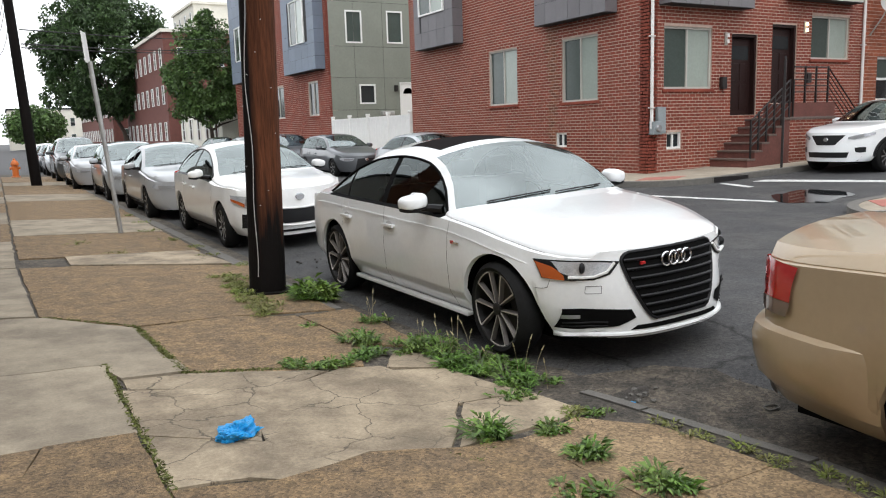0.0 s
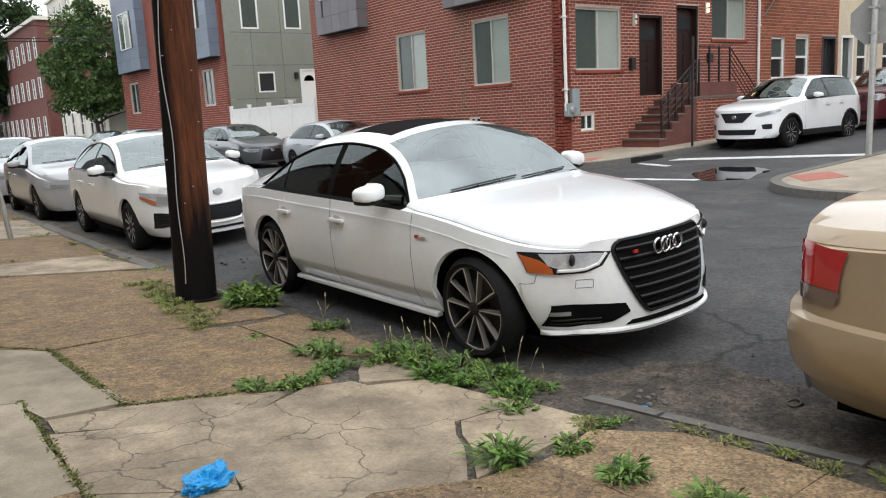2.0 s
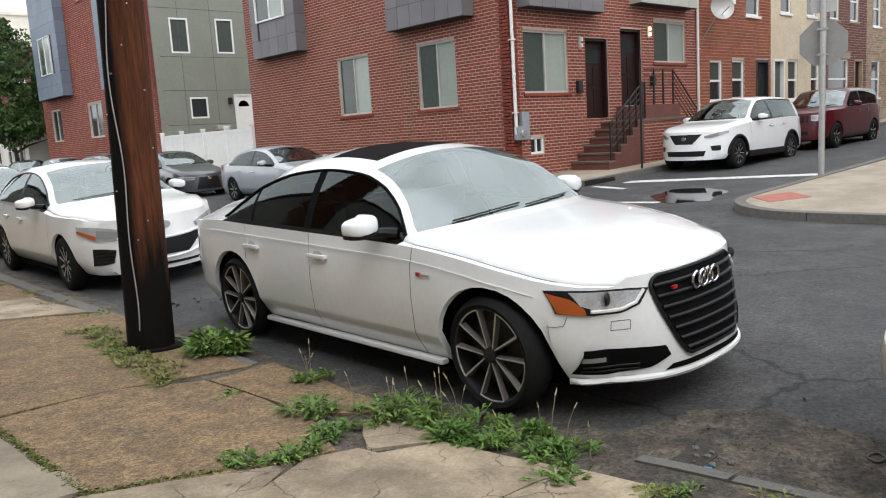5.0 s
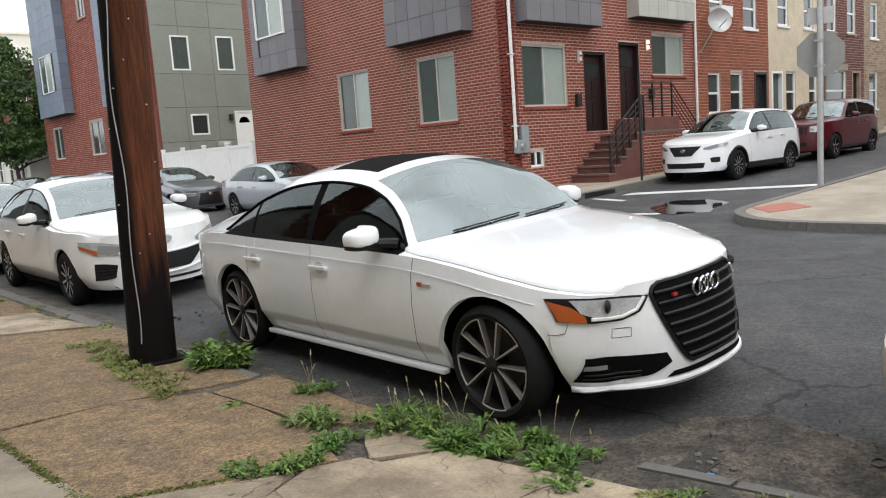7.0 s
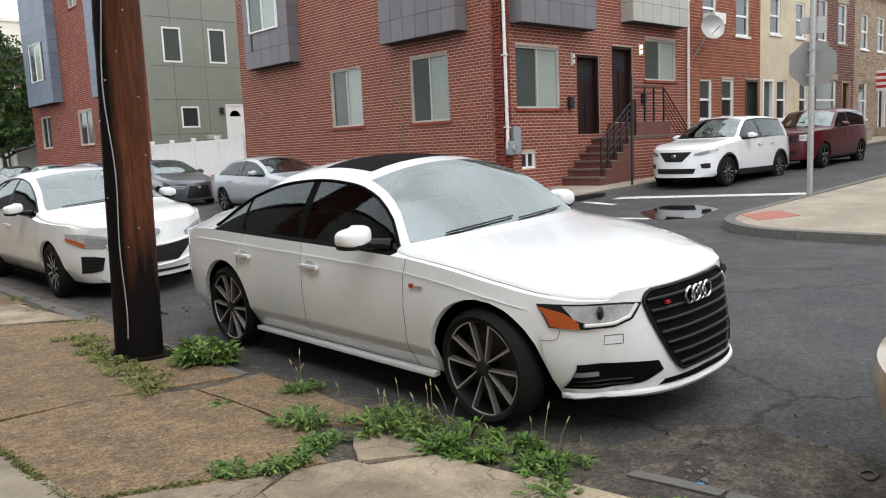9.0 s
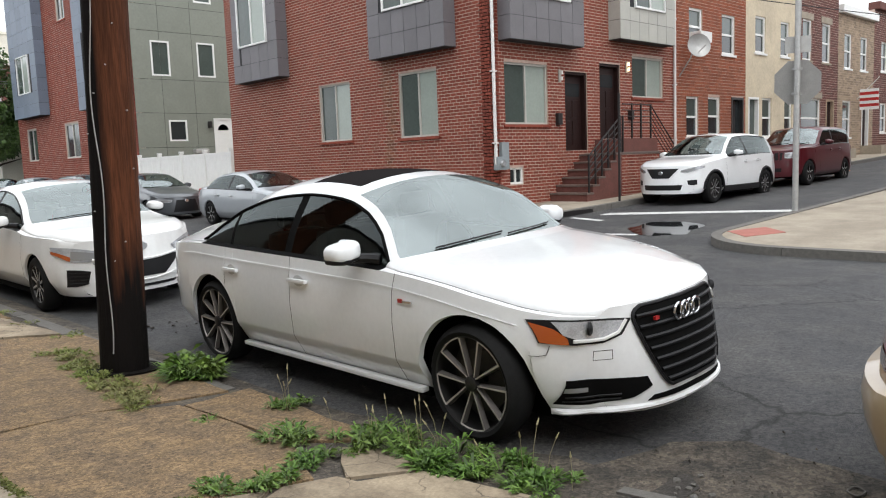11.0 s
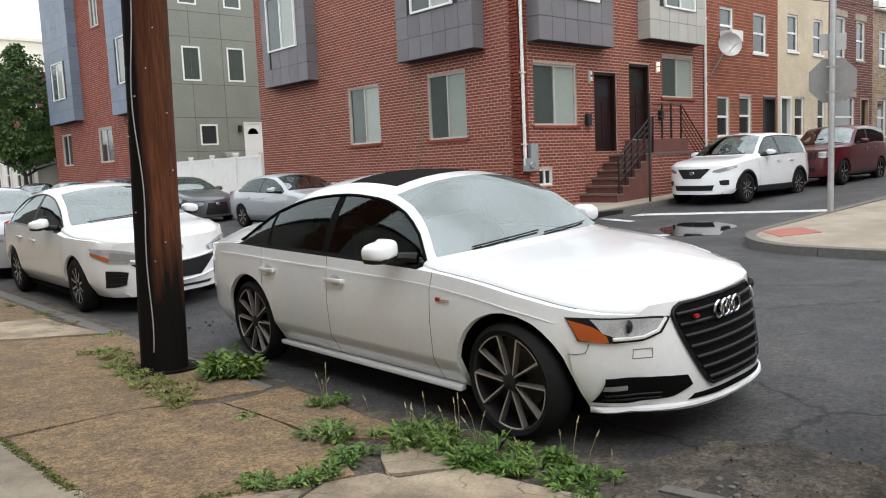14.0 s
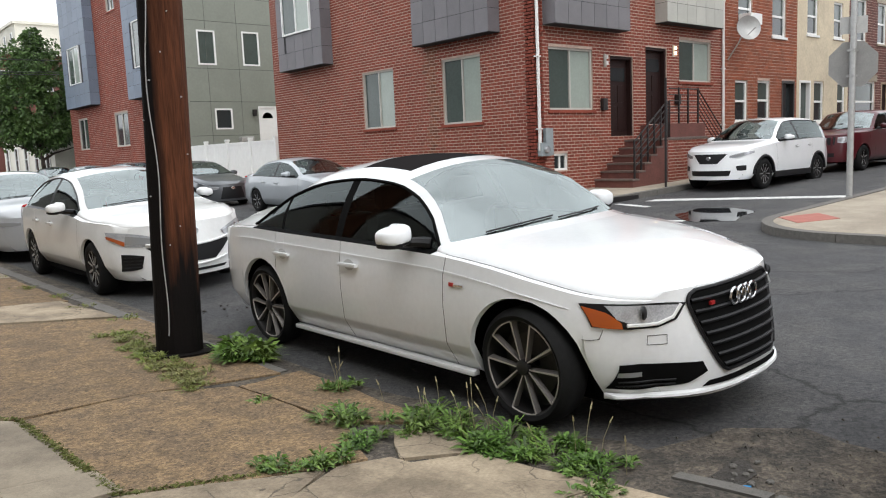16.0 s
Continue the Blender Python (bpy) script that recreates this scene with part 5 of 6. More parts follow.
# stoop with steps along the wall, brick cheek walls and iron rails
stoop = thing("stoop", "brick front steps with brownstone treads and iron rails", "steps")
base = 0.40
SX0, SX1, SY0, SY1 = 13.25, 18.5, 8.75, YF - 0.012
nst = 6
for k in range(nst):
    x0 = SX0 + 0.26 * k
    z = base + 0.195 * (k + 1)
    part("riser", boxm(x0 + 0.03, x0 + 0.29, SY0 + 0.02, SY1, 0.3, z - 0.05), BRICK3, stoop)
    part("tread", boxm(x0, x0 + 0.30, SY0, SY1, z - 0.05, z, 0.008), STONEDK, stoop)
lz = base + 0.195 * nst
part("landing_wall", boxm(SX0 + 0.26 * nst + 0.03, 16.7, SY0 + 0.02, SY1, 0.3, lz - 0.05), MORTAR, stoop)
part("landing", boxm(SX0 + 0.26 * nst, 16.7, SY0, SY1, lz - 0.05, lz + 0.02, 0.008), STONEDK, stoop)
wl = Wall((SX0 + 0.26 * nst + 0.03, SY0 + 0.02), (18.5, SY0 + 0.02))
me_, _ = bricks(wl, 0.3, lz - 0.05, [(16.7 - SX0 - 0.26 * nst, 9, 1.2, 9)])
tagged(data_ob("brickwork", me_, BRICK, stoop), kind="stuff")
part("upper_landing", boxm(15.3, 17.0, SY0 + 0.25, SY1, lz + 0.02, lz + 0.38), BRICK3, stoop)
for k in range(5):
    part("tread", boxm(16.7 + 0.27 * k, 17.0 + 0.27 * k, SY0, SY1, 0.3, lz - 0.02 - 0.2 * k), STONEDK, stoop)


def rail(pts, posts, parent):
    r = thing("handrail", "black iron stair railing on the stoop", "railing")
    for off in (0.92, 0.76, 0.60, 0.44, 0.28):
        part("bar", tube(bmesh.new(), [(x, y, z + off) for x, y, z in pts], 0.02 if off > 0.9 else 0.013, 6), IRON, r)
    for x, y, z in posts:
        part("post", boxm(x - 0.02, x + 0.02, y - 0.02, y + 0.02, z, z + 0.95), IRON, r)


rail([(13.42, SY0 + 0.06, base + 0.195), (14.85, SY0 + 0.06, lz + 0.02)], [(13.42 + 0.286 * k, SY0 + 0.06, base + 0.195 + 0.199 * k) for k in range(6)], stoop)
rail([(15.3, SY0 + 0.28, lz + 0.38), (16.7, SY0 + 0.28, lz + 0.38), (17.95, SY0 + 0.28, base + 0.45)], [(15.3, SY0 + 0.28, lz + 0.02), (15.75, SY0 + 0.28, lz + 0.38), (16.2, SY0 + 0.28, lz + 0.38), (16.7, SY0 + 0.28, lz + 0.38), (17.9, SY0 + 0.28, base + 0.3)], stoop)

# ---- fence and neighbouring block ----
fence = thing("vinyl_fence", "white vinyl panel fence with post caps", "fence")
for k in range(5):
    y = 22.5 + 1.98 * k
    part("post", boxm(XW - 0.07, XW + 0.06, y, y + 0.12, 0.2, 2.22), WHITEFRAME, fence)
    part("post_cap", boxm(XW - 0.09, XW + 0.08, y - 0.02, y + 0.14, 2.22, 2.30, 0.02), WHITEFRAME, fence)
    if k < 4:
        part("rail", boxm(XW - 0.035, XW + 0.035, y + 0.12, y + 1.98, 2.06, 2.16), WHITEFRAME, fence)
        for q in range(8):
            part("board", boxm(XW - 0.014 - 0.004 * (q % 2), XW + 0.02, y + 0.12 + 0.2325 * q, y + 0.12 + 0.2325 * (q + 1) - 0.006, 0.25, 2.06), WHITEFRAME, fence)

block = thing("town_house", "red brick and grey-green panelled town house", "house")
wB = Wall((XW, 47.0), (XW, 30.5))
wS = Wall((XW, 30.5), (24.0, 30.5))
def ub(y):
    return 47.0 - y


b_holes = [(ub(45.6), ub(43.9), 2.4, 4.2), (ub(39.4), ub(37.4), 2.4, 4.15), (ub(33.6), ub(32.2), 2.4, 4.1), (ub(39.2), ub(38.0), 9.2, 11.0)]
part("wall_west", wall_mesh(wB, 0.1, 13.0, b_holes), MORTAR, block)
me_, _ = bricks(wB, 0.3, 12.5, b_holes, course=0.10, length=0.28, joint=0.014)
tagged(data_ob("brickwork", me_, BRICK, block, "red brick courses"), kind="stuff")
for h in b_holes:
    window(wB, *h, block, GREYFRAME, left=PANE_K, right=PANE_D, sill=BRICK, fw=0.09)
tiled_bay(wB, ub(45.8), ub(41.4), 4.75, 12.5, 0.5, TILEB, block, (ub(44.6), ub(42.6), 6.0, 8.0), step=(0.9, 0.62), label="blue-grey tiled box bay")
tiled_bay(wB, ub(35.7), ub(31.1), 4.55, 12.5, 0.5, TILEB, block, (ub(34.4), ub(32.4), 5.9, 8.0), step=(0.9, 0.62), label="blue-grey tiled box bay")
s_holes = [(0.83, 1.68, 5.7, 7.2), (2.97, 3.82, 5.73, 7.25), (1.42, 2.26, 2.87, 3.8), (3.56, 4.5, 1.85, 3.9), (0.83, 1.68, 9.0, 10.5), (2.97, 3.82, 9.0, 10.5)]
part("wall_south", wall_mesh(wS, 0.1, 13.0, s_holes), DARKSEAM, block)
us_ = [0, 1.25, 2.75, 4.5, 6.2, 8.0, 10.0, 12.9]
zs_ = [0.2, 2.6, 4.1, 5.55, 7.6, 8.7, 10.8, 13.0]
for i in range(len(us_) - 1):
    for j in range(len(zs_) - 1):
        a, b, c, d = us_[i] + 0.008, us_[i + 1] - 0.008, zs_[j] + 0.008, zs_[j + 1] - 0.008
        hs = [(max(a, h[0]), min(b, h[1]), max(c, h[2]), min(d, h[3])) for h in s_holes if h[0] < b and h[1] > a and h[2] < d and h[3] > c]
        w2 = Wall((XW + a, 30.5 - 0.02), (XW + b, 30.5 - 0.02))
        part("cladding_panel", wall_mesh(w2, c, d, [(h[0] - a, h[1] - a, h[2], h[3]) for h in hs], 0.018), SIDING, block)
for h in (s_holes[0], s_holes[1], s_holes[2], s_holes[4], s_holes[5]):
    window(wS, *h, block, WHITEFRAME, panes=1, left=PANE_D if h is not s_holes[2] else PANE_K, set_in=-0.0, fw=0.07)
dr = new("door")
dr.parent = block
h = s_holes[3]
part("door_leaf", wS.put(boxm(h[0] + 0.06, h[1] - 0.06, 0.0, 0.05, h[2], h[3] - 0.06)), WHITEFRAME, dr)
bm = bmesh.new()
for q in ((h[0], h[0] + 0.06, h[2], h[3]), (h[1] - 0.06, h[1], h[2], h[3]), (h[0] + 0.06, h[1] - 0.06, h[3] - 0.06, h[3])):
    box(bm, q[0], q[1], -0.04, 0.06, q[2], q[3])
part("door_frame", wS.put(bm), WHITEFRAME, dr)
bm = bmesh.new()
um = (h[0] + h[1]) / 2
f = bm.faces.new([bm.verts.new((um + 0.27 * math.cos(a), -0.006, h[3] - 0.55 + 0.27 * math.sin(a))) for a in [math.pi * k / 12 for k in range(13)]])
bmesh.ops.solidify(bm, geom=[f], thickness=0.01)
part("fan_light", wS.put(bm), PANE_K, dr)
part("roof", boxm(XW - 0.1, 24.1, 30.4, 47.1, 13.0, 13.3), DARKSEAM, block)
part("wall_rear", boxm(XW + 0.3, 24, 46.7, 47, 0.1, 13), SIDING, block)
part("wall_east", boxm(23.7, 24, 30.8, 46.7, 0.1, 13), SIDING, block)
lamp = thing("wall_lamp", "black wall lamp beside the white back door", "lamp")
part("lamp_body", wS.put(boxm(3.25, 3.40, -0.2, -0.022, 3.45, 3.75, 0.02)), IRON, lamp)
grill = thing("vent_hood", "pale vent hood on the panelled wall", "vent")
part("hood", wS.put(boxm(2.45, 3.1, -0.35, -0.022, 2.30, 2.52, 0.05)), SIGNBACK, grill)

# ---- terrace along the side street ----
def terrace(name, label, x0, x1, top, brick, holes, doors_, cornice, basemat=MORTAR, sillm=WHITEFRAME, lintel=None):
    t = thing(name, label, "house")
    w = Wall((x0, YF), (x1, YF))
    hs = [h[:4] for h in holes] + [d[:4] for d in doors_]
    part("wall_front", wall_mesh(w, 0.3, top, hs), basemat, t)
    if brick:
        me, _ = bricks(w, 0.5, top, hs, course=0.10, length=0.26, joint=0.014)
        tagged(data_ob("brickwork", me, brick, t), kind="stuff")
    for h in holes:
        window(w, *h[:4], t, WHITEFRAME, split="h", left=PANE_K, right=PANE_D if len(h) < 5 else PANE_L, fw=0.07, sill=sillm)
        if lintel:
            part("lintel", w.put(boxm(h[0] - 0.14, h[1] + 0.14, -0.03, -0.002, h[3] + 0.004, h[3] + 0.26, 0.008)), lintel, t)
    for d in doors_:
        dd = new("door")
        dd.parent = t
        part("door_leaf", w.put(boxm(d[0] + 0.08, d[1] - 0.08, 0.12, 0.18, d[2], d[3] - 0.08)), d[4], dd)
        bm = bmesh.new()
        for q in ((d[0], d[0] + 0.08, d[2], d[3]), (d[1] - 0.08, d[1], d[2], d[3]), (d[0] + 0.08, d[1] - 0.08, d[3] - 0.08, d[3])):
            box(bm, q[0], q[1], -0.02, 0.2, q[2], q[3])
        part("door_frame", w.put(bm), d[5], dd)
        st_ = part("door_step", w.put(boxm(d[0] - 0.1, d[1] + 0.1, -0.9, -0.012, 0.4, d[2])), FARCONC, dd)
    part("side_wall", boxm(x0, x0 + 0.25, YF + 0.3, YF + 11, 0.3, top), MORTAR if brick else basemat, t)
    part("rear_wall", boxm(x0 + 0.25, x1, YF + 10.7, YF + 11, 0.3, top), MORTAR, t)
    part("roof", boxm(x0, x1, YF + 0.3, YF + 11, top - 0.3, top), DARKSEAM, t)
    part("cornice", w.put(boxm(0.02, x1 - x0 - 0.02, -0.22, 0.3, top, top + 0.35, 0.03)), cornice, t)
    return t


terrace("terraced_house", "orange brick terraced house with white sash windows", 19.62, 24.5, 7.4, BRICK2, [(0.72, 1.50, 2.0, 3.3), (2.15, 2.97, 2.05, 3.32), (0.90, 1.78, 4.95, 6.1), (3.1, 4.05, 4.78, 6.1)], [(3.8, 4.72, 1.3, 3.35, PANE_K, IRON)], WHITEFRAME)
terrace("terraced_house", "cream stucco terraced house with narrow windows", 24.52, 28.75, 7.6, None, [(1.35, 2.15, 1.95, 3.4), (3.3, 4.0, 2.0, 3.4), (0.75, 1.6, 5.0, 6.3), (2.9, 3.7, 5.0, 6.3)], [(0.2, 1.05, 1.35, 3.4, PANE_D, WHITEFRAME)], WHITEFRAME, STUCCO)
terrace("terraced_house", "brown brick terraced house with stone lintels", 28.77, 33.25, 8.3, BRICK3, [(0.6, 2.6, 1.9, 3.5), (0.7, 1.6, 5.0, 6.6), (2.7, 3.6, 5.0, 6.6)], [(3.2, 4.1, 1.4, 3.5, DOORD, BRICK4)], BRICK3, sillm=FARCONC, lintel=FARCONC)
terrace("terraced_house", "tan stone terraced house with white windows", 33.27, 37.75, 7.2, BRICK4, [(0.6, 1.6, 1.9, 3.5), (0.7, 1.6, 4.9, 6.4), (2.7, 3.6, 4.9, 6.4)], [(3.0, 3.9, 1.5, 3.6, DOORD, WHITEFRAME)], WHITEFRAME)
terrace("terraced_house", "brown brick terraced house far along the side street", 37.77, 56.0, 7.8, BRICK3, [(1 + 2.2 * k, 1.9 + 2.2 * k, z, z + 1.4) for k in range(7) for z in (2.1, 5.0)], [], BRICK3)


# ---- cars ----
saloon_hero()
def sedan(name, label, x, y, paint, wb=2.64, fo=0.93, ro=0.98, W=0.875, H=1.45, R=0.315, nose=0.70, cowl=0.98, belt=0.93, deck=1.07, ws0=0.50, ws1=1.32, rg0=2.30, rg1=2.98, wr=0.56, rims=(0.215, 7, False, RIMSIL, RIMDARK), face=None, suv=False, sill=0.20, rz=0, z=None, bpil=None, dlo=None, trim=BLACKP, cladding=False, mirror=None, doors=None, slope=0.0, surround=0.0, quarter=None, tail=None, group="parked cars"):
    sh = Shape(wb, fo, ro, W, H, R, nose, cowl, belt, deck, ws0, ws1, rg0, rg1, wr, suv=suv, sill=sill)
    lean = -math.degrees(math.atan((crown(x + W) - crown(x - W)) / (2 * W))) if abs(rz) < 45 else 0.0
    z = (crown(x + W) + crown(x - W)) / 2 if z is None else z
    bp = bpil or (ws1 + rg0) / 2 - 0.1
    dd = doors or (ws0 - 0.02, bp - 0.03, min(wb - 0.32, rg0 + 0.15))
    c = make_car(name, label, Matrix.Translation((x, y, z)) @ pose(0, 0, 0, slope, lean, rz), sh, paint, dd, bp, rims, mirror or (ws0 + 0.36, belt + 0.08), ((bp - 0.18, belt - 0.14), (dd[2] - 0.14, belt - 0.12)), group=group, dlo=dlo, trim=trim, cladding=cladding, surround=surround, quarter=quarter)
    wiper(sh, c)
    f = dict(grille=(0.52, 0.64, 0.30, 0.34), lampmat=LENSGREY, lamps=([(0.40, nose - 0.07), (0.53, nose - 0.05), (0.66, nose - 0.04), (W - 0.105, nose - 0.035)], [(0.42, nose - 0.13), (0.53, nose - 0.155), (0.66, nose - 0.15), (W - 0.11, nose - 0.10)]), intake=(0.27, 0.38, 0.34, 0.38), emblem=0.63, bars=2)
    f.update(face or {})
    simple_face(sh, c, **f)
    for side in (1, -1):
        tops, bots = tail or ([(0.50, deck - 0.10), (0.64, deck - 0.10), (W - 0.095, deck - 0.12)], [(0.50, deck - 0.30), (0.64, deck - 0.31), (W - 0.080, deck - 0.30)])
        patch(sh, tops, bots, "tail_lamp", REDLENS, c, 0.006, False, side)
    return c, sh


white2, shw = sedan("saloon_car", "white compact saloon with a wide dark lower grille", 0.66, 6.64, WHITE_B, face=dict(grille=(0.35, 0.555, 0.24, 0.50), emblem=0.69, bars=0, intake=(0.235, 0.265, 0.36, 0.40), lampmat=LENSGREY, amber=True, lamps=([(0.36, 0.655), (0.50, 0.700), (0.64, 0.735), (0.79, 0.755)], [(0.40, 0.605), (0.52, 0.570), (0.66, 0.580), (0.785, 0.675)]), fog=([(0.52, 0.47), (0.60, 0.49), (0.70, 0.50)], [(0.55, 0.33), (0.62, 0.31), (0.71, 0.31)])), nose=0.80, ws0=0.42, ws1=1.30, cowl=0.99, rims=(0.215, 10, False, RIMSIL, RIMDARK), surround=0.010, dlo=(0.55, 2.85))
for side in (1, -1):
    for k in range(4):
        z = 0.345 + 0.038 * k
        part("fog_lamp_slat", tube(bmesh.new(), [(side * x, shw.nose_y(x, z) - 0.012, z) for x in [0.545 + 0.15 * i / 5 for i in range(6)]], 0.006, 5), BLACKP, white2)
for z, w in ((0.545, 0.50), (0.315, 0.42)):
    part("grille_edge", tube(bmesh.new(), [(x, shw.nose_y(x, z) - 0.016, z + 0.05 * (abs(x) / w) ** 2) for x in [-w + 2 * w * i / 16 for i in range(17)]], 0.014, 6), WHITE_B, white2, smooth=True)
sedan("saloon_car", "silver compact saloon parked at the kerb", 0.45, 11.75, SILVER, cowl=0.97, H=1.44, W=0.86, nose=0.72)
sedan("estate_car", "silver estate car parked at the kerb", 0.35, 17.2, SILVER2, H=1.48, W=0.87, suv=True, rg0=3.0, rg1=3.4, deck=1.1, ro=0.95, bpil=1.75)
sedan("saloon_car", "older pale silver saloon parked at the kerb", 0.05, 22.8, SILVER, H=1.43, W=0.90, wb=2.75)
sedan("sport_utility_car", "dark grey sport utility car parked at the kerb", -0.05, 28.8, GREYP, H=1.70, W=0.90, suv=True, rg0=3.0, rg1=3.45, deck=1.2, belt=1.05, cowl=1.10, nose=0.85, R=0.35, bpil=1.75)
for k, (pt, lab) in enumerate(((SILVER2, "silver-blue saloon far along the street"), (GREYP, "dark saloon far along the street"), (WHITE_B, "white saloon far along the street"))):
    sedan("saloon_car", lab, -0.1, 35 + 5.8 * k, pt)
sedan("saloon_car", "black saloon crossing at the far junction", -4.2, 43.5, BLACKC, rz=90, group="far traffic")
sedan("hatchback_car", "graphite hatchback with a dark spindle grille", 7.80, 20.4, GREYP, H=1.45, wb=2.6, suv=True, rg0=2.75, rg1=3.25, deck=1.05, bpil=1.7, z=0.07, face=dict(grille=(0.26, 0.62, 0.40, 0.30), emblem=0.58, bars=0))
sedan("saloon_car", "silver saloon with five-spoke wheels", 7.85, 13.7, SILVER2, wb=2.73, H=1.415, z=0.08, rg0=2.36, rg1=3.02)
sedan("estate_car", "dark estate car with roof rails", 8.2, 27.0, GREYP, H=1.5, suv=True, rg0=3.0, rg1=3.4, deck=1.1, bpil=1.75, z=0.07)
sedan("saloon_car", "silver saloon parked by the brick house", 8.2, 33.0, SILVER, z=0.07)
sedan("saloon_car", "dark saloon parked by the brick house", 8.3, 39.0, GREYP, z=0.07)
SL = math.degrees(math.atan(0.034))
crossover, shx = sedan("crossover_car", "white crossover with black lower cladding", 14.45, 6.85, WHITE_A, wb=2.70, fo=0.90, ro=0.94, W=0.92, H=1.67, R=0.355, nose=0.90, cowl=1.12, belt=1.08, deck=1.18, ws0=0.58, ws1=1.32, rg0=2.85, rg1=3.40, wr=0.60, suv=True, sill=0.26, rz=-90, z=rise(14.45), bpil=1.75, dlo=(0.74, 3.12), surround=0.012, cladding=True, rims=(0.235, 5, True, RIMSIL, RIMDARK), face=dict(grille=(0.62, 0.84, 0.22, 0.42), emblem=0.74, bars=0, intake=(0.34, 0.46, 0.46, 0.50), lamps=([(0.47, 0.80), (0.60, 0.84), (0.70, 0.87), (0.835, 0.89)], [(0.46, 0.75), (0.58, 0.74), (0.70, 0.78), (0.83, 0.84)]), fog=([(0.58, 0.56), (0.66, 0.57), (0.74, 0.57)], [(0.60, 0.46), (0.66, 0.45), (0.74, 0.46)])))
jeep, shj = sedan("sport_utility_car", "dark red boxy sport utility car with a slotted grille", 19.5, 6.6, MAROON, wb=2.64, fo=0.85, ro=0.92, W=0.88, H=1.66, R=0.345, nose=0.98, cowl=1.12, belt=1.10, deck=1.18, ws0=0.70, ws1=1.16, rg0=3.0, rg1=3.42, wr=0.70, suv=True, sill=0.27, rz=-90, z=rise(19.5), bpil=1.70, dlo=(0.82, 3.2), rims=(0.225, 5, False, RIMSIL, RIMDARK), face=dict(grille=(0.72, 0.92, 0.40, 0.42), bars=0, emblem=None, intake=(0.40, 0.5, 0.4, 0.4), grille_mat=BLACKP, lamps=([(0.46, 0.92), (0.55, 0.93), (0.62, 0.93), (0.68, 0.90)], [(0.46, 0.78), (0.55, 0.76), (0.62, 0.77), (0.68, 0.80)])))
for k in range(6):
    x = -0.34 + 0.135 * k
    part("grille_slat", boxm(x - 0.02, x + 0.03, shj.nose_y(x, 0.82) - 0.03, shj.nose_y(x, 0.82) + 0.01, 0.72, 0.92, 0.008), MAROON, jeep)
gold, shg = sedan("saloon_car", "gold-beige saloon with a red tail lamp", 0.99, -5.65, GOLD, wb=2.68, fo=0.95, ro=1.10, W=0.90, H=1.42, deck=1.02, belt=0.90, rg0=2.3, rg1=2.95, R=0.32, tail=([(0.655, 0.905), (0.73, 0.915), (0.805, 0.895)], [(0.50, 0.735), (0.66, 0.735), (0.82, 0.735)]))
bumper_cover(shg, gold, GOLD)
seam = [(0.655, 0.915), (0.47, 0.672), (0.468, 0.64), (0.44, 0.626), (0.0, 0.622), (-0.44, 0.626), (-0.468, 0.64), (-0.47, 0.672), (-0.655, 0.915)]
run = [Vector(p).lerp(Vector(q), i / 6) for p, q in zip(seam, seam[1:]) for i in range(7)]
part("boot_seam", tube(bmesh.new(), [(p.x, shg.nose_y(p.x, p.y, False) + 0.001, p.y) for p in run], 0.003, 5), GAPM, gold, "dark shut line of the boot lid")
for side in (1, -1):
    patch(shg, [(0.50, 0.734), (0.66, 0.734), (0.822, 0.734)], [(0.475, 0.675), (0.66, 0.67), (0.822, 0.668)], "reversing_lamp", SMOKELENS, gold, 0.009, False, side)

# ---- poles, signs, small things ----
pole = thing("utility_pole", "leaning wooden utility pole, black creosote at its foot", "utility pole")
P0, P1 = Vector((-0.685, 2.977, 0.0)), Vector((-0.630, 2.927, 2.75))
def along(z):
    return P0 + (P1 - P0) * (z / 2.75)


bm = bmesh.new()
n, nz = 60, 220
rings = []
for j in range(nz + 1):
    z = 9.0 * j / nz
    c = along(z)
    r = 0.173 - 0.005 * z
    rings.append([bm.verts.new(c + Vector(((r + 0.006 * noise.noise(Vector((math.cos(k * math.tau / n) * 4, math.sin(k * math.tau / n) * 4, z * 0.35)))) * math.cos(k * math.tau / n), (r + 0.006 * noise.noise(Vector((math.cos(k * math.tau / n) * 4, math.sin(k * math.tau / n) * 4, z * 0.35)))) * math.sin(k * math.tau / n), 0))) for k in range(n)])
for j in range(nz):
    for k in range(n):
        f = bm.faces.new((rings[j][k], rings[j][(k + 1) % n], rings[j + 1][(k + 1) % n], rings[j + 1][k]))
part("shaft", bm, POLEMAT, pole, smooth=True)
bm = bmesh.new()
pts = []
for k in range(160):
    z = 0.22 + 7.8 * k / 159
    a = radians(216 + 9 * math.sin(z * 2.1) + 5 * math.sin(z * 5.3))
    pts.append(along(z) + Vector(((0.181 - 0.005 * z) * math.cos(a), (0.181 - 0.005 * z) * math.sin(a), 0)))
part("cable", tube(bm, pts, 0.0045, 6), CABLE, pole, "thin pale cable stapled to the pole")
for k in range(9):
    z, a = 0.9 + 0.21 * k + 0.08 * math.sin(k * 5.1), radians(240 + 62 * math.sin(k * 2.7))
    c = along(z)
    part("nail", tube(bmesh.new(), [c + Vector((0.155 * math.cos(a), 0.155 * math.sin(a), 0)), c + Vector((0.176 * math.cos(a), 0.176 * math.sin(a), 0))], 0.005, 6), SIGNBACK, pole)
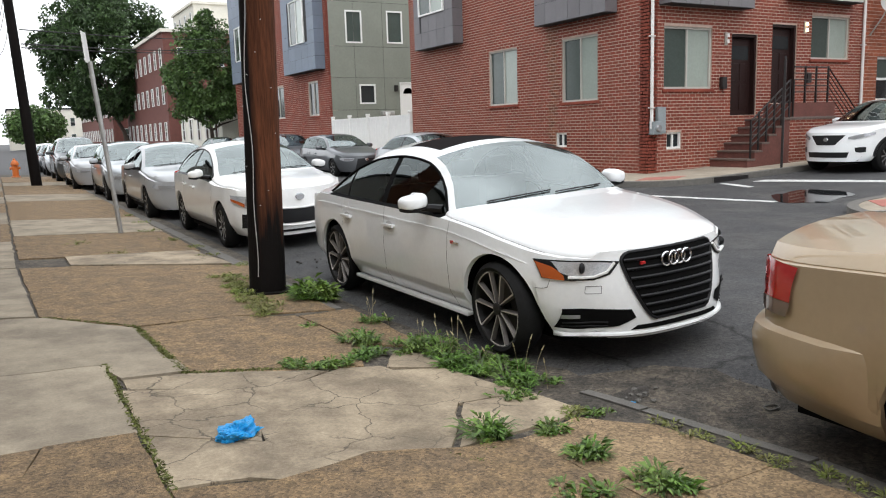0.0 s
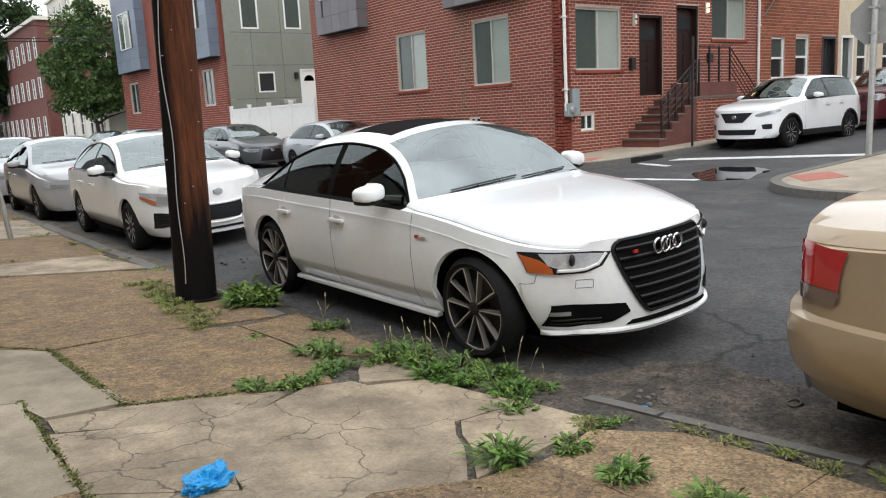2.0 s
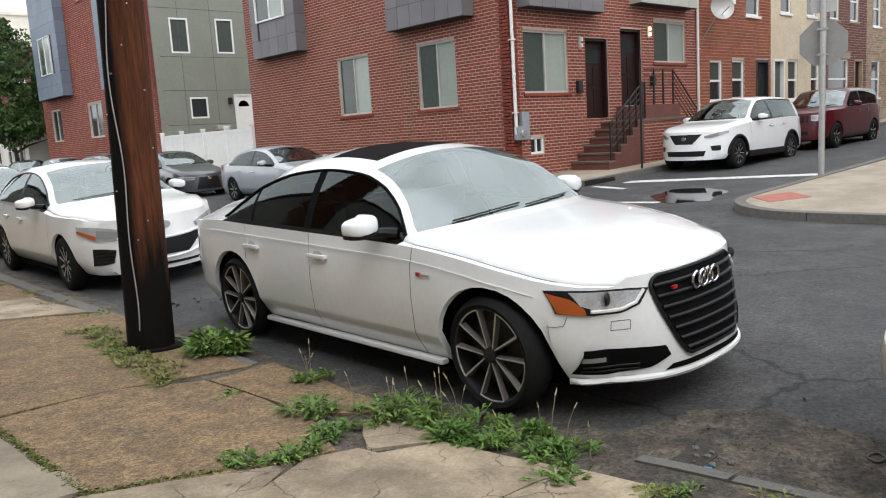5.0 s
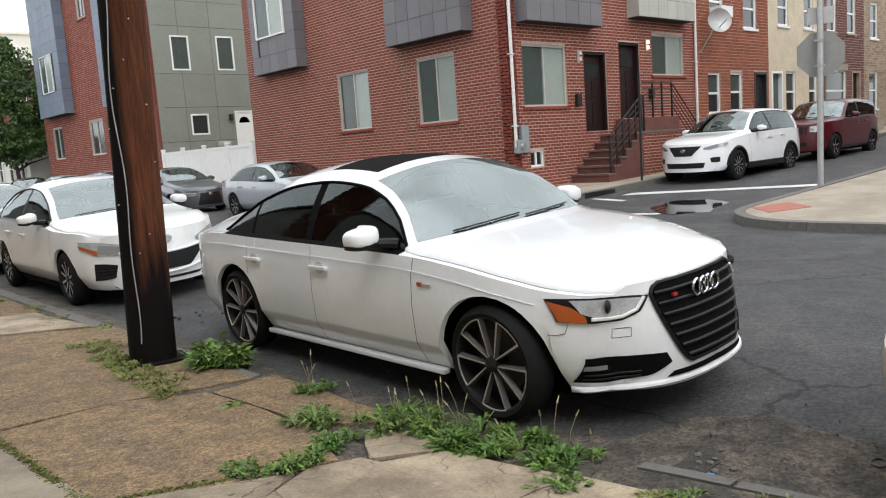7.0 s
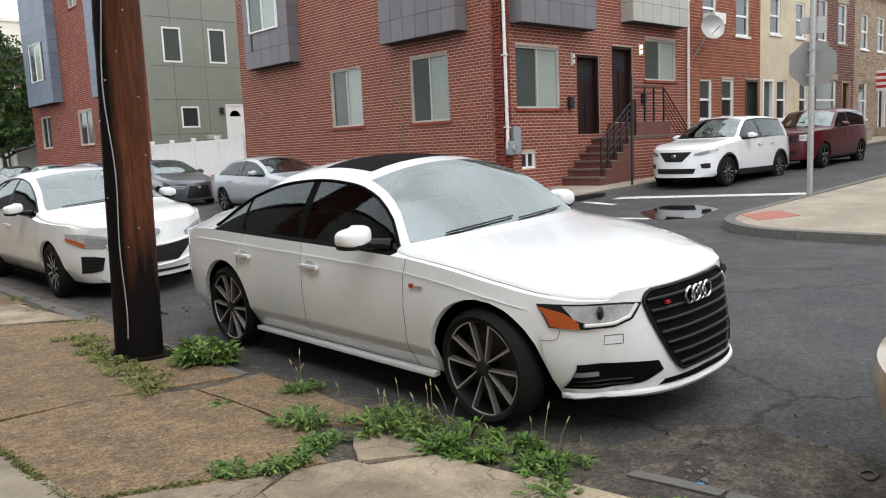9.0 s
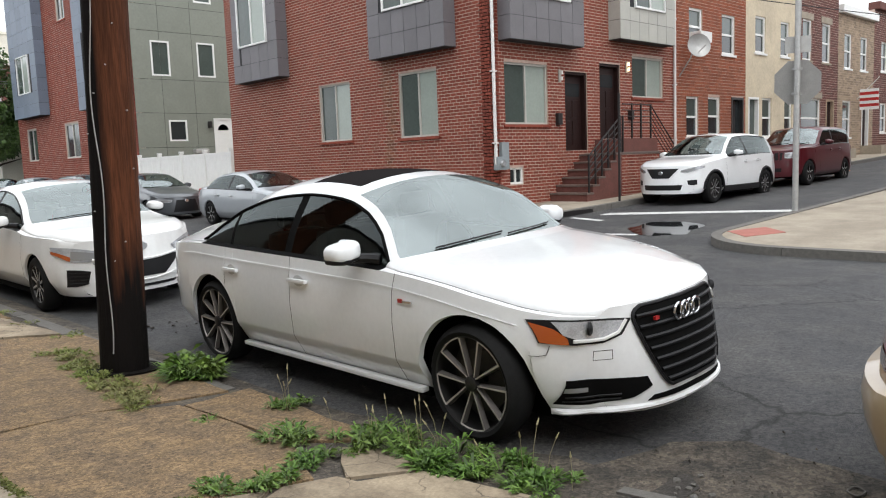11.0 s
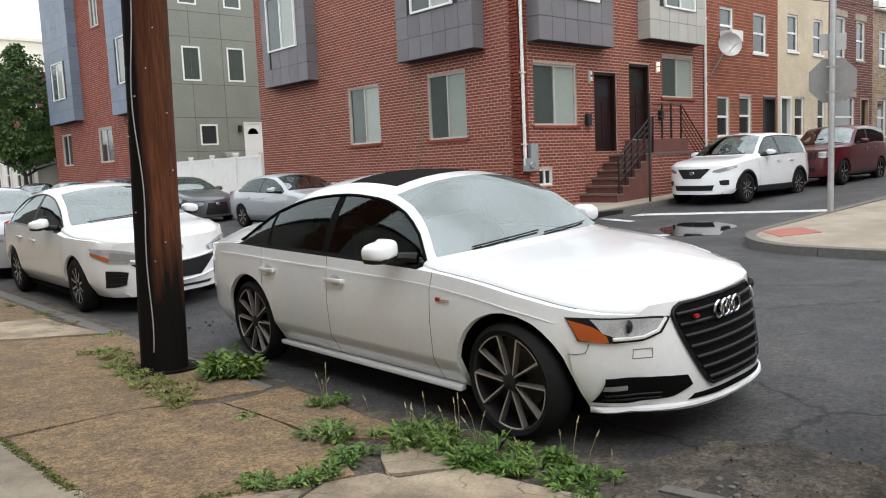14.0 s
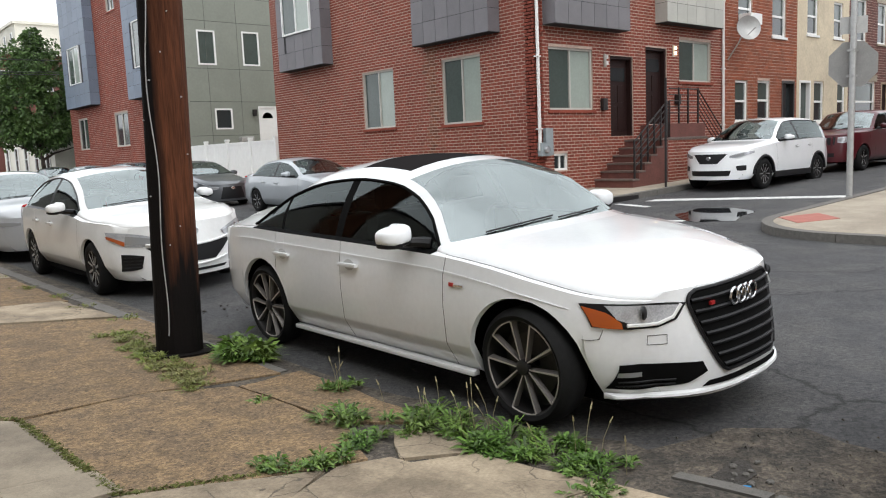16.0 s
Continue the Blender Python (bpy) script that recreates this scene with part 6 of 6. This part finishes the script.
mound = prism("pole_collar", [(P0.x + 0.27 * math.cos(a), P0.y + 0.25 * math.sin(a)) for a in [k * math.tau / 18 for k in range(18)]], lambda x, y: 0, lambda x, y: walkway(x) + 0.016, TAR, pole, jitter=0.04)

pole2 = thing("utility_pole", "dark wooden utility pole far along the kerb", "utility pole")
part("shaft", tube(bmesh.new(), [(-1.75, 25.2, 0), (-2.15, 25.2, 9.5)], 0.17, 14, 0.13), TAR, pole2, smooth=True)
part("crossarm", boxm(-3.2, -1.0, 25.1, 25.22, 8.7, 8.82), TAR, pole2)

post = thing("sign_post", "leaning grey steel sign post with a sign edge-on", "sign")
part("post", tube(bmesh.new(), [(-1.24, 8.94, 0.05), (-1.46, 8.9, 2.74)], 0.036, 12), GALV, post, smooth=True)
bm = boxm(-0.006, 0.006, -0.15, 0.15, 0.0, 0.46)
bmesh.ops.transform(bm, matrix=pose(-1.49, 8.88, 2.72, 0, -4, -18), verts=bm.verts)
part("sign_plate", bm, WHITEFRAME, post)
for z in (2.5, 2.15):
    part("clamp", tube(bmesh.new(), [(-1.24 - 0.0818 * z, 8.91, z), (-1.245 - 0.0818 * z, 8.91, z + 0.04)], 0.044, 12), GALV, post)

stop = thing("stop_sign", "back of an octagonal stop sign on a steel post", "sign")
part("post", tube(bmesh.new(), [(12.0, 3.12, 0.25), (12.06, 3.12, 4.6)], 0.055, 12), GALV, stop, smooth=True)
bm = bmesh.new()
f = bm.faces.new([bm.verts.new((0.40 / math.cos(math.pi / 8) * math.cos(a), 0, 0.40 / math.cos(math.pi / 8) * math.sin(a))) for a in [math.pi / 8 + k * math.pi / 4 for k in range(8)]])
bmesh.ops.solidify(bm, geom=[f], thickness=0.012)
bmesh.ops.transform(bm, matrix=pose(12.13, 3.15, 2.73, 0, 0, -62), verts=bm.verts)
part("octagon", bm, SIGNBACK, stop, "bare metal back of the octagon")
bm = boxm(-0.22, 0.22, -0.008, 0.008, -0.15, 0.15)
bmesh.ops.transform(bm, matrix=pose(12.13, 3.15, 3.42, 0, 0, -62), verts=bm.verts)
part("small_plate", bm, SIGNBACK, stop)
for z in (2.5, 2.95):
    part("bracket", boxm(11.97, 12.13, 3.06, 3.20, z, z + 0.04), GALV, stop)

sp2 = thing("sign_post", "thin dark signpost at the kerb of the side street", "sign")
part("post", tube(bmesh.new(), [(13.55, 8.0, 0.35), (13.57, 8.0, 3.0)], 0.03, 8), IRON, sp2)

hyd = thing("fire_hydrant", "orange fire hydrant on the pavement", "hydrant")
part("barrel", lathe(bmesh.new(), [(0.17, 0.1), (0.17, 0.16), (0.12, 0.18), (0.12, 0.62), (0.16, 0.63), (0.16, 0.68), (0.12, 0.78), (0.05, 0.84), (0.04, 0.90), (0.001, 0.91)], 18, "z"), ORANGE, hyd, smooth=True)
hyd.matrix_world = pose(-2.2, 33, 0)
part("nozzle", tube(bmesh.new(), [(-0.2, 0, 0.5), (0.2, 0, 0.5)], 0.06, 10), ORANGE, hyd)

cone = thing("traffic_cone", "orange traffic cone on the kerb", "cone")
part("cone", lathe(bmesh.new(), [(0.16, 0.03), (0.03, 0.7), (0.001, 0.7)], 18, "z"), ORANGE, cone, smooth=True)
part("foot", boxm(-0.2, 0.2, -0.2, 0.2, 0, 0.03), ORANGE, cone)
cone.matrix_world = pose(25.2, 6.9, rise(25.2))

dish = thing("satellite_dish", "pale satellite dish on the orange brick wall", "dish")
bm = bmesh.new()
lathe(bm, [(0.001, 0.0), (0.15, 0.02), (0.30, 0.075), (0.37, 0.12), (0.375, 0.115), (0.30, 0.06), (0.001, -0.02)], 24, "z")
bmesh.ops.transform(bm, matrix=pose(20.15, 9.45, 4.78, 80, 0, -38), verts=bm.verts)
part("reflector", bm, SIGNBACK, dish, smooth=True)
part("arm", tube(bmesh.new(), [(19.9, YF - 0.01, 3.9), (19.95, 9.6, 4.4), (20.1, 9.5, 4.8)], 0.022, 8), GALV, dish)
part("feed_arm", tube(bmesh.new(), [(20.15, 9.42, 4.6), (19.85, 9.0, 4.76)], 0.015, 6), GALV, dish)
ac = thing("air_conditioner", "white window air conditioner above the dish", "air conditioner")
part("case", boxm(20.58, 21.28, YF - 0.4, YF + 0.02, 4.99, 5.32, 0.01), WHITEFRAME, ac)

flag = thing("flag", "small striped flag on a slanted pole", "flag")
part("staff", tube(bmesh.new(), [(35.6, YF - 0.01, 3.6), (35.4, YF - 1.0, 4.5)], 0.02, 6), WHITEPIPE, flag)
for k in range(7):
    part("stripe", boxm(35.4, 35.44, YF - 1.0 + 0.02, YF - 0.2, 3.1 + 0.13 * k, 3.1 + 0.13 * (k + 1) - 0.002), REDTRIM if k % 2 else WHITEFRAME, flag)

# ---- overhead wires ----
wires = thing("overhead_wires", "black overhead wires across the street", "wires")
for z0, z1, y1 in ((4.62, 6.95, 47.5), (5.20, 7.75, 47.5), (4.74, 7.08, 47.5)):
    part("wire", tube(bmesh.new(), [(-1.75 + 12.6 * k / 16, 25.2 + (y1 - 25.2) * k / 16, z0 + (z1 - z0) * k / 16 - 0.12 * math.sin(math.pi * k / 16)) for k in range(17)], 0.021, 5), WIRE, wires)
for z in (7.2, 8.4, 9.0):
    part("wire", tube(bmesh.new(), [(-1.3 - 0.8 * k / 12, -10 + 90 * k / 12, z + 0.4 * math.cos(k * math.pi / 2.4)) for k in range(13)], 0.018, 5), WIRE, wires)
for z0, z1 in ((6.8, 6.2), (6.3, 5.6)):
    part("wire", tube(bmesh.new(), [(18 + 30 * k / 12, 9.4 - 12 * k / 12, z0 + (z1 - z0) * k / 12 - 0.4 * math.sin(math.pi * k / 12)) for k in range(13)], 0.014, 5), WIRE, wires)


# ---- plants ----
def leaf_mesh(name, n, place, size, material, parent, label="", droop=0.3, kind="stuff", aspect=0.5):
    V, F = [], []
    for _ in range(n):
        p, d = place()
        d = Vector(d).normalized()
        s = size * random.uniform(0.6, 1.35)
        a = d.cross(Vector((random.gauss(0, 1), random.gauss(0, 1), random.gauss(0, 1)))).normalized() * s * aspect
        k = len(V)
        p = Vector(p)
        V += [p - a * 0.4, p + d * s * 0.5 - a, p + d * s * 0.5 + a, p + d * s - Vector((0, 0, droop * s))]
        F += [(k, k + 1, k + 2), (k + 1, k + 3, k + 2)]
    me = bpy.data.meshes.new(name)
    me.from_pydata([tuple(v) for v in V], [], F)
    return tagged(data_ob(name, me, material, parent, label), kind=kind)


def tree(x, y, z0, trunk_h, crown, nleaf, size, material, label, lean=0.0):
    t = thing("tree", label, "tree", pose(x, y, z0))
    bm = bmesh.new()
    tube(bm, [(0, 0, 0), (0.05 + lean * 0.3, 0, trunk_h * 0.5), (lean, 0.05, trunk_h), (lean * 1.3, 0, trunk_h * 1.9)], 0.05 * trunk_h + 0.08, 12, 0.05)
    for k in range(9):
        a = k * 2.4
        tube(bm, [(lean, 0, trunk_h * (0.8 + 0.1 * k)), (lean + crown[0] * 0.3 * math.cos(a), crown[1] * 0.3 * math.sin(a), trunk_h * (1.0 + 0.12 * k)), (lean + crown[0] * 0.75 * math.cos(a), crown[1] * 0.75 * math.sin(a), trunk_h * (1.15 + 0.17 * k))], 0.10, 6, 0.025)
    part("trunk", bm, BARK, t, smooth=True)
    clumps = []
    for k in range(130):
        v = Vector((random.gauss(0, 1), random.gauss(0, 1), random.gauss(0, 1))).normalized() * random.uniform(0.45, 1.0) ** 0.6
        if v.z < -0.75:
            v.z *= 0.7
        clumps.append((Vector((lean + v.x * crown[0] * (1 - 0.25 * max(0, v.z)), v.y * crown[1] * (1 - 0.25 * max(0, v.z)), crown[3] + v.z * crown[2])), random.uniform(0.10, 0.21) * crown[0] + 0.15))

    def place():
        c, r = random.choice(clumps)
        v = Vector((random.gauss(0, 1), random.gauss(0, 1), random.gauss(0, 1))).normalized()
        return c + v * r * random.uniform(0.5, 1.05), v + Vector((0, 0, 0.2))
    leaf_mesh("crown", nleaf, place, size, material, t, "")
    return t


tree(10.6, 92, 0.2, 4.5, (7.2, 7.2, 8.0, 10.4), 60000, 0.30, LEAFD, "large broad street tree in full leaf", -1.5)
tree(10.3, 51, 0.2, 2.2, (2.6, 2.6, 4.0, 5.6), 28000, 0.165, LEAF, "slender green street tree in full leaf")
tree(-14, 170, 0, 3, (10, 8, 5.5, 6.5), 11000, 0.5, LEAFD, "distant leafy tree at the end of the street")
tree(4, 150, 0, 2.5, (5, 5, 3.2, 4.5), 7000, 0.45, LEAF, "distant leafy tree at the end of the street")


def plant(x, y, spread, height, n, label="green broad-leaved weed growing from a joint", stalks=0, size=0.05, squash=(1, 1), tone=GREEN):
    """A weed: several uneven tufts of small leaves and thin blades."""
    spread, height = spread * 0.9, height * 0.72
    w = thing("weed", label, "weed", pose(x, y, walkway(x) - 0.005))
    tufts = []
    for k in range(max(4, int(spread * 60))):
        a, r = random.uniform(0, math.tau), spread * random.uniform(0, 1) ** 0.6
        tufts.append((r * squash[0] * math.cos(a), r * squash[1] * math.sin(a), height * random.uniform(0.35, 1.1) * (1 - 0.45 * r / spread), random.uniform(0.025, 0.055)))

    def place():
        tx, ty, th, tr = random.choice(tufts)
        a, f = random.uniform(0, math.tau), random.random()
        return (tx + tr * math.cos(a) * f, ty + tr * math.sin(a) * f, th * random.uniform(0.08, 0.95)), (math.cos(a), math.sin(a), random.uniform(0.0, 1.3))
    leaf_mesh("foliage", int(n * 0.8), place, size, tone, w, "", 0.3, aspect=0.13)
    V, F = [], []
    for k in range(int(n * 0.95)):
        tx, ty, th, tr = random.choice(tufts)
        a = random.uniform(0, math.tau)
        p = Vector((tx + tr * 0.4 * math.cos(a), ty + tr * 0.4 * math.sin(a), 0))
        reach = min(0.2, th * random.uniform(0.6, 1.55) + 0.02)
        up = random.uniform(0.35, 1.3)
        w_ = (0.0032 if random.random() < 0.45 else random.uniform(0.005, 0.0095)) * (0.6 if tone is YGRASS else 1)
        d, q = Vector((math.cos(a), math.sin(a), 0)), Vector((-math.sin(a), math.cos(a), 0))
        b = len(V)
        for f, ww in ((0.0, 0.35), (0.35, 0.9), (0.7, 1.0)):
            c = p + d * reach * f + Vector((0, 0, reach * up * (1.25 * f - 0.75 * f * f)))
            V += [c - q * w_ * ww + Vector((0, 0, 0.25 * w_)), c + q * w_ * ww]
        V.append(p + d * reach + Vector((0, 0, reach * up * 0.42)))
        F += [(b, b + 1, b + 3, b + 2), (b + 2, b + 3, b + 5, b + 4), (b + 4, b + 5, b + 6)]
    me = bpy.data.meshes.new("grass")
    me.from_pydata([tuple(v) for v in V], [], F)
    tagged(data_ob("grass", me, tone, w), kind="stuff")
    for k in range(stalks):
        a, r = random.uniform(0, math.tau), spread * random.uniform(0, 0.9)
        x0, y0, h = r * squash[0] * math.cos(a), r * squash[1] * math.sin(a), random.uniform(0.14, 0.26)
        dx, dy = random.uniform(-0.06, 0.06), random.uniform(-0.06, 0.06)
        bm = tube(bmesh.new(), [(x0, y0, 0), (x0 + dx * 0.4, y0 + dy * 0.4, h * 0.6), (x0 + dx, y0 + dy, h)], 0.0014, 4)
        tube(bm, [(x0 + dx, y0 + dy, h), (x0 + dx * 1.15, y0 + dy * 1.15, h + 0.015), (x0 + dx * 1.3, y0 + dy * 1.3, h + 0.03)], 0.0055, 5, 0.002)
        part("seed_stalk", bm, STRAW, w)
    return w


plant(-.30, -.10, .38, .17, 620, "dense green weeds along the gutter", 7, squash=(0.55, 1.1))
plant(-.22, -.58, .33, .13, 460, "dense green weeds along the gutter", 5, squash=(0.6, 1.1))
plant(-.40, .34, .27, .17, 420, "green weeds along the gutter", 5)
plant(-.42, 2.42, .24, .30, 420, "tall bushy green weed beside the pole", size=0.10)
plant(-.30, 2.75, .16, .16, 160, "bushy green weed beside the pole", size=0.09)
plant(-.73, .66, .13, .18, 160, "upright green weed in a pavement joint")
plant(-.78, .30, .15, .09, 170, "low green weed in a pavement joint")
plant(-1.18, .24, .22, .08, 230, "low spreading weed in a pavement joint", squash=(1.2, 0.6))
plant(-.36, 1.20, .17, .11, 160, "green weed at the kerb", 4)
plant(-.86, 1.35, .06, .04, 30, "tiny green weed in the slab")
plant(-.92, -1.28, .13, .17, 150, "grassy weed in a broken slab", size=0.06)
plant(-.99, -1.36, .06, .05, 40, "low yellowish grass in a broken slab", size=0.032, tone=YGRASS)
plant(-.65, -1.75, .12, .13, 130, "grassy weed in a broken slab", size=0.06)
plant(-.61, -2.15, .16, .13, 200, "grassy weed in a broken slab", size=0.06)
plant(-.90, -2.01, .13, .08, 110, "low grassy weed in a broken slab")
plant(-.62, -1.37, .12, .08, 90, "low straggling weed at the kerb")
plant(-.31, -1.22, .13, .05, 90, "low yellowish grass at the kerb", size=0.034, tone=YGRASS)
plant(-.20, -1.33, .09, .05, 50, "low grass at the kerb")
plant(-.45, -.84, .12, .07, 100, "low green weed at the kerb")
plant(-1.35, .36, .10, .07, 80, "low spreading weed in a pavement joint")
for k in range(9):
    plant(-.06 + 0.035 * k + random.uniform(-.04, .04), -1.62 - 0.20 * k, .09, .05, 46, "low yellowish grass behind the kerb", size=0.035, tone=YGRASS, squash=(0.7, 1.2))
for k in range(9):
    plant(-.86 - .02 * k + random.uniform(-.05, .05), 3.9 - 0.24 * k, .17, .09, 260, "strip of low yellowish grass between slabs", size=0.032, tone=YGRASS)
plant(-.98, 2.12, .14, .06, 110, "strip of low yellowish grass between slabs", size=0.032, tone=YGRASS)
for x, y in ((-.55, 4.75), (-.62, 5.6), (-.6, 6.6), (-.75, 7.6), (-1.6, 6.4), (-.8, 9.0), (-.7, 10.5), (-.75, 12), (-2.0, 7.6)):
    plant(x, y, .18, .09, 60, "low yellowish grass at the kerb", size=0.04, tone=YGRASS)
# moss in the open joints
moss = []
def line_of(x0, y0, x1, y1, n):
    for k in range(n):
        f = random.random()
        moss.append((x0 + (x1 - x0) * f + random.gauss(0, 0.012), y0 + (y1 - y0) * f + random.gauss(0, 0.012)))


line_of(-2.05, 1.88, -1.97, .48, 1100)
line_of(-1.97, .46, -1.0, .14, 520)
line_of(-2.39, .86, -2.37, -1.3, 800)
line_of(-2.66, 2.58, -2.05, 1.92, 420)
line_of(-1.2, -1.42, -1.05, -1.6, 60)
V, F = [], []
for x, y in moss:
    z = walkway(x) - 0.012
    k = len(V)
    for q in range(3):
        a = random.uniform(0, math.tau)
        V.append((x + 0.015 * math.cos(a), y + 0.015 * math.sin(a), z + random.uniform(0.004, 0.026)))
    F.append((k, k + 1, k + 2))
me = bpy.data.meshes.new("joint_moss")
me.from_pydata(V, [], F)
tagged(data_ob("joint_moss", me, MOSS, None, "moss and dry grass in the pavement joints"), category="moss", kind="stuff")

# crumpled blue bag and grit
bag = bmesh.new()
bmesh.ops.create_icosphere(bag, subdivisions=5, radius=1.0)
for v in bag.verts:
    p = v.co.copy()
    r = 1 + 0.45 * noise.noise(p * 1.7) + 0.34 * abs(noise.noise(p * 4.0)) + 0.22 * abs(noise.noise(p * 9))
    v.co = Vector((p.x * 0.095 * r, p.y * 0.062 * r, max(0.0, (p.z + 0.5) * 0.042 * r)))
bmesh.ops.transform(bag, matrix=pose(-1.97, -.74, walkway(-1.97) + 0.003, 0, 0, 25), verts=bag.verts)
tagged(mesh_ob("plastic_bag", bag, BLUEBAG, None, "crumpled bright blue plastic bag on the slabs", smooth=True), category="bag")
V, F = [], []
for k in range(620):
    if k < 240:
        x, y = random.gauss(.25, .28), random.gauss(-1.1, .3)
    else:
        x, y = random.uniform(-.2, 1.2), random.uniform(-3, 4)
    z = crown(x) + 0.006 if -0.3 < x else walkway(x)
    s = random.uniform(0.002, 0.005) * (1 + 2.2 * random.random() ** 6)
    b = len(V)
    V += [(x - s, y - s, z), (x + s, y - s * 0.6, z), (x + s * 0.3, y + s, z), (x, y, z + s)]
    F += [(b, b + 1, b + 3), (b + 1, b + 2, b + 3), (b + 2, b, b + 3)]
me = bpy.data.meshes.new("grit")
me.from_pydata(V, [], F)
tagged(data_ob("grit", me, DIRT, None, "loose grit and pebbles in the gutter"), category="gravel", kind="stuff")

# litter and a worn hollow beside the kerb
RING, SCRAP, HOLE, CLOD = (0.586, -1.76), (0.064, -1.263), (0.14, -1.15), (0.33, 4.4)
bm = bmesh.new()
tube(bm, [(0.045 * math.cos(a), 0.034 * math.sin(a), 0.004 + 0.003 * math.sin(3 * a)) for a in [math.tau * k / 20 for k in range(21)]], 0.005, 6)
bmesh.ops.transform(bm, matrix=pose(RING[0], RING[1], crown(RING[0]) + 0.008), verts=bm.verts)
tagged(mesh_ob("rubber_ring", bm, GRANITE, None, "small grey rubber ring lying on the asphalt", smooth=True), category="litter")
bm = bmesh.new()
bmesh.ops.create_grid(bm, x_segments=6, y_segments=4, size=1.0)
for v in bm.verts:
    v.co = Vector((v.co.x * 0.028, v.co.y * 0.016, 0.006 + 0.008 * noise.noise(v.co * 2.3)))
bmesh.ops.solidify(bm, geom=bm.faces[:], thickness=0.0012)
bmesh.ops.transform(bm, matrix=pose(SCRAP[0], SCRAP[1], crown(SCRAP[0]) + 0.010, 0, 0, 30), verts=bm.verts)
tagged(mesh_ob("plastic_scrap", bm, BLUEBAG, None, "torn blue plastic scrap in the gutter"), category="litter")
# flat patch in a darker soil colour, without modelled depth
hollow = [(HOLE[0] + 0.16 * math.cos(a) * (1 + 0.25 * math.sin(3 * a)), HOLE[1] + 0.10 * math.sin(a) * (1 + 0.3 * math.cos(2 * a))) for a in [math.tau * k / 20 for k in range(20)]]
tagged(prism("gutter_hollow", hollow, lambda x, y: 0.0, lambda x, y: crown(x) + 0.010, DARKSOIL, label="dark hollow with grit in the gutter", jitter=0.03, kind="structure"), category="dirt")
for k in range(26):
    near = k < 16
    c = HOLE if near else CLOD
    x, y = c[0] + random.gauss(0, 0.13 if near else 0.16), c[1] + random.gauss(0, 0.07 if near else 0.3)
    bm = bmesh.new()
    bmesh.ops.create_icosphere(bm, subdivisions=1, radius=random.uniform(0.008, 0.022))
    for v in bm.verts:
        v.co *= 1 + 0.35 * noise.noise(v.co * 60 + Vector((k, 0, 0)))
        v.co.z *= 0.6
    bmesh.ops.transform(bm, matrix=pose(x, y, crown(x) + 0.013), verts=bm.verts)
    tagged(mesh_ob("stone", bm, GRANITE if near else DARKSOIL, None, "small loose stone in the gutter" if near else "dark clod of dirt on the asphalt"), category="stone", group="loose stones")

# ---- far end of the street ----
def plain_house(label, x0, x1, y0, y1, h, wm, wins=(), cornice=None, base=None):
    t = thing("far_house", label, "house")
    part("wall", boxm(x0, x1, y0, y1, 0, h), wm, t)
    part("roof", boxm(x0 - 0.2, x1 + 0.2, y0 - 0.2, y1 + 0.2, h, h + 0.3), cornice or DARKSEAM, t)
    if base:
        part("painted_base", boxm(x0 - 0.05, x1 + 0.05, y0 - 0.05, y1, 0, 3.4), base, t)
    ww, ws = Wall((x0, y1), (x0, y0)), Wall((x0, y0), (x1, y0))
    for w_, n in ((ww, int((y1 - y0) / 2.6)), (ws, int((x1 - x0) / 3.2))):
        for k in range(n):
            for z in range(int(h / 3.3)):
                u = (k + 0.5) * w_.len / n
                window(w_, u - 0.45, u + 0.45, 1.3 + 3.3 * z, 3.0 + 3.3 * z, t, WHITEFRAME, split="h", left=PANE_K, right=PANE_D, set_in=-0.07 if z or not base else -0.12)
    return t


plain_house("three-storey brown brick house with a white base", 11.1, 24, 70, 95, 10.9, BRICK3, cornice=PLAINWHITE)
plain_house("cream rendered building behind the street trees", 19, 32, 92, 104, 17, PLAINWHITE, cornice=PLAINWHITE)
plain_house("low cream wall and garage by the street tree", 11.3, 22, 52, 66, 4.2, PLAINWHITE)
plain_house("red brick terrace far up the street", 11.1, 22, 108, 150, 8, BRICK3)
plain_house("brick houses at the end of the street", -30, -8, 150, 165, 8, BRICK3)
plain_house("pale houses at the end of the street", 0, 20, 175, 190, 8, PLAINWHITE)
# across the street behind the camera: unseen terraces, added to block low sky
plain_house("added unseen grey rendered terrace behind the near pavement", -16, -5.0, -30, 33, 6.5, GREYRENDER)
plain_house("added unseen brick terrace on the other side of the side street", 15.5, 56, -10, -0.6, 6.5, BRICK3)

# ---- single bricks beside the corner window ----
unit = {}
for a, b, c, d in single_bricks:
    key = round(b - a, 2)
    if key not in unit:
        bm = boxm(-(b - a) / 2, (b - a) / 2, -0.0045, 0.0, 0, d - c)
        me = bpy.data.meshes.new("brick")
        bm.to_mesh(me)
        bm.free()
        me.materials.append(BRICKP)
        unit[key] = me
    ob = new("brick", unit[key])
    ob.parent = house
    ob.matrix_local = wF.m @ pose((a + b) / 2, random.uniform(-0.001, 0.0005), c)

drain = thing("storm_drain", "dark iron storm drain inlet in the kerb", "drain", kind="structure")
part("inlet", boxm(10.95, 12.05, 7.728, 7.76, rise(11.5) - 0.02, rise(11.5) + 0.105), IRON, drain)
